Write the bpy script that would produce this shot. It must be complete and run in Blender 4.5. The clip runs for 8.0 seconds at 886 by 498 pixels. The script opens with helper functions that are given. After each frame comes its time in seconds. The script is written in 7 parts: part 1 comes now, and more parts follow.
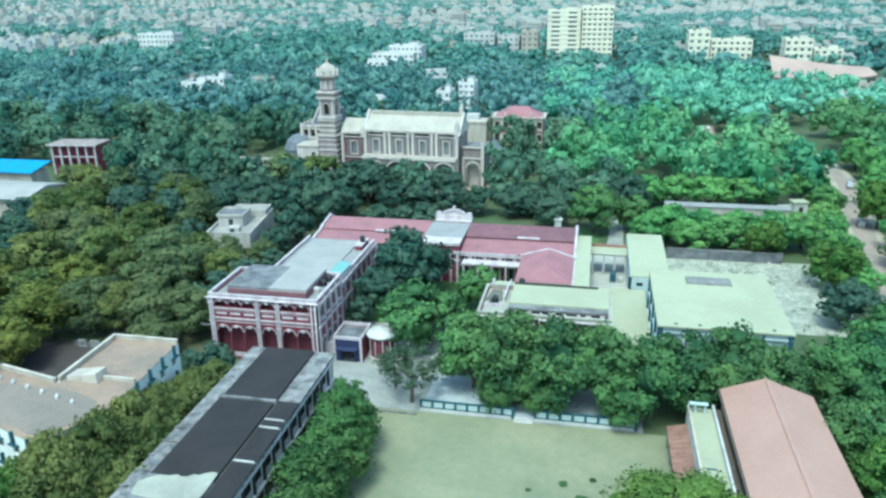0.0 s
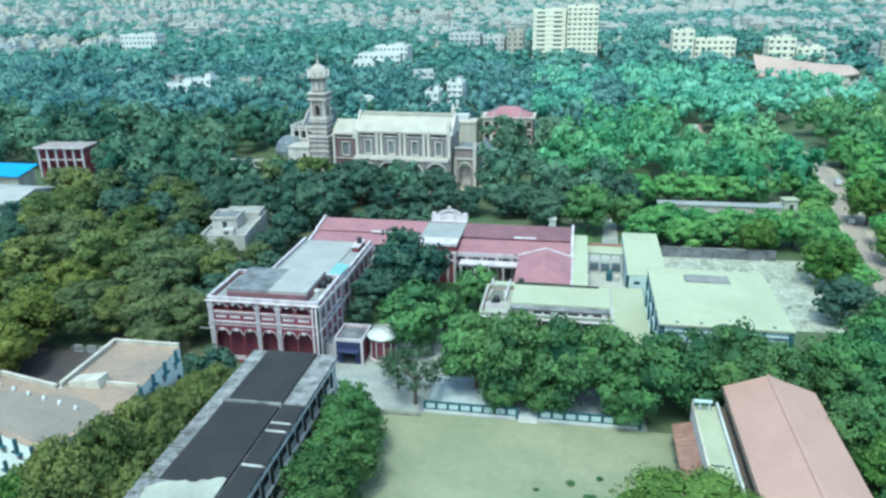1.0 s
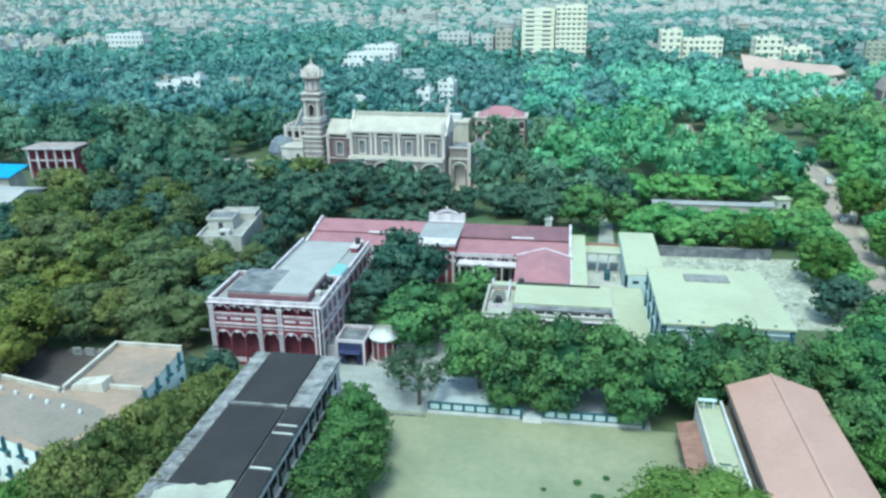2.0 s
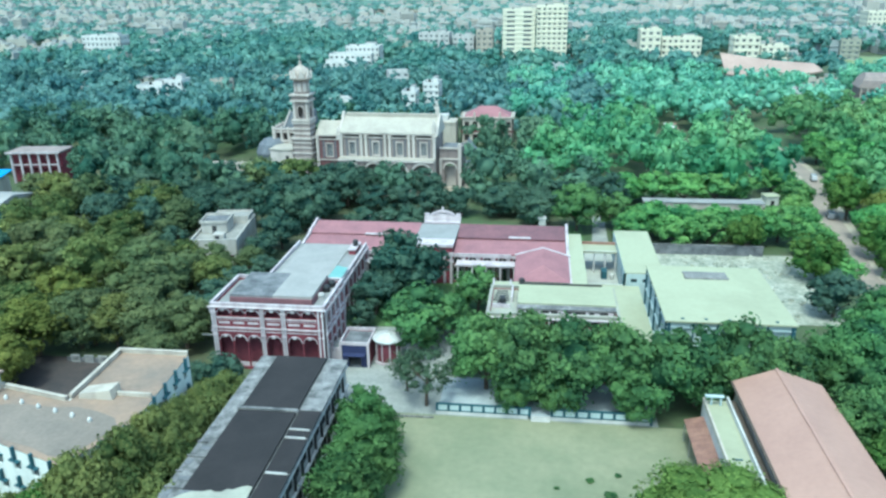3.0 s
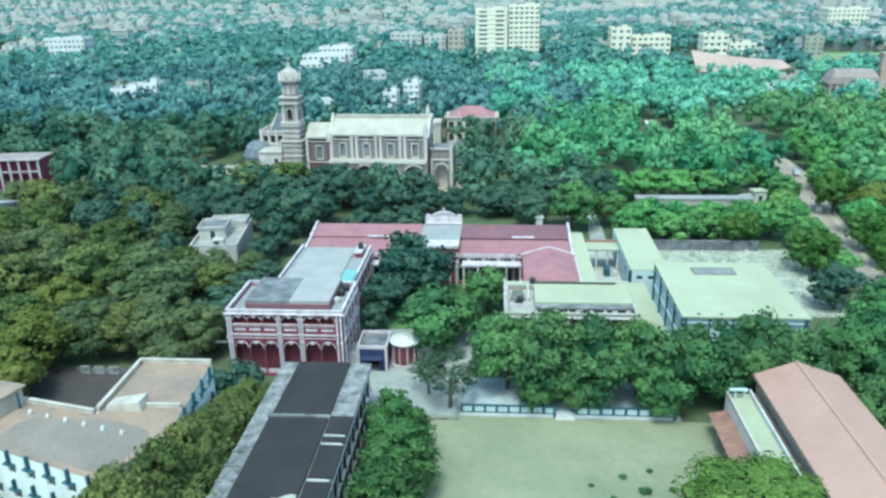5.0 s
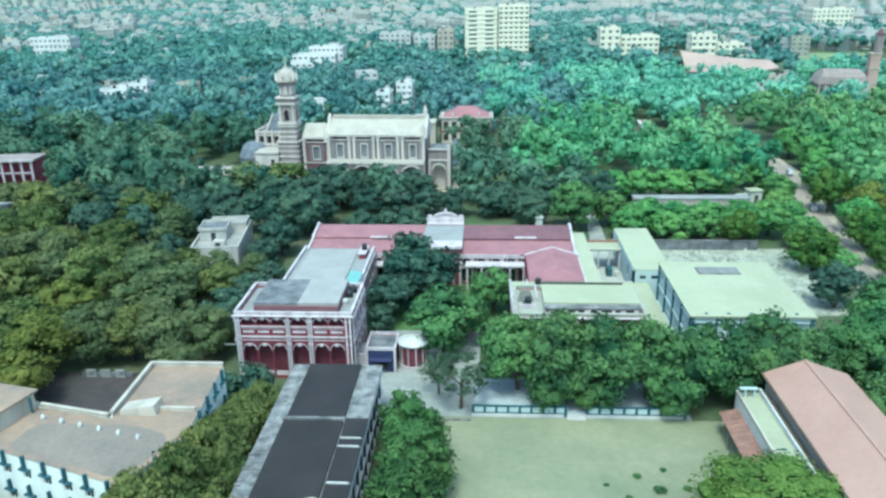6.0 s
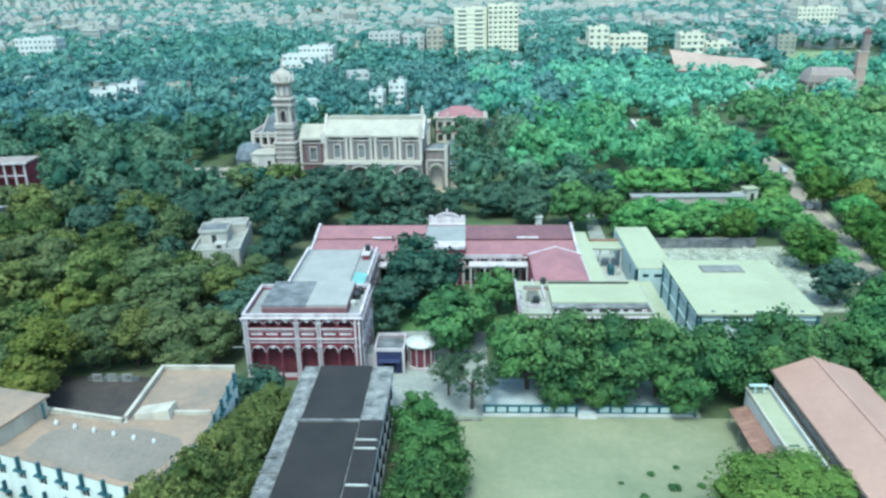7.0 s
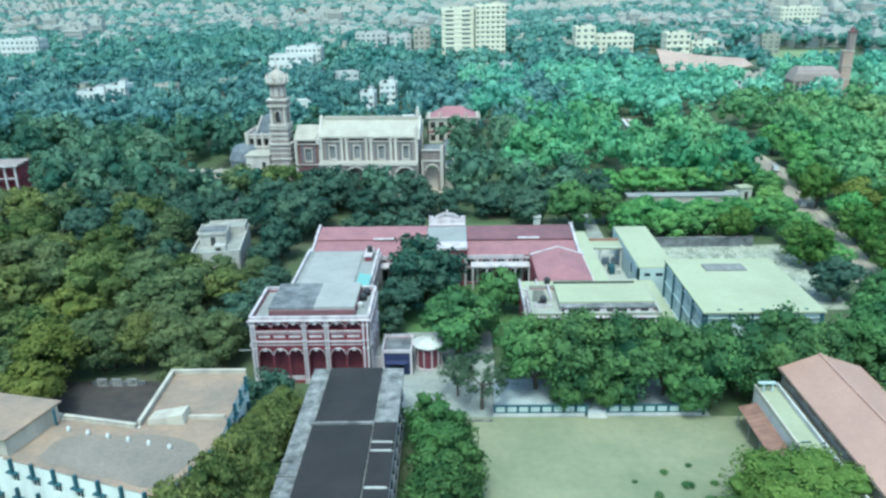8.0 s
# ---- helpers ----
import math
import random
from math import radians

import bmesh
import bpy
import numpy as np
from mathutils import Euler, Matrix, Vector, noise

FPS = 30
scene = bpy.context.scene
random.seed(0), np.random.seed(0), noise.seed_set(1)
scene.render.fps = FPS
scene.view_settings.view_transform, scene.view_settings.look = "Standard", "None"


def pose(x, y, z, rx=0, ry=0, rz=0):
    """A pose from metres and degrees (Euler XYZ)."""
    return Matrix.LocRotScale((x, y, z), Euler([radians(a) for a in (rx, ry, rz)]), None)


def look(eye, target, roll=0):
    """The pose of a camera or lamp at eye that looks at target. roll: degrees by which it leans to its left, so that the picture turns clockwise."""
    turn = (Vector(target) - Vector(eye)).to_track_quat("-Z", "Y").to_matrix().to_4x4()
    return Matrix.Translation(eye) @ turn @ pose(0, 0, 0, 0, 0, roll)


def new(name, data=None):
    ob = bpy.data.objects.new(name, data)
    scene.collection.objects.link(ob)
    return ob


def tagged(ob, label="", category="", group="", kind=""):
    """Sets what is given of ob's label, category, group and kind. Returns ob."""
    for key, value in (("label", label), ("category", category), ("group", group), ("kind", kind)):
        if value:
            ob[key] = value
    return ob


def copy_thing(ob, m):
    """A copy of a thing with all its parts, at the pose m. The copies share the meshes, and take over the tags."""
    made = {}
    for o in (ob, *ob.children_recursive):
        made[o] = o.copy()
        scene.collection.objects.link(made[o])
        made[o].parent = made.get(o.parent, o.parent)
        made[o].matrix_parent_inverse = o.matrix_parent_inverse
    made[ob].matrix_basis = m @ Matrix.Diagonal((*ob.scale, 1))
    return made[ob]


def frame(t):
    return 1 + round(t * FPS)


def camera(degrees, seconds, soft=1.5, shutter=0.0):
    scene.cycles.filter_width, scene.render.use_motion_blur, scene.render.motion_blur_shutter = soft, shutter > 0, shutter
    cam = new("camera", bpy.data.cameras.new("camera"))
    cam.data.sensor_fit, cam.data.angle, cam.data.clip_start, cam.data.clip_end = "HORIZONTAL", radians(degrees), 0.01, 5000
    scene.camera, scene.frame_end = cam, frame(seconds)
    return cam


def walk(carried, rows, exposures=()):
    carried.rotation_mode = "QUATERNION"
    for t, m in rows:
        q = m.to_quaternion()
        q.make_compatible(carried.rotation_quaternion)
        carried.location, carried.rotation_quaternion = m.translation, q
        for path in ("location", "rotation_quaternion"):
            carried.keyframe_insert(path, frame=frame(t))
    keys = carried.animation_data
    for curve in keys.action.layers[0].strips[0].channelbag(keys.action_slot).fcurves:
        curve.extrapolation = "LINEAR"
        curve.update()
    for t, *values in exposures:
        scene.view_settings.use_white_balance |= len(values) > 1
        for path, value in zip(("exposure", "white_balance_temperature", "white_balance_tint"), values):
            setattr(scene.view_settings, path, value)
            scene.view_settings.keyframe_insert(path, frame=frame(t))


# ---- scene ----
cam = camera(60.9, 8.0, soft=2.6)
PATH = [
    (0, (-0.5, 0.099, 63.911), (-0.878, 1.943, 63.234), -0.7),
    (0.5, (-1.975, -0.119, 63.96), (-2.332, 1.729, 63.283), -0.8),
    (1, (-3.374, -0.315, 64.012), (-3.71, 1.537, 63.335), -0.8),
    (1.5, (-4.502, -0.462, 64.09), (-4.823, 1.392, 63.412), -0.7),
    (3, (-10.306, -1.304, 64.504), (-10.549, 0.561, 63.824), -0.8),
    (3.5, (-12.637, -1.583, 64.617), (-12.852, 0.285, 63.936), -0.9),
    (4, (-14.691, -1.784, 64.744), (-14.884, 0.086, 64.063), -0.8),
    (4.5, (-16.912, -2.0, 64.882), (-17.084, -0.128, 64.2), -1.0),
    (6, (-22.936, -2.506, 65.433), (-23.05, -0.63, 64.748), -0.9),
    (6.5, (-24.969, -2.651, 65.598), (-25.063, -0.775, 64.912), -1.0),
    (7, (-26.625, -2.712, 65.737), (-26.703, -0.835, 65.05), -1.0),
    (7.5, (-28.322, -2.779, 65.85), (-28.382, -0.902, 65.163), -0.9),
    (8, (-30.622, -2.768, 66.008), (-30.657, -0.891, 65.32), -1.0),
]
walk(cam, [(t, look(eye, target, roll)) for t, eye, target, roll in PATH], [(0, 1.2, 5160, -19), (7.5, 1.2, 5160, -19), (8, 1.12, 5160, -19)])

# ---- light ----
world = bpy.data.worlds.new("hazy_sky")
world.use_nodes = True
scene.world = world
wn, wl = world.node_tree.nodes, world.node_tree.links
sky = wn.new("ShaderNodeTexSky")
SUN_ELEV, SUN_AZ = 64.0, 190.0
sky.sky_type, sky.sun_disc = "NISHITA", False
sky.sun_elevation, sky.sun_rotation = radians(SUN_ELEV), radians(SUN_AZ)
sky.dust_density, sky.air_density = 3.0, 1.2
wl.new(sky.outputs[0], wn["Background"].inputs[0])
wn["Background"].inputs[1].default_value = 0.15
sun_data = bpy.data.lights.new("sun", "SUN")
sun_data.energy, sun_data.angle, sun_data.color = 1.35, radians(12), (1.0, 0.95, 0.86)
sun = new("sun", sun_data)
az, el = radians(SUN_AZ), radians(SUN_ELEV)
sun.matrix_world = look((0, 0, 0), (-math.sin(az) * math.cos(el), -math.cos(az) * math.cos(el), -math.sin(el)))
sun.location = (0, 0, 300)


# ---- materials ----
def surface(name, colour, second=None, rough=0.85, big=0.12, fine=3.0, share=0.5, bump=0.15, metal=0.0, vary=0.1, streak=False):
    """A worn surface: two colours mixed by broad stains, fine grain on top, and relief."""
    m = bpy.data.materials.new(name)
    m.use_nodes = True
    n, l = m.node_tree.nodes, m.node_tree.links
    b = n["Principled BSDF"]
    co = n.new("ShaderNodeTexCoord")
    src = co.outputs["Object"]
    mp = n.new("ShaderNodeMapping")
    if streak:
        mp.inputs["Scale"].default_value = (1, 1, 0.15)
    l.new(src, mp.inputs[0])
    a = n.new("ShaderNodeTexNoise")
    a.inputs["Scale"].default_value, a.inputs["Detail"].default_value, a.inputs["Roughness"].default_value = big, 6, 0.65
    g = n.new("ShaderNodeTexNoise")
    g.inputs["Scale"].default_value, g.inputs["Detail"].default_value = fine, 5
    l.new(mp.outputs[0], a.inputs[0])
    l.new(src, g.inputs[0])
    r = n.new("ShaderNodeValToRGB")
    r.color_ramp.elements[0].position, r.color_ramp.elements[1].position = share - 0.14, share + 0.14
    second = second or [c * 0.8 for c in colour]
    r.color_ramp.elements[0].color, r.color_ramp.elements[1].color = (*second, 1), (*colour, 1)
    l.new(a.outputs[0], r.inputs[0])
    hs = n.new("ShaderNodeHueSaturation")
    l.new(r.outputs[0], hs.inputs["Color"])
    mr = n.new("ShaderNodeMapRange")
    mr.inputs["To Min"].default_value, mr.inputs["To Max"].default_value = 1 - 2.2 * vary, 1 + 2.2 * vary
    l.new(g.outputs[0], mr.inputs[0])
    l.new(mr.outputs[0], hs.inputs["Value"])
    l.new(hs.outputs[0], b.inputs["Base Color"])
    b.inputs["Roughness"].default_value, b.inputs["Metallic"].default_value = rough, metal
    bp = n.new("ShaderNodeBump")
    bp.inputs["Strength"].default_value, bp.inputs["Distance"].default_value = bump, 0.05
    l.new(g.outputs[0], bp.inputs["Height"])
    l.new(bp.outputs[0], b.inputs["Normal"])
    return m


def foliage(name, dark, light, dry=None, joined=False):
    """Leaves: colour differs from clump to clump and from tree to tree, and light shines through."""
    m = bpy.data.materials.new(name)
    m.use_nodes = True
    n, l = m.node_tree.nodes, m.node_tree.links
    b = n["Principled BSDF"]
    geo, info = n.new("ShaderNodeNewGeometry"), n.new("ShaderNodeObjectInfo")
    co, a = n.new("ShaderNodeTexCoord"), n.new("ShaderNodeTexNoise")
    a.inputs["Scale"].default_value, a.inputs["Detail"].default_value = 0.09, 3
    l.new(co.outputs["Object"], a.inputs[0])
    own = n.new("ShaderNodeAttribute")
    own.attribute_name = "tone"
    total = None
    for socket, share in ((geo.outputs["Random Per Island"], 0.16), (info.outputs["Random"], 0.0 if joined else 0.34), (own.outputs["Fac"], 0.6), (a.outputs[0], 0.5)):
        add = n.new("ShaderNodeMath")
        add.operation = "MULTIPLY_ADD"
        l.new(socket, add.inputs[0])
        add.inputs[1].default_value, add.inputs[2].default_value = share, -0.12
        if total:
            l.new(total, add.inputs[2])
        total = add.outputs[0]
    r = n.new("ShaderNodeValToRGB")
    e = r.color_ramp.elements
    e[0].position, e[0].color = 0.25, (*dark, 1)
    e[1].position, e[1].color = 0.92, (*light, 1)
    if dry:
        x = e.new(1.0)
        x.color = (*dry, 1)
    l.new(total, r.inputs[0])
    # broad patches of fresher and bluer leaves
    wide, shift, hue = n.new("ShaderNodeTexNoise"), n.new("ShaderNodeMapRange"), n.new("ShaderNodeHueSaturation")
    wide.inputs["Scale"].default_value, wide.inputs["Detail"].default_value = 0.028, 2
    l.new(geo.outputs["Position"], wide.inputs[0])
    shift.inputs["From Min"].default_value, shift.inputs["From Max"].default_value = 0.3, 0.7
    shift.inputs["To Min"].default_value, shift.inputs["To Max"].default_value = 0.475, 0.525
    l.new(wide.outputs[0], shift.inputs[0])
    l.new(shift.outputs[0], hue.inputs["Hue"])
    hue.inputs["Saturation"].default_value = 1.04
    l.new(r.outputs[0], hue.inputs["Color"])
    l.new(hue.outputs[0], b.inputs["Base Color"])
    b.inputs["Roughness"].default_value = 0.8
    b.inputs["Specular IOR Level"].default_value = 0.08
    tr, mix = n.new("ShaderNodeBsdfTranslucent"), n.new("ShaderNodeMixShader")
    l.new(hue.outputs[0], tr.inputs[0])
    mix.inputs[0].default_value = 0.42
    l.new(b.outputs[0], mix.inputs[1])
    l.new(tr.outputs[0], mix.inputs[2])
    l.new(mix.outputs[0], n["Material Output"].inputs[0])
    return m


def town_paint(name):
    """Limewash and cement of many houses, each with its own tone."""
    m = surface(name, (0.62, 0.6, 0.55), (0.5, 0.47, 0.42), big=0.05, fine=0.4)
    n, l = m.node_tree.nodes, m.node_tree.links
    geo, r = n.new("ShaderNodeNewGeometry"), n.new("ShaderNodeValToRGB")
    # muted tones set close together, standing in for haze over the town
    tones = [(0.0, (0.38, 0.37, 0.34)), (0.3, (0.34, 0.325, 0.285)), (0.5, (0.4, 0.39, 0.36)), (0.68, (0.35, 0.31, 0.265)), (0.8, (0.31, 0.32, 0.31)), (1.0, (0.41, 0.385, 0.33))]
    e = r.color_ramp.elements
    e[0].position, e[0].color = 0.0, (*tones[0][1], 1)
    e[1].position, e[1].color = 1.0, (*tones[-1][1], 1)
    for p, c in tones[1:-1]:
        x = e.new(p)
        x.color = (*c, 1)
    l.new(geo.outputs["Random Per Island"], r.inputs[0])
    hs = [k for k in n if k.type == "HUE_SAT"][0]
    l.new(r.outputs[0], hs.inputs["Color"])
    return m


WHITE = surface("white_limewash", (0.5, 0.48, 0.455), (0.34, 0.32, 0.3), big=0.35, fine=4, vary=0.07, share=0.44, streak=True)
TRIM = surface("white_trim_paint", (0.5, 0.435, 0.44), (0.32, 0.26, 0.27), big=0.6, fine=5, vary=0.08, share=0.45, streak=True)
BRICK = surface("red_brick", (0.21, 0.038, 0.055), (0.12, 0.025, 0.036), big=0.5, fine=6, vary=0.12, bump=0.3)
REDROOF = surface("red_painted_roof", (0.275, 0.125, 0.135), (0.215, 0.1, 0.112), big=0.25, fine=2, vary=0.07, share=0.45)
DULLROOF = surface("dull_red_roof", (0.18, 0.08, 0.09), (0.125, 0.06, 0.07), big=0.25, fine=2, vary=0.08)
PINK = surface("pink_sheet_roof", (0.37, 0.22, 0.17), (0.32, 0.185, 0.145), big=0.1, fine=1.5, vary=0.05, rough=0.6, share=0.45)
BROWN = surface("rusty_brown_sheet", (0.26, 0.14, 0.1), (0.17, 0.085, 0.065), big=0.5, fine=4, vary=0.12, rough=0.7)
TAR = surface("black_bitumen_felt", (0.023, 0.018, 0.018), (0.013, 0.01, 0.01), big=0.2, fine=3, vary=0.16, rough=0.85)
CEMENT = surface("weathered_cement", (0.27, 0.255, 0.245), (0.085, 0.082, 0.08), big=0.6, fine=3, vary=0.18, share=0.52)
ROOFGREY = surface("grey_cement_terrace", (0.26, 0.25, 0.24), (0.19, 0.185, 0.18), big=0.2, fine=2, vary=0.07, share=0.45)
ROOFPALE = surface("pale_grey_screed", (0.3, 0.28, 0.265), (0.235, 0.225, 0.21), big=0.2, fine=2, vary=0.06, share=0.45)
SCREEDGREY = surface("worn_grey_screed", (0.215, 0.172, 0.138), (0.165, 0.135, 0.11), big=0.15, fine=2, vary=0.12, share=0.5)
ROOFTAN = surface("tan_terrace_screed", (0.31, 0.21, 0.145), (0.185, 0.142, 0.112), big=0.09, fine=1.6, vary=0.1, share=0.52)
MOULD = surface("mouldy_roof_slab", (0.19, 0.185, 0.19), (0.075, 0.075, 0.08), big=0.4, fine=3, vary=0.15)
ROOFWHITE = surface("white_coated_terrace", (0.335, 0.335, 0.225), (0.285, 0.285, 0.19), big=0.08, fine=1.2, vary=0.04, share=0.42)
ROOFCREAM = surface("cream_cement_roof", (0.33, 0.32, 0.255), (0.245, 0.235, 0.195), big=0.2, fine=1.5, vary=0.08, share=0.47)
YARD = surface("pale_cement_yard", (0.38, 0.37, 0.32), (0.3, 0.29, 0.26), big=0.15, fine=1.5, vary=0.06)
OFFWHITE = surface("off_white_wall_paint", (0.47, 0.46, 0.39), (0.37, 0.36, 0.31), big=0.3, fine=2, vary=0.05, share=0.42, streak=True)
CREAMLIGHT = surface("pale_yellow_plaster", (0.66, 0.61, 0.48), (0.54, 0.5, 0.4), big=0.2, fine=1.5, vary=0.05, share=0.42)
CREAM = surface("cream_plaster", (0.44, 0.385, 0.32), (0.3, 0.26, 0.215), big=0.4, fine=3, vary=0.07, share=0.44, streak=True)
PALEBLUE = surface("pale_blue_wall_paint", (0.42, 0.48, 0.47), (0.32, 0.375, 0.37), big=0.4, fine=3, vary=0.06, share=0.44, streak=True)
PALEWALL = surface("bluish_white_wall_paint", (0.66, 0.66, 0.61), (0.52, 0.52, 0.485), big=0.4, fine=3, vary=0.06, share=0.44, streak=True)
BLUE = surface("blue_paint", (0.03, 0.035, 0.1), (0.02, 0.025, 0.07), big=0.6, fine=4, vary=0.1)
TEALDARK = surface("dark_teal_paint", (0.03, 0.09, 0.11), (0.02, 0.06, 0.08), big=0.6, fine=4, vary=0.1)
STONE = surface("church_stone", (0.26, 0.21, 0.195), (0.18, 0.14, 0.13), big=0.4, fine=3, vary=0.12, streak=True)
DARKSTONE = surface("dark_red_church_brick", (0.16, 0.075, 0.075), (0.11, 0.055, 0.055), big=0.5, fine=4, vary=0.12)
CHWHITE = surface("church_lime_roof", (0.37, 0.33, 0.275), (0.295, 0.26, 0.22), big=0.25, fine=2, vary=0.07, share=0.42)
CHTRIM = surface("church_cream_trim", (0.5, 0.44, 0.395), (0.37, 0.325, 0.29), big=0.4, fine=3, vary=0.07, share=0.44, streak=True)
HOUSEWHITE = surface("stained_off_white_wall", (0.42, 0.385, 0.34), (0.29, 0.265, 0.235), big=0.4, fine=3, vary=0.08, share=0.45, streak=True)
HOUSEROOF = surface("stained_pale_terrace", (0.31, 0.29, 0.255), (0.2, 0.185, 0.165), big=0.25, fine=2, vary=0.1, share=0.48)
TOWERSTONE = surface("pale_tower_stone", (0.31, 0.25, 0.23), (0.22, 0.175, 0.16), big=0.4, fine=3, vary=0.12, streak=True)
DOMESTONE = surface("weathered_dome_plaster", (0.4, 0.345, 0.3), (0.28, 0.235, 0.2), big=0.6, fine=3, vary=0.1, streak=True)
SLATE = surface("blue_grey_slate", (0.15, 0.16, 0.18), (0.09, 0.095, 0.11), big=0.5, fine=3, vary=0.12, share=0.48)
TOWNWHITE = surface("bright_white_house_paint", (0.6, 0.58, 0.55), (0.46, 0.45, 0.43), big=0.2, fine=2, vary=0.06, share=0.42, streak=True)
DARKRED = surface("dark_red_paint_and_shade", (0.14, 0.028, 0.042), (0.085, 0.02, 0.03), big=0.6, fine=4, vary=0.12)
GLASS = surface("dark_window_glass", (0.02, 0.025, 0.03), (0.015, 0.018, 0.02), rough=0.15, bump=0.0, vary=0.02)
# panes lightened, with washed-out haze put into their colour
PALEDGLASS = surface("paled_far_glass", (0.14, 0.15, 0.16), (0.1, 0.11, 0.12), rough=0.4, bump=0.0, vary=0.03)
PALEPINK = surface("faded_red_sheet_roof", (0.38, 0.27, 0.22), (0.31, 0.215, 0.175), big=0.06, fine=0.6, vary=0.05)
# Near-black: on doorways, vestry window and gallery back it paints in interior shade.
DARK = surface("dark_interior", (0.03, 0.028, 0.03), rough=0.9)
CHAPELROOF = surface("weathered_brown_roof", (0.27, 0.21, 0.19), (0.2, 0.16, 0.145), big=0.3, fine=2, vary=0.1)
# White van paint greyed, with tree shade put into the colour.
VANGREY = surface("shade_greyed_van_paint", (0.34, 0.34, 0.35), (0.25, 0.25, 0.26), rough=0.45, big=0.8, bump=0.05)
TARP = surface("turquoise_tarpaulin", (0.2, 0.36, 0.33), (0.16, 0.3, 0.27), rough=0.5, big=0.8)
BLUESHEET = surface("blue_sheet_roof", (0.03, 0.24, 0.48), (0.03, 0.18, 0.36), rough=0.45, big=0.4)
METAL = surface("grey_galvanised_metal", (0.4, 0.41, 0.42), (0.3, 0.3, 0.31), rough=0.45, metal=0.6)
PLASTICBLACK = surface("black_tank_plastic", (0.02, 0.02, 0.022), rough=0.5)
BARK = surface("bark", (0.1, 0.075, 0.055), (0.06, 0.045, 0.035), big=1.5, fine=8, vary=0.2, bump=0.5)
EARTH = surface("wooded_ground", (0.05, 0.085, 0.03), (0.085, 0.085, 0.045), big=0.05, fine=0.8, vary=0.15)
SAND = surface("trodden_playground_sand", (0.225, 0.22, 0.135), (0.155, 0.168, 0.098), big=0.07, fine=0.9, vary=0.07, share=0.47)
PLATFORM = surface("pale_platform_cement", (0.4, 0.42, 0.43), (0.3, 0.32, 0.33), big=0.2, fine=2, vary=0.07)
PAVING = surface("grey_cement_paving", (0.31, 0.305, 0.275), (0.22, 0.22, 0.205), big=0.25, fine=2, vary=0.08)
ROADGREY = surface("dusty_asphalt", (0.33, 0.26, 0.21), (0.23, 0.19, 0.16), big=0.12, fine=1.5, vary=0.12)
DUST = surface("dusty_bare_earth", (0.42, 0.36, 0.28), (0.32, 0.27, 0.2), big=0.12, fine=1, vary=0.1)
RUBBLE = surface("pale_rubble_ground", (0.37, 0.36, 0.29), (0.19, 0.2, 0.15), big=0.3, fine=1.2, vary=0.18, share=0.5)
LAWN = surface("lawn_grass", (0.09, 0.15, 0.045), (0.06, 0.11, 0.035), big=0.2, fine=4, vary=0.15)
DARKSOIL = surface("dark_yard_earth", (0.06, 0.045, 0.04), (0.035, 0.03, 0.03), big=0.3, fine=2, vary=0.12)
FIELD = surface("pale_dry_grass", (0.2, 0.24, 0.11), (0.15, 0.19, 0.08), big=0.05, fine=0.6, vary=0.1)
TOWN = town_paint("town_walls")
LEAF = foliage("leaves", (0.048, 0.105, 0.056), (0.195, 0.315, 0.12))
LEAFWEST = foliage("dull_green_leaves", (0.054, 0.086, 0.045), (0.205, 0.24, 0.112))
# Row beside the playground: shade put into a darker leaf colour.
LEAFSHADED = foliage("shade_darkened_leaves", (0.036, 0.076, 0.034), (0.16, 0.245, 0.09))
LEAFDEEP = foliage("deep_green_leaves", (0.034, 0.078, 0.066), (0.14, 0.205, 0.14))
LEAFYELLOW = foliage("yellowish_leaves", (0.082, 0.106, 0.03), (0.27, 0.275, 0.082))
LEAFBRIGHT = foliage("bright_green_leaves", (0.055, 0.12, 0.034), (0.225, 0.33, 0.095))
LEAFGREY = foliage("grey_green_leaves", (0.07, 0.1, 0.06), (0.16, 0.21, 0.13))
LEAFOLIVE = foliage("olive_green_leaves", (0.055, 0.09, 0.034), (0.25, 0.27, 0.1))
# Woods and roadside leaves: bluer left, brighter right, haze put into their colour.
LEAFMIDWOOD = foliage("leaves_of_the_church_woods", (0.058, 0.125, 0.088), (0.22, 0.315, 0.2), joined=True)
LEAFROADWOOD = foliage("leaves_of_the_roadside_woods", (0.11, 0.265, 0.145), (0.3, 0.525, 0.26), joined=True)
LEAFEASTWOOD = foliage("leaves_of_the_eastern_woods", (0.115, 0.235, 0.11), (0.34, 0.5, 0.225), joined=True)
LEAFROAD = foliage("leaves_of_the_roadside_trees", (0.085, 0.205, 0.085), (0.275, 0.46, 0.16))
# Leaf colours below are paled and blued: haze painted into them.
LEAFWOOD = foliage("haze_blued_leaves", (0.085, 0.18, 0.175), (0.27, 0.41, 0.36), joined=True)
LEAFHAZEPALE = foliage("haze_paled_leaves", (0.16, 0.36, 0.26), (0.385, 0.63, 0.44), joined=True)
LEAFHAZED = foliage("hazed_leaves_of_the_town", (0.17, 0.3, 0.27), (0.33, 0.46, 0.4), joined=True)
LEAFFAR = foliage("haze_paled_far_leaves", (0.095, 0.21, 0.185), (0.27, 0.42, 0.345), joined=True)


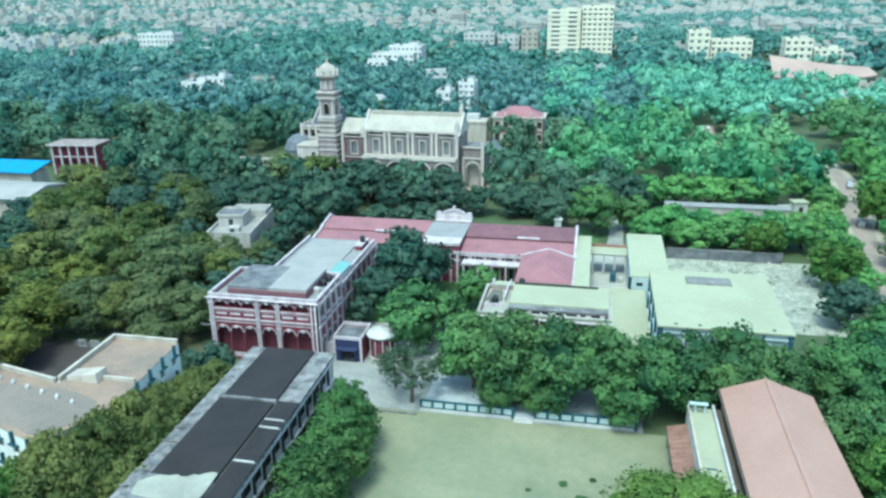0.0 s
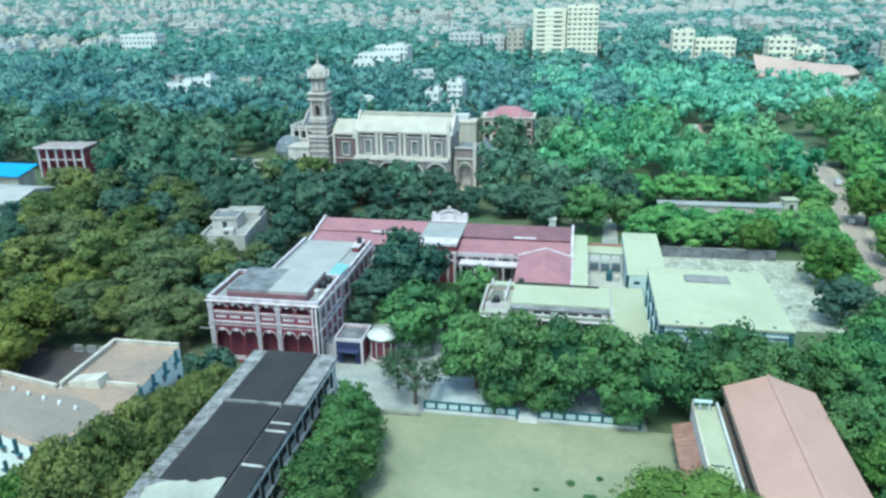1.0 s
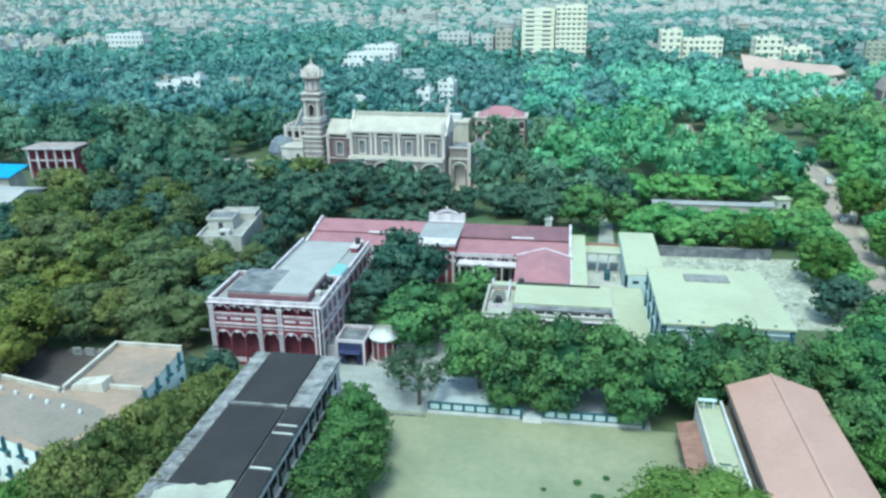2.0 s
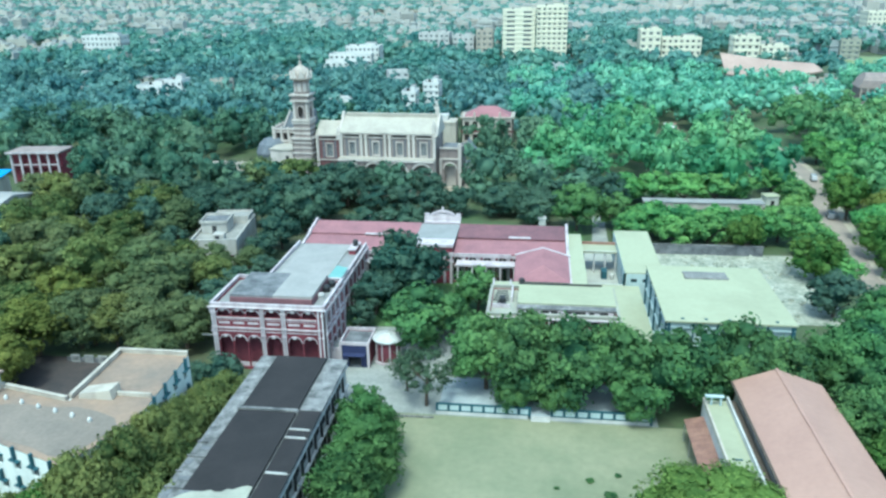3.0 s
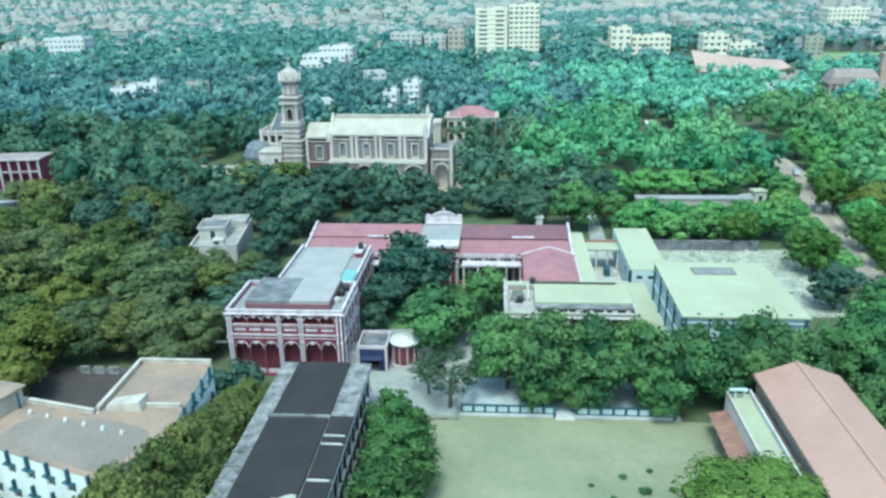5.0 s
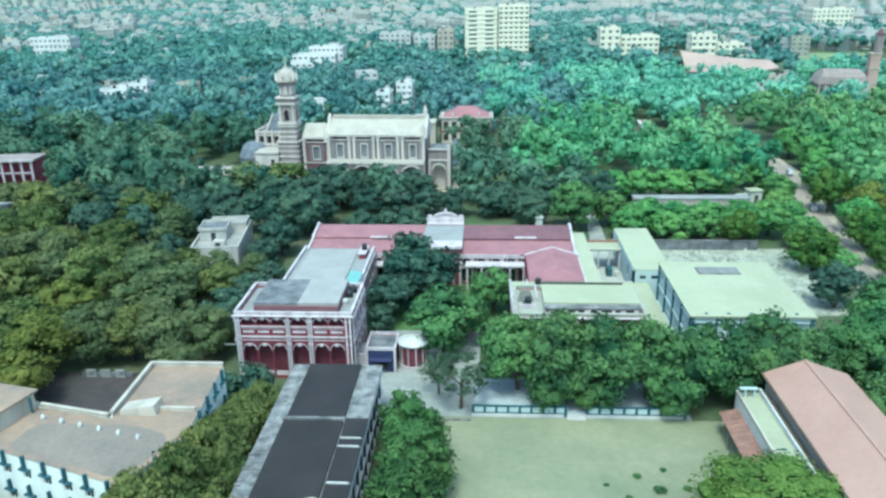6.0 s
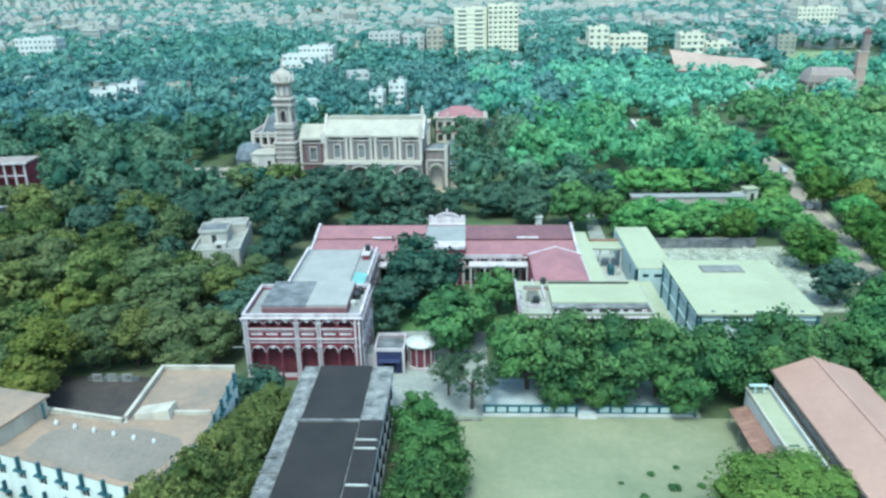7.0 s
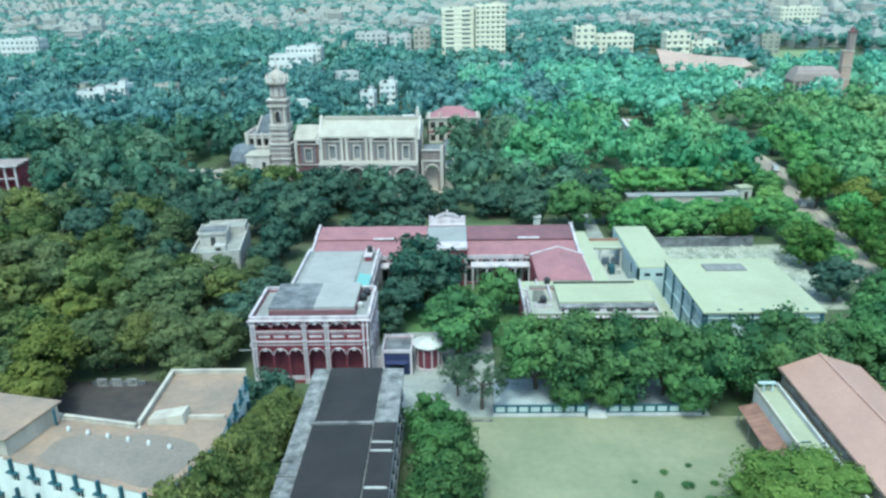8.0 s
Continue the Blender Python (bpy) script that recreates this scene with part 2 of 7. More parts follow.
# ---- mesh helpers ----
def box(bm, x0, x1, y0, y1, z0, z1, taper=0.0):
    v = [bm.verts.new(p) for p in ((x0, y0, z0), (x1, y0, z0), (x1, y1, z0), (x0, y1, z0),
                                   (x0 + taper, y0 + taper, z1), (x1 - taper, y0 + taper, z1), (x1 - taper, y1 - taper, z1), (x0 + taper, y1 - taper, z1))]
    for f in ((3, 2, 1, 0), (4, 5, 6, 7), (0, 1, 5, 4), (1, 2, 6, 5), (2, 3, 7, 6), (3, 0, 4, 7)):
        bm.faces.new([v[i] for i in f])


def prism(bm, pts, z0, z1):
    lo, hi = [bm.verts.new((x, y, z0)) for x, y in pts], [bm.verts.new((x, y, z1)) for x, y in pts]
    n = len(pts)
    bm.faces.new(lo[::-1])
    bm.faces.new(hi)
    for i in range(n):
        bm.faces.new((lo[i], lo[(i + 1) % n], hi[(i + 1) % n], hi[i]))


def solid(bm, verts, faces):
    v = [bm.verts.new(p) for p in verts]
    for f in faces:
        bm.faces.new([v[i] for i in f])


def lathe(bm, cx, cy, profile, n=12, turn=0.0):
    """A turned shape from (radius, height) pairs."""
    rings = []
    for r, z in profile:
        rings.append([bm.verts.new((cx + r * math.cos(turn + 2 * math.pi * i / n), cy + r * math.sin(turn + 2 * math.pi * i / n), z)) for i in range(n)])
    for a, b in zip(rings, rings[1:]):
        for i in range(n):
            bm.faces.new((a[i], a[(i + 1) % n], b[(i + 1) % n], b[i]))
    bm.faces.new(rings[0][::-1])
    bm.faces.new(rings[-1])


def tube(bm, p, q, r0, r1, n=6):
    p, q = Vector(p), Vector(q)
    d = (q - p).normalized()
    u = d.orthogonal().normalized()
    w = d.cross(u)
    a, b = [], []
    for i in range(n):
        c = math.cos(2 * math.pi * i / n) * u + math.sin(2 * math.pi * i / n) * w
        a.append(bm.verts.new(p + c * r0))
        b.append(bm.verts.new(q + c * r1))
    for i in range(n):
        bm.faces.new((a[i], a[(i + 1) % n], b[(i + 1) % n], b[i]))
    bm.faces.new(a[::-1])
    bm.faces.new(b)


def link(name, bm, material, parent=None):
    bmesh.ops.recalc_face_normals(bm, faces=bm.faces[:])
    me = bpy.data.meshes.new(name)
    bm.to_mesh(me)
    bm.free()
    me.materials.append(material)
    ob = new(name, me)
    if parent:
        ob.parent = parent
    return ob


def part(name, bm, material, parent, label=""):
    ob = link(name, bm, material, parent)
    return tagged(ob, label) if label else ob


def thing(name, m, label, category, group="", kind=""):
    ob = new(name)
    ob.matrix_basis = m
    ob.empty_display_size = 0.5
    return tagged(ob, label, category, group, kind)


def slab(name, parent, material, *dims, label=""):
    bm = bmesh.new()
    box(bm, *dims)
    return part(name, bm, material, parent, label)


def along(p0, p1):
    """Maps (u, d, z) to plan: u along the wall from p0 to p1, d outwards (to the right of that way)."""
    a, b = Vector((*p0, 0)), Vector((*p1, 0))
    d = (b - a).normalized()
    out = Vector((d.y, -d.x, 0))
    return lambda u, o, z: a + d * u + out * o + Vector((0, 0, z)), (b - a).length


def ubox(bm, at, u0, u1, d0, d1, z0, z1):
    v = [bm.verts.new(at(*p)) for p in ((u0, d0, z0), (u1, d0, z0), (u1, d1, z0), (u0, d1, z0), (u0, d0, z1), (u1, d0, z1), (u1, d1, z1), (u0, d1, z1))]
    for f in ((3, 2, 1, 0), (4, 5, 6, 7), (0, 1, 5, 4), (1, 2, 6, 5), (2, 3, 7, 6), (3, 0, 4, 7)):
        bm.faces.new([v[i] for i in f])


def holed_wall(root, material, p0, p1, z0, z1, holes=(), thick=0.35, label=""):
    """A wall with real openings; holes are (u0, u1, z0, z1)."""
    at, length = along(p0, p1)
    us = sorted({0.0, length, *[h[0] for h in holes], *[h[1] for h in holes]})
    zs = sorted({z0, z1, *[h[2] for h in holes], *[h[3] for h in holes]})
    bm = bmesh.new()

    def full(i, k):
        if not (0 <= i < len(us) - 1 and 0 <= k < len(zs) - 1):
            return False
        u, z = (us[i] + us[i + 1]) / 2, (zs[k] + zs[k + 1]) / 2
        return not any(h[0] < u < h[1] and h[2] < z < h[3] for h in holes)

    def quad(*pts):
        bm.faces.new([bm.verts.new(at(*p)) for p in pts])
    for i in range(len(us) - 1):
        for k in range(len(zs) - 1):
            if not full(i, k):
                continue
            a, b, c, d = us[i], us[i + 1], zs[k], zs[k + 1]
            quad((a, 0, c), (b, 0, c), (b, 0, d), (a, 0, d))
            quad((a, -thick, d), (b, -thick, d), (b, -thick, c), (a, -thick, c))
            for test, p, q in (((i - 1, k), (a, c), (a, d)), ((i + 1, k), (b, d), (b, c)), ((i, k - 1), (b, c), (a, c)), ((i, k + 1), (a, d), (b, d))):
                if not full(*test):
                    quad((p[0], 0, p[1]), (q[0], 0, q[1]), (q[0], -thick, q[1]), (p[0], -thick, p[1]))
    bmesh.ops.remove_doubles(bm, verts=bm.verts[:], dist=0.0005)
    return part("wall", bm, material, root, label)


def window(root, at, u0, u1, z0, z1, frame_mat, depth=0.18, bars=1, shade=None, fill=None):
    """Frame, sill and recessed pane set in an opening; shade: a projecting slab above."""
    bm = bmesh.new()
    f = 0.1
    ubox(bm, at, u0, u0 + f, -depth - 0.06, -depth + 0.06, z0, z1)
    ubox(bm, at, u1 - f, u1, -depth - 0.06, -depth + 0.06, z0, z1)
    ubox(bm, at, u0 + f, u1 - f, -depth - 0.06, -depth + 0.06, z1 - f, z1)
    ubox(bm, at, u0 + f, u1 - f, -depth - 0.06, -depth + 0.06, z0, z0 + f)
    for i in range(bars):
        c = u0 + (u1 - u0) * (i + 1) / (bars + 1)
        ubox(bm, at, c - 0.04, c + 0.04, -depth - 0.05, -depth + 0.05, z0 + f, z1 - f)
    w = part("window", bm, frame_mat, root)
    bm = bmesh.new()
    ubox(bm, at, u0 + 0.05, u1 - 0.05, -depth - 0.03, -depth - 0.01, z0 + 0.05, z1 - 0.05)
    part("pane", bm, fill or GLASS, w)
    if shade:
        bm = bmesh.new()
        ubox(bm, at, u0 - 0.15, u1 + 0.15, 0.003, 0.5, z1 + 0.05, z1 + 0.15)
        part("sunshade", bm, shade, root)
    return w


def arch(bm, at, u0, u1, spring, top, d0, d1, ring=0.0, n=8):
    """Spandrel over a round opening from u0 to u1: fills between the arch and the line at top. With ring: the arch band alone."""
    c, r = (u0 + u1) / 2, (u1 - u0) / 2
    rise = min(r, top - spring - 0.05)
    rows = []
    for i in range(n + 1):
        t = math.pi * (1 - i / n)
        a = (c + r * math.cos(t), spring + rise * math.sin(t))
        e = (c + (r + ring) * math.cos(t), spring + (rise + ring) * math.sin(t)) if ring else (a[0], top)
        rows.append([bm.verts.new(at(p[0], d, p[1])) for p, d in ((a, d0), (e, d0), (e, d1), (a, d1))])
    for p, q in zip(rows, rows[1:]):
        for k in range(4):
            bm.faces.new((p[k], q[k], q[(k + 1) % 4], p[(k + 1) % 4]))
    bm.faces.new(rows[0])
    bm.faces.new(rows[-1][::-1])


def parapet(root, material, pts, z0, z1, thick=0.3, cap=0.0, capmat=None, closed=True):
    """Low walls along a ring of plan points."""
    n = len(pts)
    for i in range(n if closed else n - 1):
        at, length = along(pts[i], pts[(i + 1) % n])
        bm = bmesh.new()
        ubox(bm, at, 0.002, length - thick - 0.002, -thick, 0, z0, z1)
        w = part("parapet", bm, material, root)
        if cap:
            bm = bmesh.new()
            ubox(bm, at, -0.05, length - thick - 0.08, -thick - 0.08, 0.08, z1 + 0.002, z1 + cap)
            part("coping", bm, capmat or material, w)


def ground_sheet(name, pts, z, material, label, category="ground", thick=0.3):
    bm = bmesh.new()
    prism(bm, pts, z - thick, z)
    return tagged(link(name, bm, material), label, category, kind="structure")


def rect(x0, x1, y0, y1):
    return [(x0, y0), (x1, y0), (x1, y1), (x0, y1)]


# ---- ground ----
bm = bmesh.new()
solid(bm, [(-6000, -1500, 0), (6000, -1500, 0), (6000, 9000, 0), (-6000, 9000, 0)], [(0, 1, 2, 3)])
tagged(link("ground", bm, EARTH), "wooded earth ground with patchy grass", "ground", kind="structure")
ground_sheet("playground", rect(-36, 14.5, 40, 99.7), 0.05, SAND, "pale trodden sand playground, slightly greenish")
ground_sheet("yard", [(-45, 99.8), (9, 99.8), (9, 112), (-24, 112), (-24, 130), (-45, 130)], 0.06, PAVING, "grey cement yard in front of the school", "pavement")
ground_sheet("courtyard", rect(-47.3, -15, 124, 153.9), 0.05, LAWN, "shaded green courtyard lawn between the wings")
ground_sheet("service_yard", rect(-2.8, 11.5, 113, 176), 0.07, YARD, "pale cement service yard between white buildings", "pavement")
ground_sheet("rubble_field", [(16.6, 138.6), (50, 138.6), (53, 158), (51, 178), (16.6, 176.5)], 0.06, RUBBLE, "pale rubble-strewn waste ground behind the white building")
ground_sheet("damp_yard", rect(-102, -72.4, 82.0, 112), 0.05, DARKSOIL, "dark yard beside the tan building")
ground_sheet("lawn", rect(-28, 2, 174, 197), 0.06, LAWN, "green lawn with clipped shrubs behind the school")
ground_sheet("garden_path", [(3.5, 176.2), (8, 176.2), (8.5, 206), (5.5, 206)], 0.08, PAVING, "grey cement path behind the school", "pavement")
ROADLINE = [(60.5, 108), (61.5, 140), (63.2, 166), (67.0, 186), (70.0, 206), (74.5, 231), (79.6, 256), (79.8, 282), (77.0, 315), (75.0, 345)]


def ribbon(line, left, right):
    return [(x - left, y) for x, y in line] + [(x + right, y) for x, y in reversed(line)]


ground_sheet("road", ribbon(ROADLINE, 2.6, 2.6)[::-1], 0.08, ROADGREY, "dusty grey asphalt road between trees", "road")
ground_sheet("road_verge", ribbon(ROADLINE[1:], 4.4, 4.8)[::-1], 0.06, DUST, "bare dusty verge beside the road")
ground_sheet("church_forecourt", [(-118, 222), (-32, 222), (-30, 262), (-118, 262)], 0.05, DUST, "dusty forecourt round the church")
ground_sheet("sports_field", [(190, 520), (250, 520), (285, 650), (225, 655)], 0.08, FIELD, "distant pale green sports field")
# pale sheet brightens the far strip, standing in for haze
ground_sheet("town_ground", [(-5500, 1150), (5500, 1150), (5500, 8900), (-5500, 8900)], 0.06, DUST, "pale ground under the distant town, lightened for haze")


# ---- school: two-storey front blocks ----
def front_block(x, y, w, d, h, label, bays, storey=7.5, rim=None):
    """Red brick block with white pilasters, bands and arches. bays: (u0, u1, openings)."""
    root = thing("school_block", pose(x, y, 0), label, "school building", "blocks of the school")
    at, _ = along((0, 0), (w, 0))
    holes, lower, upper = [], [], []
    for u0, u1, k in bays:
        s = (u1 - u0) / k
        for i in range(k):
            a, b = u0 + s * i + 0.18, u0 + s * (i + 1) - 0.18
            lower.append((a, b))
            upper.append((a, b))
            holes += [(a - 0.08, b + 0.08, 0.5, 6.7), (a, b, 10.0, 11.5)]
    holed_wall(root, BRICK, (0, 0), (w, 0), 0, h - 0.7, holes, 0.5, "red brick wall with open arches")
    # side walls with tall arched windows
    sides = []
    n = 4
    for i in range(n):
        a = 1.0 + (d - 2.0) * i / n
        sides += [(a + 0.5, a + (d - 2.0) / n - 0.5, 1.0, 4.6), (a + 0.5, a + (d - 2.0) / n - 0.5, storey + 0.9, storey + 3.4)]
    for p0, p1 in (((w, 0), (w, d)), ((0, d), (0, 0))):
        holed_wall(root, BRICK, p0, p1, 0, h - 0.7, sides, 0.5)
        sat, sl = along(p0, p1)
        for a, b, c, e in sides:
            window(root, sat, a, b, c, e, TRIM)
            bm = bmesh.new()
            arch(bm, sat, a, b, e - 0.55, e + 0.25, 0.003, 0.12, ring=0.25)
            part("window_head", bm, TRIM, root)
            bm = bmesh.new()
            ubox(bm, sat, a - 0.2, b + 0.2, 0.003, 0.25, c - 0.25, c)
            part("window_sill", bm, TRIM, root)
        for z, t in ((storey - 0.5, 0.45), (h - 1.6, 0.5)):
            bm = bmesh.new()
            ubox(bm, sat, 0.0, sl, 0.004, 0.3, z, z + t)
            part("cornice", bm, TRIM, root)
        for i in range(n + 1):
            c = 0.6 + (sl - 1.2) * i / n
            bm = bmesh.new()
            ubox(bm, sat, c - 0.3, c + 0.3, 0.003, 0.18, 0, h - 0.7)
            part("pilaster", bm, TRIM, root)
    holed_wall(root, BRICK, (w, d), (0, d), 0, h - 0.7, (), 0.5)
    # verandah behind the arches, its back wall darkened in colour for shade
    slab("verandah_wall", root, DARKRED, 0.6, w - 0.6, 1.5, 1.8, 0, h - 1.3)
    slab("verandah_floor", root, CEMENT, 0.55, w - 0.55, 0.52, 1.49, storey - 0.35, storey - 0.05)
    # pilasters in pairs between the bays
    edges = [0.0] + [v for b in bays for v in (b[0], b[1])] + [w]
    for a, b in zip(edges[::2], edges[1::2]):
        k = 2 if b - a > 0.75 else 1
        for i in range(k):
            c = a + (b - a) * (i + 0.5) / k
            bm = bmesh.new()
            ubox(bm, at, c - 0.15, c + 0.15, 0.004, 0.3, 0, h - 0.75)
            ubox(bm, at, c - 0.22, c + 0.22, 0.004, 0.4, 0, 0.8)
            ubox(bm, at, c - 0.22, c + 0.22, 0.004, 0.4, storey - 1.0, storey - 0.7)
            ubox(bm, at, c - 0.22, c + 0.22, 0.004, 0.4, storey + 0.5, storey + 0.8)
            ubox(bm, at, c - 0.22, c + 0.22, 0.004, 0.4, h - 1.9, h - 1.6)
            part("pilaster", bm, TRIM, root)
    for u0, u1, k in bays:
        for z, t, o in ((storey - 0.2, 0.12, 0.14), (storey + 0.35, 0.28, 0.22), (9.78, 0.2, 0.2), (9.42, 0.07, 0.08)):
            bm = bmesh.new()
            ubox(bm, at, u0, u1, 0.004, o, z, z + t)
            part("string_course", bm, TRIM, root)
        s = (u1 - u0) / k
        for i in range(k):
            a, b = u0 + s * i + 0.18, u0 + s * (i + 1) - 0.18
            c = (a + b) / 2
            for spring, crown, knob in ((10.8, 11.52, 11.2), (5.5, 6.72, 6.3)):
                bm = bmesh.new()
                arch(bm, at, a, b, spring, crown, -0.4, -0.1)
                part("spandrel", bm, BRICK, root)
                bm = bmesh.new()
                arch(bm, at, a, b, spring, crown, 0.004, 0.16, ring=0.11)
                part("arch_band", bm, TRIM, root)
                bm = bmesh.new()
                ubox(bm, at, c - 0.3, c + 0.3, 0.17, 0.34, knob, knob + 0.42)
                part("keystone", bm, TRIM, root)
            bm = bmesh.new()
            ubox(bm, at, a + 0.15, b - 0.15, 0.004, 0.1, 8.72, 9.08)
            part("balcony_panel", bm, TRIM, root, "white panel below the upper arches")
            bm = bmesh.new()
            ubox(bm, at, a, b, -0.3, -0.2, 0.5, 1.3)
            part("railing", bm, TRIM, root)
    # cornice, roof and parapet
    bm = bmesh.new()
    ubox(bm, at, -0.35, w + 0.35, 0.004, 0.5, h - 0.82, h - 0.7)
    part("cornice", bm, TRIM, root)
    slab("roof", root, ROOFGREY, 0.3, w - 0.3, 0.3, d - 0.3, h - 1.3, h - 0.95, label="grey cement roof terrace")
    parapet(root, rim or TRIM, rect(0, w, 0, d), h - 0.7, h - 0.2, 0.3, 0.12)
    return root


west = front_block(-65.4, 111.0, 20.1, 13.0, 12.65, "red brick two-storey school block with white pilasters and arches", [(0.95, 8.7, 3), (9.5, 12.4, 1), (13.3, 18.7, 2)])
slab("roof_room_wall", west, DULLROOF, 3.0, 17.6, 1.5, 12.0, 11.36, 12.95, label="low red brick plinth of the roof slab")
slab("roof_slab", west, MOULD, 2.9, 10.6, 1.9, 12.4, 12.953, 13.4, label="black-stained cement slab")
slab("link_beam", west, ROOFGREY, -2.4, -0.4, 0.45, 0.6, 6.05, 6.2)
slab("roof_slab", west, ROOFPALE, 10.61, 17.5, 1.9, 12.4, 12.953, 13.44, label="pale cement slab")
east = front_block(-17.9, 112.2, 21.6, 12.2, 12.3, "red brick school block with white trim and pale flat roof", [(1.4, 9.0, 3), (10.6, 12.6, 1), (14.2, 20.2, 3)], rim=ROOFCREAM)
slab("roof_room_wall", east, CREAM, 5.0, 21.2, 2.5, 12.0, 11.36, 12.1)
# solid near-black strip stands in for the slot's shade
slab("roof_slot", east, DARK, 5.2, 21.0, 2.35, 2.497, 11.38, 11.85, label="dark strip painted for the shade in the roof slot")
slab("roof_slab", east, ROOFWHITE, 4.9, 21.3, 4.0, 12.1, 12.103, 12.45, label="pale cream flat roof slab")
slab("slab_apron", east, CEMENT, 4.9, 21.3, 2.3, 3.99, 12.103, 12.2, label="stained grey apron of the roof slab")
for i in range(8):
    slab("roof_vent", east, TRIM, 5.6 + i * 2.0 + 0.3 * (i % 3), 6.5 + i * 2.0 + 0.25 * (i % 2), 2.1, 2.3, 11.4, 11.75 + 0.1 * (i % 2))
slab("terrace_slab", east, ROOFCREAM, 0.5, 4.7, 0.5, 11.8, 11.353, 11.5, label="pale cream terrace screed")
for i in range(5):
    slab("stair_tread", east, DARK, 0.6 + 0.12 * i, 3.4 - 0.1 * i, 6.6 + 1.0 * i, 6.95 + 1.0 * i, 11.503, 11.62)
slab("stair_rail", east, TRIM, 3.7, 3.95, 6.0, 11.8, 11.503, 12.5)
slab("stair_rail", east, TRIM, 0.6, 3.6, 3.6, 3.85, 11.503, 12.2)
slab("water_trough", east, DARK, 1.4, 2.9, 4.6, 5.6, 11.503, 11.9)
slab("roof_lip", east, CREAM, 4.8, 21.2, 1.4, 1.9, 11.36, 11.6)
slab("kerb", east, DARK, 4.9, 19.5, 12.12, 12.35, 12.1, 12.75)

# ---- school: western wing ----
wing = thing("school_wing", pose(-63.2, 124.02, 0), "long brick school wing with pale flat roof and white parapet", "school building", "blocks of the school")
WW, WD, WH = 15.6, 30.0, 8.4
side_holes = [(1.2 + 3.6 * i, 3.4 + 3.6 * i, z0, z1) for i in range(8) for z0, z1 in ((0.4, 3.3), (4.9, 7.0))]
for p0, p1 in (((WW, 0), (WW, WD)), ((0, WD), (0, 0))):
    holed_wall(wing, BRICK, p0, p1, 0, WH - 0.3, side_holes, 0.45)
    sat, sl = along(p0, p1)
    for a, b, c, e in side_holes:
        window(wing, sat, a, b, c, e, TRIM, 0.3)
        bm = bmesh.new()
        arch(bm, sat, a, b, e - 0.5, e + 0.2, 0.004, 0.13, ring=0.22)
        part("arch_band", bm, TRIM, wing)
    for i in range(9):
        bm = bmesh.new()
        ubox(bm, sat, 0.35 + 3.6 * i, 0.95 + 3.6 * i, 0.004, 0.3, 0, WH - 0.3)
        part("pilaster", bm, TRIM, wing)
    for z in (4.0, WH - 0.75):
        bm = bmesh.new()
        ubox(bm, sat, 0, sl, 0.004, 0.36, z, z + 0.4)
        part("cornice", bm, TRIM, wing)
slab("roof", wing, ROOFGREY, 0.05, WW - 0.05, 0.02, WD - 0.05, WH - 0.6, WH - 0.1, label="pale grey cement roof terrace")
parapet(wing, TRIM, [(0, 30), (0, 0)], WH - 0.3, WH + 0.45, 0.3, 0.12, closed=False)
parapet(wing, TRIM, [(WW, 0), (WW, WD)], WH - 0.3, WH + 0.5, 0.3, 0.12, closed=False)
slab("terrace_slab", wing, ROOFPALE, 1.6, 12.2, 1.2, 28.6, WH - 0.097, WH + 0.12, label="pale cream raised terrace slab")
slab("stair_room", wing, BRICK, 13.0, 14.4, 23.5, 28.5, WH - 0.1, WH + 0.9)
slab("stair_room_top", wing, TRIM, 12.8, 14.6, 23.3, 28.7, WH + 0.902, WH + 1.1)
bm = bmesh.new()
solid(bm, [(12.9, 3.6, WH + 1.3), (15.5, 3.4, WH + 1.1), (15.6, 12.6, WH + 1.2), (13.2, 12.9, WH + 1.5), (12.9, 3.6, WH + 1.24), (15.5, 3.4, WH + 1.04), (15.6, 12.6, WH + 1.14), (13.2, 12.9, WH + 1.44)],
      [(0, 1, 2, 3), (7, 6, 5, 4), (0, 4, 5, 1), (1, 5, 6, 2), (2, 6, 7, 3), (3, 7, 4, 0)])
part("tarpaulin_cover", bm, TARP, wing, "turquoise tarpaulin stretched over the roof edge")
for px, py in ((13.1, 3.8), (13.3, 12.6), (15.1, 3.7), (15.1, 12.4)):
    bm = bmesh.new()
    tube(bm, (px, py, WH - 0.1), (px, py, WH + 1.12), 0.04, 0.04)
    part("tarpaulin_pole", bm, METAL, wing)

# ---- school: main hall with red roof ----
hall = thing("school_hall", pose(-63.4, 154.2, 0), "long school hall with stepped red roof and white gable parapets", "school building", "blocks of the school")
HW, HD = 60.4, 18.0
holes = [(2.0 + 3.3 * i, 4.2 + 3.3 * i, 0.4, 3.6) for i in range(17)] + [(2.2 + 3.3 * i, 4.0 + 3.3 * i, 4.4, 6.0) for i in range(17)]
holed_wall(hall, BRICK, (0, 0), (HW, 0), 0, 6.6, holes, 0.45)
at, _ = along((0, 0), (HW, 0))
for a, b, c, e in holes:
    window(hall, at, a, b, c, e, TRIM, 0.3)
    bm = bmesh.new()
    arch(bm, at, a, b, e - 0.5, e + 0.15, 0.004, 0.14, ring=0.2)
    part("arch_band", bm, TRIM, hall)
for i in range(18):
    bm = bmesh.new()
    ubox(bm, at, 0.9 + 3.3 * i, 1.5 + 3.3 * i, 0.004, 0.3, 0, 6.5)
    part("pilaster", bm, TRIM, hall)
for z, t, o in ((3.9, 0.35, 0.35), (6.2, 0.4, 0.5)):
    bm = bmesh.new()
    ubox(bm, at, 0, HW, 0.004, o, z, z + t)
    part("cornice", bm, TRIM, hall)
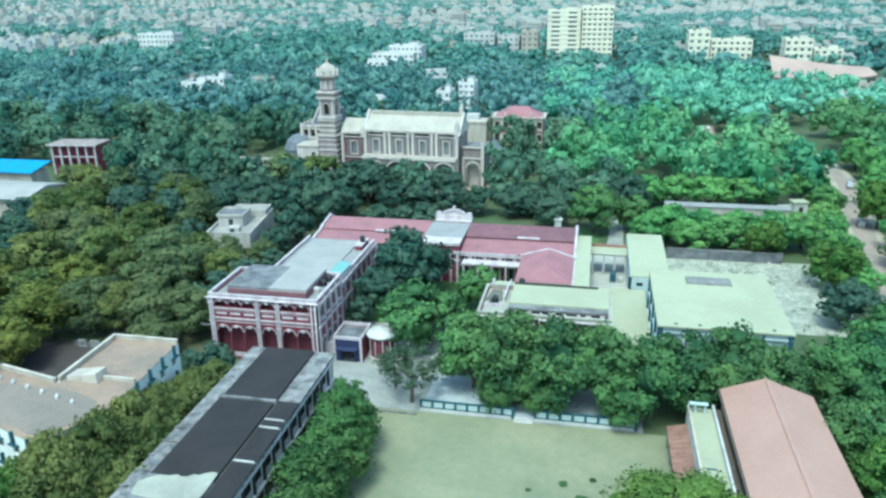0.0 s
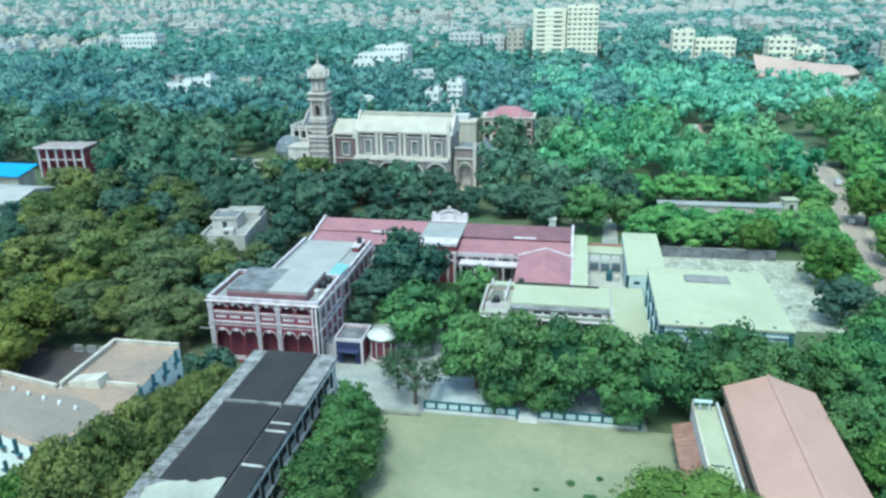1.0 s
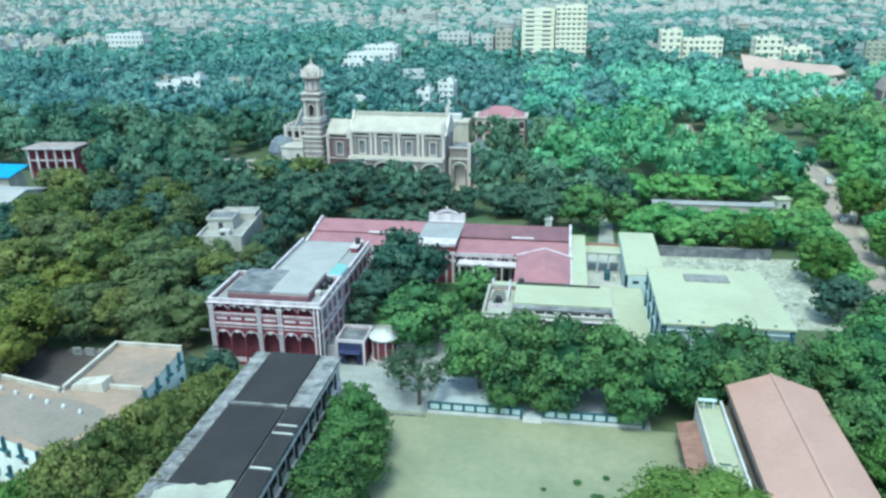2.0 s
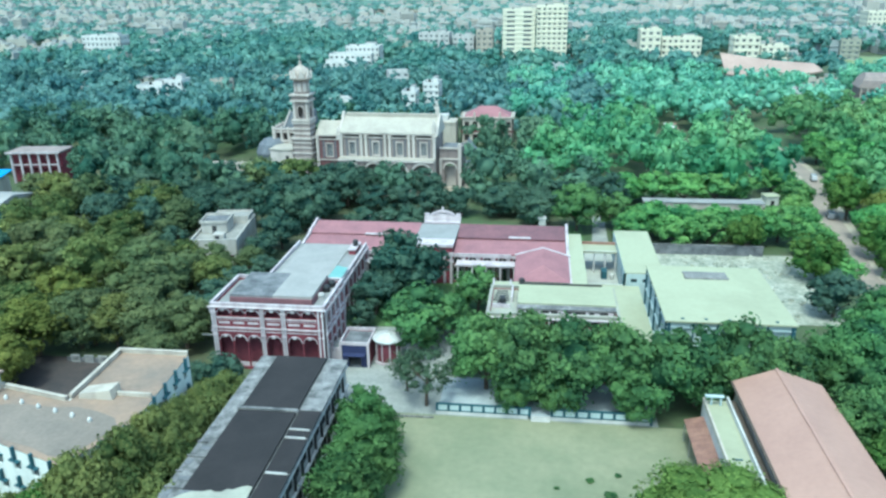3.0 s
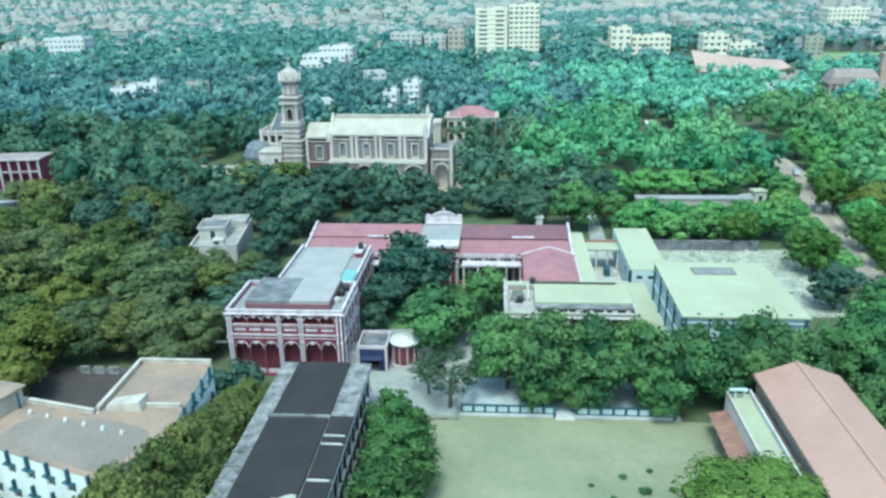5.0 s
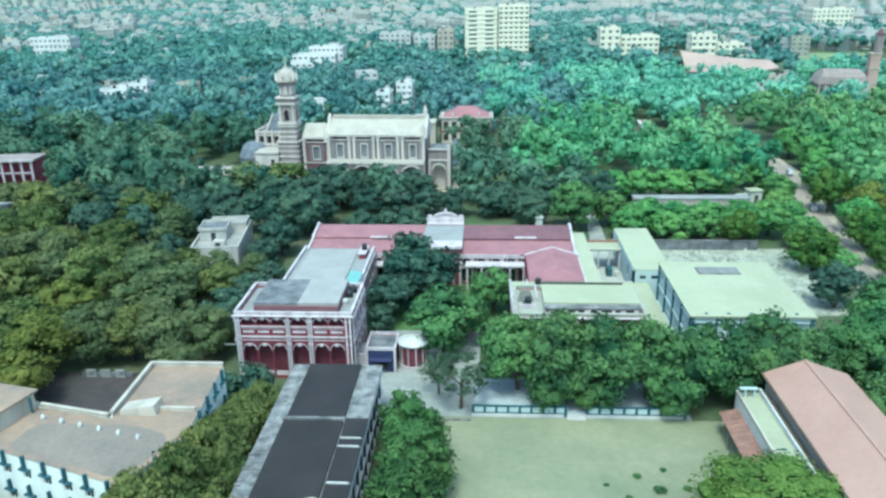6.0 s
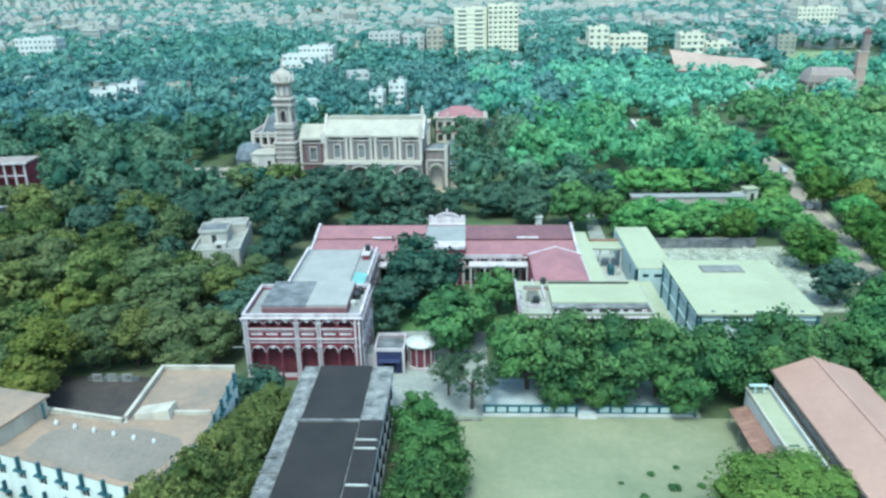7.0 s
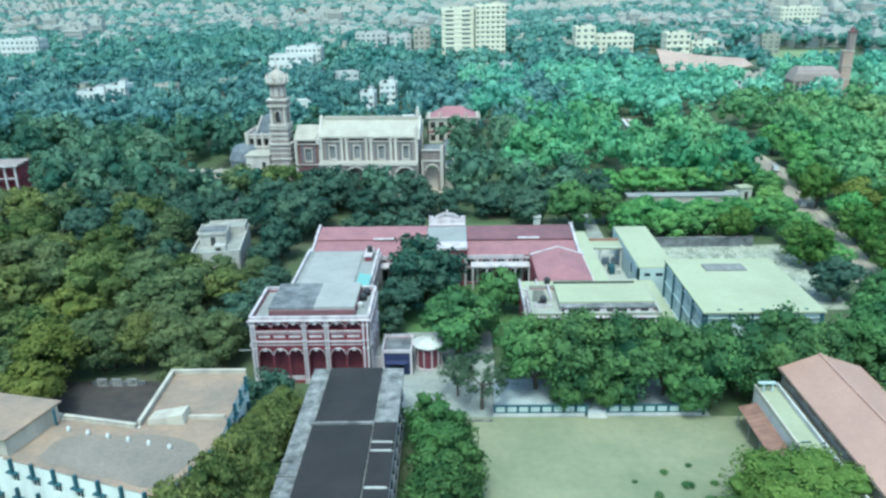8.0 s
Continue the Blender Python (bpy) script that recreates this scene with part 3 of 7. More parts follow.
holed_wall(hall, BRICK, (HW, 0), (HW, HD), 0, 6.6, (), 0.45)
holed_wall(hall, BRICK, (0, HD), (0, 0), 0, 6.6, (), 0.45)
holed_wall(hall, BRICK, (HW, HD), (0, HD), 0, 6.6, (), 0.45)


def sheet_roof(root, x0, x1, y0, z0, y1, z1, material, thick=0.16, ribs=1.7, label=""):
    """A sloping sheet with folded seams, one closed surface."""
    k = max(1, int((x1 - x0) / ribs))
    cols = [(x0, 0.0)]
    for i in range(1, k):
        c = x0 + (x1 - x0) * i / k
        cols += [(c - 0.07, 0.0), (c, 0.05), (c + 0.07, 0.0)]
    cols.append((x1, 0.0))
    vs, fs = [], []
    for x, dz in cols:
        vs += [(x, y0, z0 + dz), (x, y1, z1 + dz), (x, y1, z1 - thick), (x, y0, z0 - thick)]
    for i in range(len(cols) - 1):
        a, b = 4 * i, 4 * i + 4
        fs += [(a, b, b + 1, a + 1), (a + 1, b + 1, b + 2, a + 2), (a + 2, b + 2, b + 3, a + 3), (a + 3, b + 3, b, a)]
    e = 4 * (len(cols) - 1)
    fs += [(0, 1, 2, 3), (e, e + 3, e + 2, e + 1)]
    bm = bmesh.new()
    solid(bm, vs, fs)
    return part("roof", bm, material, root, label)


sheet_roof(hall, 0.5, 26.0, -0.2, 7.0, 8.2, 7.9, REDROOF, ribs=1.7, label="faded red painted lean-to roof")
sheet_roof(hall, 35.2, HW - 0.6, -0.2, 7.0, 7.3, 7.8, REDROOF, ribs=1.7, label="faded red painted lean-to roof")
slab("clerestory", hall, BRICK, 0.6, 26.0, 8.2, 8.5, 6.6, 8.25)
slab("clerestory", hall, BRICK, 35.2, HW - 0.6, 7.4, 7.7, 6.6, 8.25)
sheet_roof(hall, 0.5, 26.0, 7.7, 8.2, 14.5, 9.1, REDROOF, ribs=1.7, label="faded red painted roof slope")
sheet_roof(hall, 35.2, HW - 0.6, 7.0, 8.2, 14.3, 9.1, DULLROOF, ribs=1.7, label="dull red roof slope")
sheet_roof(hall, 0.5, HW - 0.6, 14.52, 9.1, HD + 0.3, 7.0, DULLROOF, ribs=1.7)
slab("roof_strip", hall, TRIM, 35.4, HW - 12.5, -0.5, -0.22, 6.7, 7.05)
slab("roof_strip", hall, TRIM, 0.4, 26.0, -0.5, -0.22, 6.7, 7.05)
for sx in (13.6, 47.0):
    bm = bmesh.new()
    box(bm, sx, sx + 5.0, 7.2, 7.9, 8.24, 8.5, 0.1)
    part("skylight_kerb", bm, TRIM, hall)
for gx, wdt in ((0.0, 0.5), (HW - 0.55, 0.55)):
    bm = bmesh.new()
    prof = [(-0.4, 6.6), (HD + 0.4, 6.6), (HD + 0.4, 7.5), (14.4, 9.75), (9.0, 8.9), (7.6, 8.75), (7.0, 8.3), (-0.4, 7.5)]
    n = len(prof)
    solid(bm, [(gx, y, z) for y, z in prof] + [(gx + wdt, y, z) for y, z in prof],
          [tuple(range(n))[::-1], tuple(range(n, 2 * n))] + [(i, (i + 1) % n, (i + 1) % n + n, i + n) for i in range(n)])
    part("gable_parapet", bm, TRIM, hall)
# verandah along the courtyard side
slab("verandah_roof", hall, TRIM, 36.0, 48.9, -3.3, -0.31, 5.15, 5.5, label="flat white verandah roof")
slab("verandah_roof", hall, TRIM, 15.8, 25.6, -3.3, -0.31, 5.15, 5.5, label="flat white verandah roof")
for cx in (16.0, 19.1, 22.2, 25.1, 36.2, 39.3, 42.4, 45.5, 48.5):
    slab("verandah_column", hall, TRIM, cx, cx + 0.4, -3.2, -2.8, 0, 5.148)
# central pavilion with a curved pediment
slab("pavilion", hall, BRICK, 26.3, 35.0, -0.9, 15.0, 0.0, 8.6)
slab("pavilion_roof", hall, ROOFGREY, 26.1, 35.2, 3.2, 15.2, 8.602, 8.95)
slab("pavilion_band", hall, TRIM, 26.1, 35.2, -1.2, 3.0, 8.602, 9.2)
slab("pavilion_band", hall, TRIM, 26.0, 35.3, -1.3, -0.903, 5.0, 5.5)
slab("pavilion_band", hall, TRIM, 26.0, 35.3, -1.3, -0.903, 6.8, 7.4)
for px in (26.4, 28.6, 30.8, 33.0, 34.5):
    slab("pilaster", hall, TRIM, px, px + 0.5, -1.25, -0.904, 0.0, 6.79)
bm = bmesh.new()
pat, _ = along((26.2, 17.0), (35.1, 17.0))
arch(bm, pat, 1.5, 7.4, 9.2, 11.0, -0.6, 0.0, ring=0.5, n=12)
ubox(bm, pat, 1.6, 7.3, -0.5, -0.15, 9.2, 10.6)
ubox(bm, pat, 0, 8.9, -0.8, 0.2, 8.9, 9.9)
ubox(bm, pat, 0.1, 1.2, -0.7, 0.1, 9.9, 10.6)
ubox(bm, pat, 7.7, 8.8, -0.7, 0.1, 9.9, 10.6)
ubox(bm, pat, 4.2, 4.7, -0.5, 0.0, 11.3, 12.2)
part("pediment", bm, TRIM, hall, "white curved pediment")
slab("pavilion_wall", hall, TRIM, 26.3, 35.0, 15.02, 17.0, 0.0, 8.898)

# ---- school: gabled eastern range ----
rng_e = thing("school_range", pose(-14.4, 123.45, 0), "school range with hipped red roof and white coping", "school building", "blocks of the school")
RW, RD = 11.5, 30.7
holed_wall(rng_e, BRICK, (0, 0.01), (RW, 0.01), 0, 7.6, (), 0.4)
holed_wall(rng_e, TRIM, (RW, 0), (RW, RD), 0, 7.6, [(2 + 4 * i, 3.6 + 4 * i, 1.0, 3.0) for i in range(7)], 0.4)
holed_wall(rng_e, BRICK, (0, RD), (0, 0), 0, 7.6, [(2 + 4 * i, 3.6 + 4 * i, z, z + 2.2) for i in range(7) for z in (0.8, 4.4)], 0.4)
slab("ceiling_slab", rng_e, ROOFWHITE, -3.6, RW - 0.02, 0.2, 13.0, 7.602, 7.9, label="white flat terrace")
slab("terrace_floor", rng_e, ROOFGREY, 0.4, RW - 0.4, 13.02, RD - 0.3, 7.2, 7.59)
bm = bmesh.new()
y0, y1, yb = 13.3, 28.0, 27.8
solid(bm, [(0.1, y0, 7.9), (RW - 0.4, y0, 7.9), (RW - 0.4, yb, 8.0), (RW / 2, yb, 9.7), (0.1, yb, 8.0), (RW / 2, y0 + 5.5, 9.45)],
      [(0, 1, 5), (1, 2, 3, 5), (0, 5, 3, 4), (2, 4, 3), (0, 4, 2, 1)])
part("roof", bm, REDROOF, rng_e, "faded red hipped roof")
bm = bmesh.new()
for a, b in (((-0.2, 27.8, 8.1), (RW / 2, 27.8, 9.85)), ((RW / 2, 27.8, 9.85), (RW + 0.1, 27.8, 8.1))):
    d = Vector((0, 0.5, 0))
    up = Vector((0, 0, 0.35))
    a, b = Vector(a), Vector(b)
    solid(bm, [a, b, b + d, a + d, a - up, b - up, b + d - up, a + d - up], [(0, 1, 2, 3), (7, 6, 5, 4), (0, 4, 5, 1), (1, 5, 6, 2), (2, 6, 7, 3), (3, 7, 4, 0)])
part("gable_coping", bm, TRIM, rng_e)
slab("east_walk", rng_e, ROOFWHITE, RW - 0.38, RW + 3.0, 12.0, 44.5, 7.1, 7.5, label="white flat walkway roof")
for cy in (13, 20, 27, 34, 41):
    slab("column", rng_e, WHITE, RW + 2.3, RW + 2.8, cy, cy + 0.5, 0.0, 7.098)
slab("terrace_edge", rng_e, TRIM, -3.9, -3.6, 0.2, 13.0, 7.4, 8.5)
slab("terrace_edge", rng_e, TRIM, -0.6, -0.3, 0.2, 12.8, 7.902, 8.5)
slab("wall", rng_e, BRICK, -3.6, -0.02, 0.25, 13.0, 0.0, 7.6)
slab("ledge", rng_e, TRIM, -3.55, -0.6, 4.0, 4.5, 7.902, 8.3)
slab("ledge", rng_e, TRIM, -3.55, -0.6, 8.0, 8.4, 7.902, 8.3)

# ---- link corridor, white annexe and white classroom building ----
link_b = thing("covered_walkway", pose(0.2, 162.4, 0), "white covered walkway between the hall and the white annexe", "walkway")
slab("roof", link_b, ROOFWHITE, 0, 7.9, 0, 5.2, 4.9, 5.3)
slab("parapet", link_b, BROWN, 0, 7.9, 4.9, 5.25, 5.302, 5.9)
slab("kerb", link_b, OFFWHITE, 0, 7.9, -0.05, 0.2, 5.302, 5.45)
for cx in (0.3, 2.7, 5.1, 7.5):
    slab("column", link_b, WHITE, cx, cx + 0.4, 0.3, 0.7, 0, 4.898)

annexe = thing("white_annexe", pose(8.2, 147.0, 0), "small white flat-roofed annexe with dark slot windows", "building")
AW, AD, AH = 8.0, 27.6, 6.2
aw_holes = [(1.3, 2.6, 4.3, 5.1), (3.7, 5.3, 4.3, 5.1)]
# front and west walls coloured bluish, shade painted onto white walls
holed_wall(annexe, PALEBLUE, (0, 0), (AW, 0), 0, AH, aw_holes, 0.3)
at, _ = along((0, 0), (AW, 0))
for h in aw_holes:
    window(annexe, at, *h, TEALDARK)
es = [(20.0, 21.5, 2.5, 5.0), (3.0, 4.2, 2.2, 4.2), (9.0, 10.2, 2.2, 4.2)]
holed_wall(annexe, OFFWHITE, (AW, 0), (AW, AD), 0, AH, es, 0.3)
holed_wall(annexe, PALEBLUE, (0, AD), (0, 0), 0, AH, es, 0.3)
for p0, p1 in (((AW, 0), (AW, AD)), ((0, AD), (0, 0))):
    at, _ = along(p0, p1)
    for h in es:
        window(annexe, at, *h, TEALDARK)
holed_wall(annexe, OFFWHITE, (AW, AD), (0, AD), 0, AH, (), 0.3)
slab("roof", annexe, ROOFWHITE, 0.05, AW - 0.05, 0.05, AD - 0.05, AH + 0.002, AH + 0.25, label="white coated flat roof")
slab("downpipe", annexe, TEALDARK, -0.25, -0.003, 0.3, 0.9, 0.5, 6.0)

passage = thing("covered_passage", pose(-2.7, 113.4, 0), "low passage with white coated flat roof between the school blocks", "passage")
slab("roof", passage, ROOFWHITE, 0.02, 13.9, 11.3, 33.4, 3.3, 3.6, label="white coated flat roof")
slab("roof", passage, ROOFWHITE, 6.8, 13.9, 0.4, 11.29, 3.3, 3.604, label="white coated flat roof")
slab("wall", passage, OFFWHITE, 3.5, 10.8, 33.1, 33.38, 0.07, 3.298)
slab("coping", passage, OFFWHITE, 3.5, 10.7, 33.41, 33.65, 3.0, 3.8)
for px, py in ((7.2, 0.6), (13.2, 0.6), (13.2, 8.0), (13.2, 16.0), (13.2, 24.0), (7.2, 8.0), (0.5, 31.0), (0.5, 22.0)):
    slab("column", passage, OFFWHITE, px, px + 0.4, py, py + 0.4, 0.07, 3.298)

white_b = thing("classroom_building", pose(11.5, 114.0, 0), "white flat-roofed classroom building with pale blue walls and dark fins", "school building")
CW, CD, CH = 19.8, 24.4, 11.4
fr_holes = [(1.0 + 3.2 * i, 2.9 + 3.2 * i, z, z + 1.5) for i in range(6) for z in (1.2, 4.6, 8.2)]
sd_holes = [(1.2 + 3.3 * i, 3.0 + 3.3 * i, z, z + 1.5) for i in range(7) for z in (1.2, 4.6, 8.2)]
for p0, p1, hs in (((0, 0), (CW, 0), fr_holes), ((CW, 0), (CW, CD), sd_holes), ((0, CD), (0, 0), sd_holes)):
    holed_wall(white_b, PALEBLUE, p0, p1, 0, CH - 0.3, hs, 0.3)
    at, ln = along(p0, p1)
    for h in hs:
        window(white_b, at, *h, PALEBLUE, 0.15, fill=PALEBLUE)
    for z in (3.4, 6.9, 10.1):
        bm = bmesh.new()
        ubox(bm, at, 0, ln, 0.004, 0.3, z, z + 0.1)
        part("sunshade", bm, PALEBLUE, white_b)
    k = 5 if p0 == (0, 0) else 4
    for i in range(k + 1):
        wd = 0.2 if i in (0, k) else 0.1
        c = 0.25 + (ln - 0.5) * i / k
        bm = bmesh.new()
        ubox(bm, at, c - wd, c + wd, 0.006, 0.36, 0.0, CH - 0.35)
        part("fin", bm, TEALDARK, white_b, "dark teal vertical fin")
holed_wall(white_b, PALEBLUE, (CW, CD), (0, CD), 0, CH - 0.3, (), 0.3)
slab("roof", white_b, ROOFWHITE, -0.45, CW + 0.45, -0.45, CD + 0.45, CH - 0.3, CH, label="bright white coated flat roof")
for i in range(5):
    slab("roof_drain", white_b, TEALDARK, 2.2 + 3.7 * i, 2.7 + 3.7 * i, 0.4, 0.8, CH + 0.002, CH + 0.12)
slab("roof_hatch", white_b, CEMENT, 5.8, 13.6, 18.2, 21.6, CH + 0.002, CH + 0.22, label="grey ribbed roof panel")
for i in range(5):
    slab("panel_rib", white_b, ROOFGREY, 5.9, 13.5, 18.4 + 0.65 * i, 18.6 + 0.65 * i, CH + 0.222, CH + 0.3)

# ---- black-roofed block ----
black_b = thing("long_classroom_block", pose(-52.6, 56.0, 0), "long weathered classroom block with black felt roof", "school building")
BW, BL, BH = 13.2, 45.2, 8.0
bh = [(1.0 + 3.0 * i, 3.0 + 3.0 * i, z, z + 1.9) for i in range(14) for z in (1.0, 4.9)]
for p0, p1, hs in (((BW, 0), (BW, BL), bh), ((0, BL), (0, 0), bh), ((0, 0), (BW, 0), ()), ((BW, BL), (0, BL), ())):
    holed_wall(black_b, WHITE, p0, p1, 0, BH - 0.35, hs, 0.3, "stained white wall")
    at, ln = along(p0, p1)
    for h in hs:
        window(black_b, at, *h, DARK, 0.15)
    if hs:
        for i in range(15):
            bm = bmesh.new()
            ubox(bm, at, 0.32 + 3.0 * i, 0.62 + 3.0 * i, 0.004, 0.32, 0, BH - 0.36)
            part("fin", bm, PLASTICBLACK, black_b, "black sun fin")
        for z in (0.55, 3.6, 7.0):
            bm = bmesh.new()
            ubox(bm, at, 0, ln, 0.006, 0.42, z, z + 0.32)
            part("ledge", bm, WHITE, black_b)
slab("roof", black_b, CEMENT, -0.4, BW + 0.4, -0.4, BL + 0.3, BH - 0.35, BH, label="blotchy grey cement roof edge")
slab("felt_roof", black_b, TAR, 2.3, 10.3, 29.9, BL - 0.2, BH + 0.003, BH + 0.42, label="raised black bitumen felt roof")
slab("felt_roof", black_b, TAR, 2.1, 10.3, 11.6, 29.2, BH + 0.003, BH + 0.42, label="raised black bitumen felt roof")
slab("roof_joint", black_b, CEMENT, 1.9, 10.5, 29.3, 29.8, BH + 0.003, BH + 0.62, label="pale cement ridge across the roof")
for y0, y1 in ((25.7, 30.2), (23.9, 25.3), (16.4, 23.4), (2.0, 15.9)):
    slab("felt_strip", black_b, TAR, 10.5, BW + 0.42, y0, y1, BH + 0.003, BH + 0.16)
for y0 in (25.36, 23.48, 15.98):
    bm = bmesh.new()
    solid(bm, [(10.6, y0 + 0.08, BH + 0.003), (BW + 0.1, y0 + 0.08, BH + 0.003), (BW + 0.1, y0 + 0.26, BH + 0.003), (10.6, y0 + 0.26, BH + 0.003), (10.6, y0 + 0.1, BH + 0.3), (BW + 0.1, y0 + 0.1, BH + 0.26), (BW + 0.1, y0 + 0.24, BH + 0.26), (10.6, y0 + 0.24, BH + 0.3)],
          [(3, 2, 1, 0), (4, 5, 6, 7), (0, 1, 5, 4), (1, 2, 6, 5), (2, 3, 7, 6), (3, 0, 4, 7)])
    part("roof_joint", bm, WHITE, black_b, "white cement upstand between felt strips")
bm = bmesh.new()
prism(bm, [(2.0, 7.6), (4.0, 7.3), (7.0, 7.5), (9.9, 7.2), (10.3, 9.0), (10.2, 12.9), (9.6, 13.1), (8.8, 12.8), (8.1, 12.2), (7.4, 12.3), (6.9, 11.7), (6.1, 11.6), (5.5, 11.9), (4.6, 11.5), (3.4, 11.4), (2.4, 10.8), (1.5, 9.8), (1.7, 8.6)], BH + 0.43, BH + 0.47)
part("screed_patch", bm, ROOFCREAM, black_b, "bare white screed patch with ragged edge")
slab("felt_roof", black_b, MOULD, 2.0, 10.3, 6.9, 11.598, BH + 0.003, BH + 0.42)
# ragged dark patches: stains, with tree shade painted in along this edge
for i, (x0, ln, wd) in enumerate(((0.1, 2.0, 0.5), (-0.4, 1.6, 0.9), (0.3, 1.4, 0.7), (-0.5, 1.2, 1.3), (0.4, 1.5, 0.8), (-0.3, 1.0, 1.1), (0.5, 1.3, 0.9))):
    slab("stained_patch", black_b, MOULD, x0, x0 + ln, 1.4 + 3.1 * i, 1.4 + wd + 3.1 * i, BH + 0.003, BH + 0.06)
for i, (ln, wd) in enumerate(((1.2, 0.25), (2.6, 0.4), (1.0, 0.2), (2.6, 0.3), (0.8, 0.2), (2.5, 0.3), (1.4, 0.25))):
    slab("roof_rib", black_b, CEMENT, -0.5, ln - 0.5, 2.9 + 3.1 * i, 2.9 + wd + 3.1 * i, BH + 0.063, BH + 0.2)

# ---- tan building on the bend ----
tan = thing("corner_building", pose(-72.0, 80.0, 0), "pale blue two-storey corner building with tan roof terrace", "school building")
TP = [(10.5, 14.0), (-0.3, 14.0), (0.0, 0.0), (-10.8, 2.4), (-32.0, 7.2), (-34.0, 0.4), (-14.1, -6.4), (7.8, -13.8), (11.6, -4.0)]
TH = 12.2
for i in range(len(TP)):
    p0, p1 = TP[i], TP[(i + 1) % len(TP)]
    hs, k = [], 0
    ln = (Vector(p1) - Vector(p0)).length
    if i >= 4:
        k = max(1, int(ln / 3.1))
        hs = [(ln * (j + 0.5) / k - 0.6, ln * (j + 0.5) / k + 0.6, z, z + 1.3) for j in range(k) for z in (1.2, 4.9, 8.6)]
    holed_wall(tan, PALEWALL, p0, p1, 0, TH - 0.6, hs, 0.3)
    at, _ = along(p0, p1)
    for h in hs:
        window(tan, at, *h, PALEWALL, 0.15)
        c = (h[0] + h[1]) / 2
        bm = bmesh.new()
        ubox(bm, at, h[0] - 0.25, h[1] + 0.25, 0.004, 0.5, h[3] + 0.08, h[3] + 0.26)
        part("sunshade", bm, TEALDARK, tan, "dark teal window shade")
        bm = bmesh.new()
        ubox(bm, at, c - 0.16, c + 0.16, 0.004, 0.42, h[3] + 0.27, h[3] + (2.1 if h[2] > 8 else 1.6))
        part("fin", bm, TEALDARK, tan, "dark teal vertical fin")
bm = bmesh.new()
prism(bm, [Vector(p) * 0.985 for p in TP], TH - 1.0, TH - 0.62)
part("roof", bm, ROOFTAN, tan, "sandy tan roof terrace with grey stains")
bm = bmesh.new()
prism(bm, [(-9.6, -6.2), (-9.2, -3.0), (-8.0, -1.8), (-4.6, -1.5), (-1.0, -1.9), (2.2, -1.4), (5.6, -2.2), (8.6, -3.4), (9.9, -5.2), (9.3, -7.6), (7.4, -12.2), (5.0, -12.0), (1.6, -10.5), (-2.2, -9.6), (-5.0, -8.0), (-7.6, -7.6)][::-1], TH - 0.617, TH - 0.6)
part("screed_patch", bm, SCREEDGREY, tan, "worn grey screed with an uneven edge")
parapet(tan, CREAM, TP[:5], TH - 0.6, TH, 0.35, 0.12, CREAM, closed=False)
for i in range(4, len(TP)):
    at, ln = along(TP[i], TP[(i + 1) % len(TP)])
    bm = bmesh.new()
    ubox(bm, at, 0.2, ln - 0.2, -0.3, 0.06, TH - 0.598, TH - 0.53)
    part("roof_lip", bm, ROOFTAN, tan)
bm = bmesh.new()
solid(bm, [(1.2, 0.6, TH - 0.62), (6.0, 0.6, TH - 0.62), (6.0, 2.9, TH - 0.62), (1.2, 2.9, TH - 0.62), (1.2, 0.7, TH + 0.1), (5.8, 0.6, TH + 0.9), (6.0, 2.9, TH + 0.9), (1.4, 2.8, TH + 0.1)],
      [(3, 2, 1, 0), (4, 5, 6, 7), (0, 1, 5, 4), (1, 2, 6, 5), (2, 3, 7, 6), (3, 0, 4, 7)])
part("stair_head", bm, CREAM, tan, "sloping cream stair head")
slab("step", tan, CREAM, 6.02, 10.8, 1.8, 2.2, TH - 0.62, TH - 0.05)
bm = bmesh.new()
prism(bm, [(-11.0, 2.0), (-20.5, 4.2), (-23.0, -3.0), (-13.4, -6.0)], TH - 0.62, TH + 1.75)
part("roof_room", bm, CREAM, tan)
bm = bmesh.new()
prism(bm, [(-10.6, 2.5), (-20.8, 4.8), (-23.4, -3.3), (-13.2, -6.5)], TH + 1.752, TH + 2.0)
part("roof_room_slab", bm, ROOFTAN, tan, "tan slab of the roof room")
slab("downpipe", tan, TEALDARK, -10.95, -10.7, 0.6, 0.85, TH - 0.6, TH + 1.75)
for i in range(6):
    bm = bmesh.new()
    lathe(bm, -8.6 + 2.9 * i, -0.6 - 0.8 * i, [(0.26, TH - 0.62), (0.3, TH - 0.3), (0.18, TH + 0.0), (0.05, TH + 0.1)], 8)
    part("roof_vent", bm, WHITE, tan, "small white domed roof vent")

# ---- pink shed with its annexes ----
shed = thing("assembly_shed", pose(19.2, 58.0, 0), "long assembly shed with low-pitched pink sheet roof", "shed")
SW, SL = 12.5, 43.2
holed_wall(shed, CREAM, (0.4, 0), (SW - 0.4, 0), 0, 7.5, (), 0.3)
hs = [(1 + 4 * i, 3.6 + 4 * i, 2.0, 4.2) for i in range(10)] + [(1 + 4 * i, 3.6 + 4 * i, 6.4, 7.1) for i in range(10)]
holed_wall(shed, CREAM, (SW - 0.4, 0), (SW - 0.4, SL - 0.4), 0, 7.5, hs, 0.3)
holed_wall(shed, CREAM, (SW - 0.4, SL - 0.4), (0.4, SL - 0.4), 0, 7.5, (), 0.3)
holed_wall(shed, CREAM, (0.4, SL - 0.4), (0.4, 0), 0, 7.5, hs, 0.3)
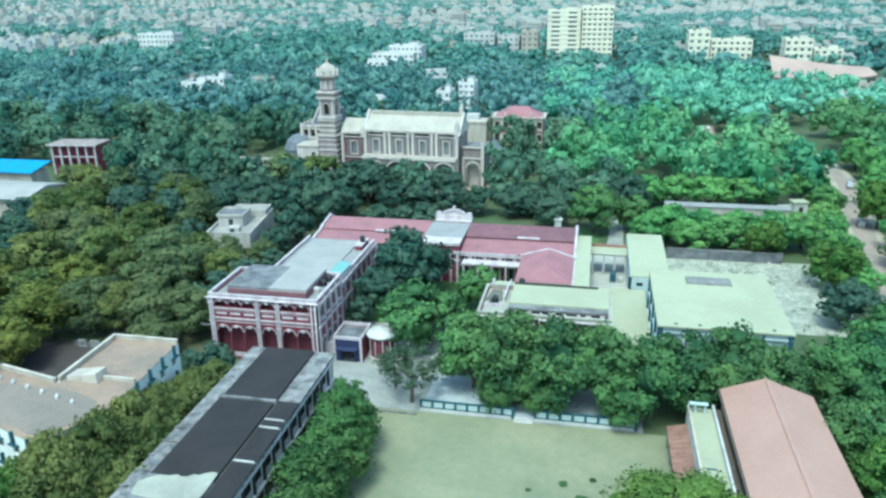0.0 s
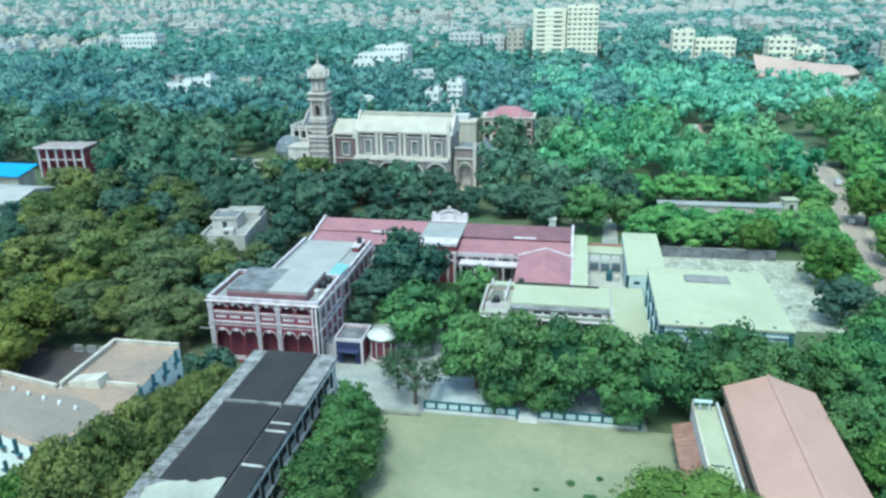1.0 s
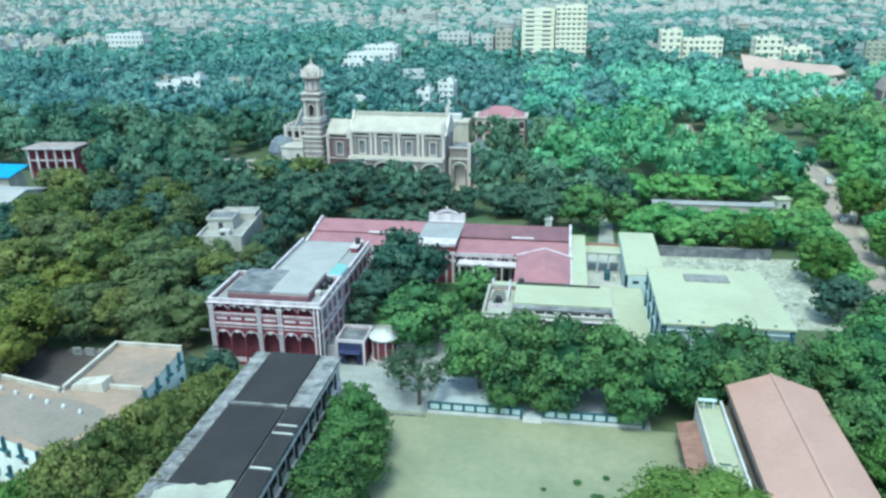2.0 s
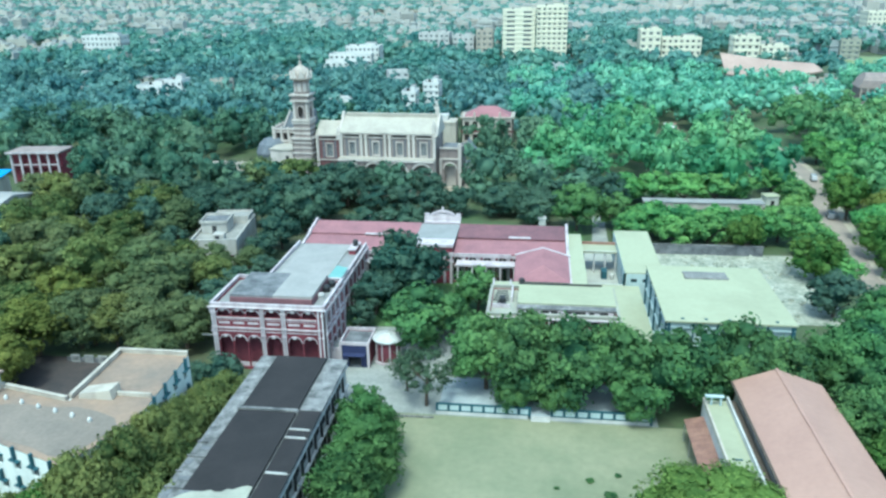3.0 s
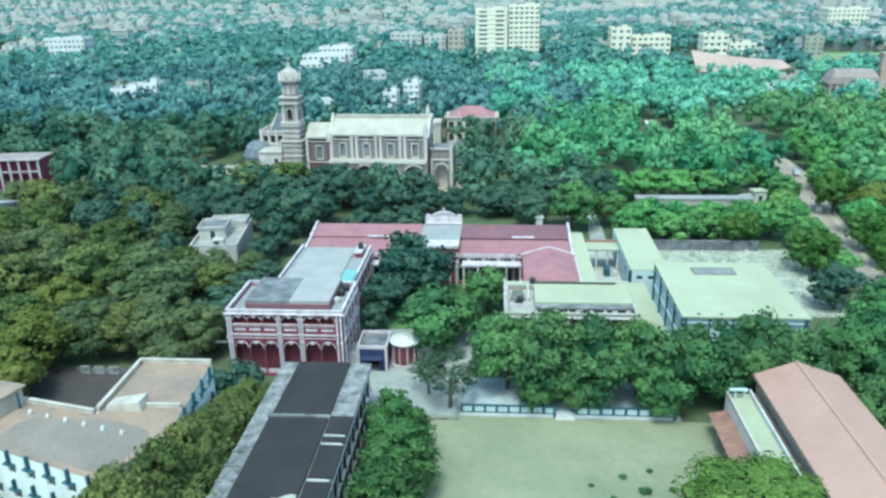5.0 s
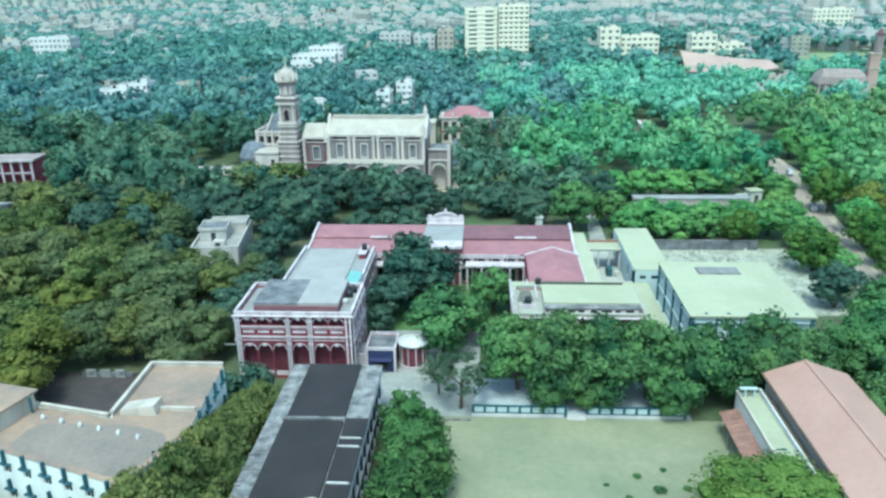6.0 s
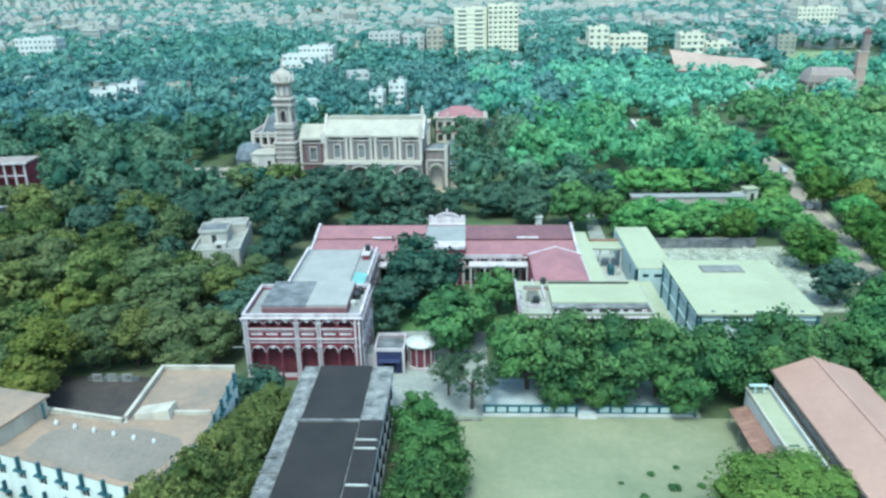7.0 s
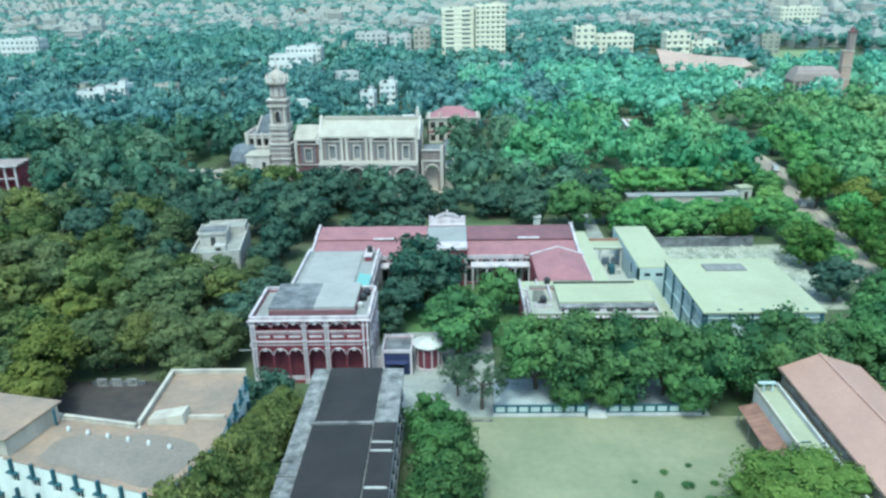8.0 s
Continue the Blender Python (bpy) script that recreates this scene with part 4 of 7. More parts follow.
for p0, p1 in (((SW - 0.4, 0), (SW - 0.4, SL - 0.4)), ((0.4, SL - 0.4), (0.4, 0))):
    at, _ = along(p0, p1)
    for h in hs:
        window(shed, at, *h, BROWN, 0.15)
for sgn, xe in ((-1, 0.0), (1, SW)):
    bm = bmesh.new()
    k = 60
    xm, ze, zr = 5.9, 7.8, 10.1
    vs = []
    for i in range(k + 1):
        y = SL * i / k
        dz = 0.02 if i % 2 else 0.0
        vs += [(xe, y, ze + dz), (xm, y, zr + dz), (xm, y, zr - 0.1), (xe, y, ze - 0.1)]
    fs = []
    for i in range(k):
        a, b = 4 * i, 4 * i + 4
        fs += [(a, b, b + 1, a + 1), (a + 3, a + 2, b + 2, b + 3), (a, a + 3, b + 3, b)]
    fs += [(0, 1, 2, 3), (4 * k, 4 * k + 3, 4 * k + 2, 4 * k + 1)]
    solid(bm, vs, fs)
    part("roof", bm, PINK, shed, "pale pink ribbed sheet roof")
slab("ridge_cap", shed, PINK, 5.7, 6.1, 0, SL, 10.14, 10.22)
bm = bmesh.new()
for y in (0.05, SL - 0.75):
    solid(bm, [(0.4, y, 7.5), (SW - 0.4, y, 7.5), (5.9, y, 9.95), (0.4, y + 0.3, 7.5), (SW - 0.4, y + 0.3, 7.5), (5.9, y + 0.3, 9.95)], [(0, 1, 2), (5, 4, 3), (0, 3, 4, 1), (1, 4, 5, 2), (2, 5, 3, 0)])
part("gable", bm, CREAM, shed)
slab("gutter", shed, BARK, -0.3, -0.02, 0, SL, 7.55, 7.75)

shed_an = thing("lean_building", pose(14.6, 60.0, 0), "narrow white building with pale flat roof beside the shed", "building")
hs = [(1.5 + 4 * i, 3.3 + 4 * i, 1.2, 3.0) for i in range(9)]
holed_wall(shed_an, WHITE, (0, 38.6), (0, 0), 0, 5.6, hs, 0.25)
at, _ = along((0, 38.6), (0, 0))
for h in hs:
    window(shed_an, at, *h, TEALDARK, 0.12)
holed_wall(shed_an, WHITE, (4.2, 38.6), (0, 38.6), 0, 5.6, (), 0.25)
slab("roof", shed_an, ROOFWHITE, 0.02, 4.2, 0, 38.6, 5.603, 5.85, label="pale grey-white flat roof")
slab("parapet", shed_an, CREAM, 0.0, 0.3, 0, 38.6, 5.853, 6.3)
slab("parapet", shed_an, WHITE, 3.3, 3.6, 0, 38.6, 5.853, 6.6)
# added dark slab, painting in the shaded gap along the shed
slab("valley_gutter", shed_an, BARK, 3.62, 4.52, 0, 38.4, 5.853, 6.05, label="dark strip painted for the shaded gap beside the shed")
slab("roof_pipe", shed_an, TEALDARK, 0.9, 2.2, 24.0, 24.15, 5.853, 6.0)
slab("post", shed_an, PALEBLUE, 2.1, 2.35, 37.2, 37.45, 5.853, 7.2)
slab("post", shed_an, PALEBLUE, 0.8, 1.05, 37.2, 37.45, 5.853, 7.2)
slab("lintel", shed_an, PALEBLUE, 0.0, 2.6, 37.0, 37.65, 7.202, 7.4)

lean = thing("sheet_lean_to", pose(11.9, 84.0, 0), "open lean-to with rusty brown sheet roof", "shed")
bm = bmesh.new()
k = 24
vs = []
for i in range(k + 1):
    y = 13.0 * i / k
    dz = 0.06 if i % 2 else 0
    vs += [(0, y, 3.4 + dz), (2.7, y, 4.1 + dz), (2.7, y, 4.02), (0, y, 3.32)]
fs = []
for i in range(k):
    a, b = 4 * i, 4 * i + 4
    fs += [(a, b, b + 1, a + 1), (a + 3, a + 2, b + 2, b + 3), (a, a + 3, b + 3, b), (a + 1, b + 1, b + 2, a + 2)]
solid(bm, vs, fs)
part("roof", bm, BROWN, lean, "rusty brown corrugated sheet")
for y in (0.3, 4.3, 8.4, 12.5):
    slab("post", lean, METAL, 0.1, 0.2, y, y + 0.1, 0, 3.35)

# ---- church ----
church = thing("church", pose(-89.8, 231.0, 0, 0, 0, -3), "old brick and stone church with white roof and domed bell tower", "church")
# tower: x 0..7.4
TWX, TWD = 7.4, 7.4
tw_h = [(1.5, 2.6, 3, 6.5), (4.8, 5.9, 3, 6.5)]
for p0, p1 in (((0, 0), (TWX, 0)), ((TWX, 0), (TWX, TWD)), ((TWX, TWD), (0, TWD)), ((0, TWD), (0, 0))):
    holed_wall(church, TOWERSTONE, p0, p1, 0, 16.8, tw_h, 0.6)
    at, ln = along(p0, p1)
    for h in tw_h:
        window(church, at, *h, CHTRIM, 0.3)
    for z, t, o in ((7.6, 0.35, 0.25), (9.6, 0.3, 0.2), (11.4, 0.4, 0.3), (13.2, 0.3, 0.25), (14.9, 0.35, 0.3), (16.2, 0.55, 0.5)):
        bm = bmesh.new()
        ubox(bm, at, -o, ln + o, 0.004, o, z, z + t)
        part("string_course", bm, CHTRIM, church)
slab("tower_stage", church, TOWERSTONE, 0.7, 6.7, 0.7, 6.7, 16.802, 22.0)
for z, o in ((17.8, 0.5), (19.4, 0.45), (21.2, 0.35)):
    slab("string_course", church, CHTRIM, o, 7.4 - o, o, 7.4 - o, z, z + 0.5)
bel = 22.8
slab("belfry_floor", church, CHTRIM, 0.3, 7.1, 0.3, 7.1, 22.0, bel)
for p0, p1 in (((1.0, 1.0), (6.4, 1.0)), ((6.4, 1.0), (6.4, 6.4)), ((6.4, 6.4), (1.0, 6.4)), ((1.0, 6.4), (1.0, 1.0))):
    holed_wall(church, TOWERSTONE, p0, p1, bel, 28.4, [(1.75, 3.65, bel + 0.3, bel + 4.3)], 0.5)
    at, ln = along(p0, p1)
    bm = bmesh.new()
    arch(bm, at, 1.75, 3.65, bel + 3.2, bel + 4.32, -0.4, -0.1)
    part("spandrel", bm, TOWERSTONE, church)
    bm = bmesh.new()
    arch(bm, at, 1.75, 3.65, bel + 3.2, bel + 4.32, 0.004, 0.2, ring=0.3)
    part("arch_band", bm, CHTRIM, church)
    for q in (0.1, ln - 0.7):
        bm = bmesh.new()
        ubox(bm, at, q, q + 0.6, 0.004, 0.25, bel, 28.3)
        part("pilaster", bm, CHTRIM, church)
slab("belfry_cornice", church, CHTRIM, 0.2, 7.2, 0.2, 7.2, 28.402, 29.0)
slab("belfry_cornice", church, TOWERSTONE, 0.7, 6.7, 0.7, 6.7, 29.002, 30.3)
slab("belfry_cornice", church, CHTRIM, 0.1, 7.3, 0.1, 7.3, 30.302, 30.8)
bm = bmesh.new()
lathe(bm, 3.7, 3.7, [(2.75, 30.8), (2.75, 35.0), (3.1, 35.2)], 8, math.pi / 8)
part("lantern", bm, TOWERSTONE, church, "octagonal stone lantern")
for i in range(8):
    t = 2 * math.pi * i / 8
    bm = bmesh.new()
    c = Vector((3.7 + 2.6 * math.cos(t), 3.7 + 2.6 * math.sin(t), 0))
    o, s = Vector((math.cos(t), math.sin(t), 0)), Vector((-math.sin(t), math.cos(t), 0))
    pts = [c + o * a + s * b + Vector((0, 0, z)) for z in (31.6, 34.2) for a, b in ((-0.1, -0.65), (0.14, -0.65), (0.14, 0.65), (-0.1, 0.65))]
    solid(bm, pts, [(3, 2, 1, 0), (4, 5, 6, 7), (0, 1, 5, 4), (1, 2, 6, 5), (2, 3, 7, 6), (3, 0, 4, 7)])
    part("lantern_panel", bm, CHTRIM, church)
bm = bmesh.new()
lathe(bm, 3.7, 3.7, [(3.2, 35.2), (3.9, 35.5), (3.95, 35.9), (3.35, 36.0), (3.5, 36.8), (3.35, 37.6), (2.7, 38.5), (1.6, 39.3), (0.7, 39.8), (0.4, 40.3), (0.5, 40.7), (0.16, 41.1), (0.09, 43.4)], 16)
part("dome", bm, DOMESTONE, church, "cream bulbous dome with finial")
for i in range(8):
    t = 2 * math.pi * (i + 0.5) / 8
    bm = bmesh.new()
    o, s = Vector((math.cos(t), math.sin(t), 0)), Vector((-math.sin(t), math.cos(t), 0))
    c = Vector((3.7, 3.7, 0))
    pts = [c + o * a + s * b + Vector((0, 0, z)) for a in (3.2, 3.85) for b, z in ((-1.2, 35.9), (1.2, 35.9), (0, 38.1))]
    solid(bm, pts, [(2, 1, 0), (3, 4, 5), (0, 1, 4, 3), (1, 2, 5, 4), (2, 0, 3, 5)])
    tube(bm, c + o * 3.55 + Vector((0, 0, 37.9)), c + o * 3.6 + Vector((0, 0, 38.9)), 0.2, 0.08)
    part("dome_gablet", bm, CHTRIM, church)
    bm = bmesh.new()
    t += math.pi / 8
    o = Vector((math.cos(t), math.sin(t), 0))
    tube(bm, c + o * 3.5 + Vector((0, 0, 35.9)), c + o * 2.7 + Vector((0, 0, 38.6)), 0.22, 0.1)
    part("dome_rib", bm, TOWERSTONE, church)
bm = bmesh.new()
box(bm, 3.0, 4.4, 3.62, 3.78, 42.5, 42.7)
part("cross_arm", bm, CHTRIM, church)


for o in church.children:
    o.scale, o.location = (0.9, 0.9, 0.975), (0.55, 0.37, 0.0)


def nave(x0, x1, y0, y1, eave, ridge, bays, walls=STONE):
    k = bays
    ln = x1 - x0
    s = ln / k
    hs = [(s * i + s * 0.38, s * i + s * 0.62, eave - 7.4, eave - 3.2) for i in range(k)]
    holed_wall(church, walls, (x0, y0), (x1, y0), 0, eave, hs, 0.6)
    holed_wall(church, walls, (x1, y0), (x1, y1), 0, eave, (), 0.6)
    holed_wall(church, walls, (x1, y1), (x0, y1), 0, eave, (), 0.6)
    holed_wall(church, walls, (x0, y1), (x0, y0), 0, eave, (), 0.6)
    at, _ = along((x0, y0), (x1, y0))
    for h in hs:
        window(church, at, *h, CHTRIM, 0.35, bars=2, fill=PALEDGLASS)
        bm = bmesh.new()
        ubox(bm, at, h[0] - 0.3, h[0], 0.004, 0.25, h[2] - 0.3, h[3] + 0.3)
        ubox(bm, at, h[1], h[1] + 0.3, 0.004, 0.25, h[2] - 0.3, h[3] + 0.3)
        ubox(bm, at, h[0], h[1], 0.004, 0.25, h[3], h[3] + 0.3)
        ubox(bm, at, h[0], h[1], 0.004, 0.25, h[2] - 0.3, h[2])
        part("window_surround", bm, CHTRIM, church)
    for i in range(k):
        # flat near-black strip, painting in the shaded gaps under the eave
        bm = bmesh.new()
        ubox(bm, at, s * i + 1.6, s * (i + 1) - 1.6, 0.004, 0.03, eave - 1.5, eave - 0.95)
        part("eave_slot", bm, DARK, church)
        bm = bmesh.new()
        ubox(bm, at, s * i + s * 0.24, s * i + s * 0.30, 0.004, 0.12, eave - 8.0, eave - 2.2)
        ubox(bm, at, s * i + s * 0.70, s * i + s * 0.76, 0.004, 0.12, eave - 8.0, eave - 2.2)
        part("bay_frame", bm, SLATE, church)
    for i in range(k + 1):
        for o in ((-0.75, 0.75) if 0 < i < k else (0.4 if i == 0 else -0.4,)):
            c = s * i + o
            bm = bmesh.new()
            ubox(bm, at, c - 0.38, c + 0.38, 0.005, 0.7, 0, eave - 1.0)
            ubox(bm, at, c - 0.5, c + 0.5, 0.005, 0.85, eave - 1.3, eave - 0.9)
            part("buttress", bm, CHTRIM, church)
    for z, t, o in ((eave - 0.7, 0.35, 0.55), (eave - 1.9, 0.25, 0.35), (eave - 8.6, 0.3, 0.35)):
        bm = bmesh.new()
        ubox(bm, at, 0, ln, 0.006, o, z, z + t)
        part("string_course", bm, CHTRIM, church)
    ym = (y0 + y1) / 2
    bm = bmesh.new()
    solid(bm, [(x0, y0 - 0.6, eave - 0.2), (x1, y0 - 0.6, eave - 0.2), (x1, ym, ridge), (x0, ym, ridge), (x0, y1 + 0.6, eave - 0.2), (x1, y1 + 0.6, eave - 0.2)],
          [(0, 1, 2, 3), (3, 2, 5, 4), (0, 3, 4), (1, 5, 2), (0, 4, 5, 1)])
    part("roof", bm, CHWHITE, church, "white limewashed roof slope")


nave(8.0, 16.6, 2.6, 12.6, 17.4, 20.9, 1, DARKSTONE)
slab("nave_ridge_wall", church, CHWHITE, 17.2, 47.0, 6.9, 8.3, 21.6, 23.5)
nave(16.6, 47.6, 1.0, 14.2, 18.6, 22.8, 4)
# arcaded aisle in front of the nave: one broad arch to each bay
ah = [(0.75 + 7.75 * i, 7.0 + 7.75 * i, 0.4, 9.3) for i in range(4)]
holed_wall(church, STONE, (16.6, -2.6), (47.6, -2.6), 0, 10.4, ah, 0.5)
at, _ = along((16.6, -2.6), (47.6, -2.6))
for a, b, c, e in ah:
    bm = bmesh.new()
    arch(bm, at, a, b, 6.2, 9.32, -0.4, -0.1, n=12)
    part("spandrel", bm, STONE, church)
    bm = bmesh.new()
    arch(bm, at, a, b, 6.2, 9.32, 0.004, 0.25, ring=0.5, n=12)
    part("arch_band", bm, CHTRIM, church)
    bm = bmesh.new()
    ubox(bm, at, a - 0.75, a, 0.004, 0.4, 0, 6.6)
    part("pier", bm, CHTRIM, church)
slab("aisle_back", church, STONE, 17.2, 47.0, 0.3, 0.6, 0, 10.3)
bm = bmesh.new()
ubox(bm, at, 0, 31.0, 0.004, 0.4, 9.95, 10.38)
part("string_course", bm, CHTRIM, church)
slab("aisle_roof", church, CHWHITE, 16.6, 47.6, -2.6, 0.99, 10.402, 10.7)
# gable end with pinnacles
for px, pz in ((15.9, 23.6), (47.0, 26.2)):
    for y, z in ((7.6, pz), (1.2, pz - 4.0)):
        bm = bmesh.new()
        lathe(bm, px + 0.1, y, [(0.8, 16.0), (0.8, z - 0.9), (0.65, z - 0.89), (0.1, z + 0.6)], 4, math.pi / 4)
        part("pinnacle", bm, CHTRIM, church)
for px in (16.0, 47.62):
    bm = bmesh.new()
    solid(bm, [(px, 0.3, 17.6), (px, 7.6, 23.9), (px, 14.9, 17.6), (px + 0.55, 0.3, 17.6), (px + 0.55, 7.6, 23.9), (px + 0.55, 14.9, 17.6)], [(0, 1, 2), (5, 4, 3), (0, 3, 4, 1), (1, 4, 5, 2), (2, 5, 3, 0)])
    part("gable_coping", bm, CHTRIM, church)
# eastern porch, two storeys with a tall arch below
holed_wall(church, STONE, (48.2, 4.0), (55.2, 4.0), 0, 13.6, [(1.5, 5.3, 0.2, 8.6)], 0.5)
at, _ = along((48.2, 4.0), (55.2, 4.0))
bm = bmesh.new()
arch(bm, at, 1.5, 5.3, 6.6, 8.62, 0.004, 0.25, ring=0.45)
part("arch_band", bm, CHTRIM, church)
for q in ((6.1, 7.1, 0.004, 0.7, 0, 15.0), (0, 6.09, 0.006, 0.4, 13.1, 13.6), (0, 6.09, 0.006, 0.35, 9.6, 10.1), (0, 0.7, 0.004, 0.5, 0, 9.59)):
    bm = bmesh.new()
    ubox(bm, at, *q)
    part("string_course", bm, CHTRIM, church)
bm = bmesh.new()
arch(bm, at, 1.5, 5.3, 6.6, 8.62, -0.4, -0.1)
part("spandrel", bm, STONE, church)
holed_wall(church, STONE, (55.2, 4.0), (55.2, 14.0), 0, 13.6, [(2, 3.4, 9.8, 12.2), (6, 7.4, 9.8, 12.2)], 0.5)
slab("porch_screen", church, CHTRIM, 48.8, 54.6, 6.5, 6.8, 0, 7.0)
slab("porch_roof", church, MOULD, 48.3, 54.7, 4.6, 14.0, 12.6, 13.0)
# western narthex: open gallery with white balustrades, slate gable behind
holed_wall(church, STONE, (-11.0, 13.0), (-0.02, 13.0), 0, 16.6, [(1.2 + 2.5 * i, 2.9 + 2.5 * i, 12.9, 15.2) for i in range(4)], 0.5)
holed_wall(church, STONE, (-11.0, 26.0), (-11.0, 13.0), 0, 16.6, [(2.0 + 3.4 * i, 3.6 + 3.4 * i, 12.9, 15.2) for i in range(3)], 0.5)
slab("gallery_back", church, DARK, -10.4, -0.1, 14.4, 14.6, 10.0, 16.0)
for p0, p1, ln in (((-11.0, 13.0), (0, 13.0), 11.0), ((-11.0, 26.0), (-11.0, 13.0), 13.0)):
    at, _ = along(p0, p1)
    for z, t, o in ((12.2, 0.6, 0.5), (15.4, 0.4, 0.35), (16.3, 0.5, 0.45), (9.8, 0.4, 0.3)):
        bm = bmesh.new()
        ubox(bm, at, 0, ln, 0.004, o, z, z + t)
        part("string_course", bm, CHTRIM, church)
    for i in range(5):
        u = 0.1 + (ln - 0.9) * i / 4
        bm = bmesh.new()
        ubox(bm, at, u, u + 0.7, 0.005, 0.42, 6, 17.3)
        part("buttress", bm, CHTRIM, church)
slab("narthex_roof", church, MOULD, -10.4, -0.1, 14.62, 26.0, 16.0, 16.4)
bm = bmesh.new()
solid(bm, [(-8.6, 17.0, 16.4), (0.4, 17.0, 16.4), (0.4, 27.0, 16.4), (-8.6, 27.0, 16.4), (-6.6, 18.4, 21.4), (0.4, 18.4, 21.4), (0.4, 25.6, 21.4), (-6.6, 25.6, 21.4)],
      [(3, 2, 1, 0), (4, 5, 6, 7), (0, 1, 5, 4), (1, 2, 6, 5), (2, 3, 7, 6), (3, 0, 4, 7)])
part("slate_roof", bm, SLATE, church, "dark slate mansard roof")
bm = bmesh.new()
tube(bm, (-8.7, 16.9, 16.4), (-6.6, 18.3, 21.6), 0.35, 0.3, 5)
tube(bm, (-6.6, 18.3, 21.4), (-6.5, 18.3, 22.4), 0.35, 0.12, 5)
part("raking_coping", bm, CHTRIM, church)
bm = bmesh.new()
lathe(bm, -11.6, 13.6, [(5.6, 0), (5.6, 8.4), (5.9, 8.5), (5.8, 9.0), (4.8, 11.6), (3.2, 13.0), (2.6, 13.2)], 12)
part("apse", bm, SLATE, church, "round apse with grey sloping roof")
slab("vestry", church, CHTRIM, -8.6, -0.9, 3.4, 12.9, 0.0, 11.4)
slab("vestry_roof", church, CHWHITE, -8.9, -0.8, 3.1, 12.9, 11.403, 11.8)
slab("vestry_window", church, DARK, -3.4, -2.2, 3.33, 3.397, 7.6, 9.6)

shrine = thing("churchyard_kiosk", pose(-36.2, 246.0, 0), "small pale kiosk with grey pyramid roof beside the church", "kiosk")
for kx in (0.0, 4.6):
    for ky in (0.0, 4.6):
        slab("pillar", shrine, CHTRIM, kx, kx + 0.8, ky, ky + 0.8, 0, 8.6)
slab("wall", shrine, TOWNWHITE, 0.1, 5.3, 0.3, 5.0, 0, 5.2)
bm = bmesh.new()
box(bm, -0.6, 6.0, -0.6, 6.0, 8.602, 9.1)
part("eave", bm, CHTRIM, shrine)
bm = bmesh.new()
lathe(bm, 2.7, 2.7, [(4.2, 9.103), (2.6, 10.4), (1.0, 12.2), (0.2, 13.6)], 4, math.pi / 4)
part("roof", bm, SLATE, shrine, "blue-grey pyramid roof")
churchyard = thing("churchyard_wall", pose(-128, 252, 0), "low white churchyard wall with piers", "wall")
for i in range(6):
    slab("panel", churchyard, CHTRIM, 3.2 * i, 3.2 * i + 2.9, 0, 0.3, 0, 3.0)
    slab("pier", churchyard, CHTRIM, 3.2 * i + 2.9, 3.2 * i + 3.2, -0.05, 0.35, 0, 3.5)

# ---- pavilion with a red hipped roof behind the church ----
pav = thing("pavilion_house", pose(-41.8, 304.0, 0), "cream two-storey house with red hipped roof and balustrade", "house")
hs = [(1.2 + 3.4 * i, 3.2 + 3.4 * i, z, z + 2.6) for i in range(6) for z in (1.0, 6.2)]
holed_wall(pav, CREAM, (0, 0), (21, 0), 0, 10.2, hs, 0.5)
at, _ = along((0, 0), (21, 0))
for h in hs:
    window(pav, at, *h, BROWN, 0.35)
holed_wall(pav, CREAM, (21, 0), (21, 12), 0, 10.2, (), 0.5)
holed_wall(pav, CREAM, (0, 12), (0, 0), 0, 10.2, (), 0.5)
holed_wall(pav, CREAM, (21, 12), (0, 12), 0, 10.2, (), 0.5)
slab("cornice", pav, CREAM, -0.5, 21.5, -0.5, 12.5, 10.203, 10.7)
slab("cornice", pav, BRICK, -0.2, 21.2, -0.25, -0.004, 4.6, 5.1)
for cx in (0.0, 5.0, 15.4, 20.4):
    slab("finial_post", pav, CREAM, cx, cx + 0.6, -0.3, 0.3, 10.703, 12.6)
bm = bmesh.new()
solid(bm, [(1.0, 0.6, 10.71), (20.0, 0.6, 10.71), (20.0, 11.6, 10.71), (1.0, 11.6, 10.71), (7, 6, 14.3), (14, 6, 14.3), (4.3, 2.7, 12.3), (16.7, 2.7, 12.3), (16.7, 9.8, 12.3), (4.3, 9.8, 12.3)],
      [(0, 1, 7, 6), (1, 2, 8, 7), (2, 3, 9, 8), (3, 0, 6, 9), (6, 7, 5, 4), (7, 8, 5), (8, 9, 4, 5), (9, 6, 4), (0, 3, 2, 1)])
part("roof", bm, REDROOF, pav, "faded red hipped roof")
wing2 = thing("cream_wing", pose(-55.0, 300.0, 0), "cream flat-roofed wing with balustrade", "house")
slab("wall", wing2, CREAM, 0, 11.4, 0, 8, 0, 8.6)
slab("parapet", wing2, CREAM, -0.3, 11.5, -0.3, 8.3, 8.603, 9.4)
slab("roof_room", wing2, WHITE, 3, 8, 3, 7, 9.403, 11.6)


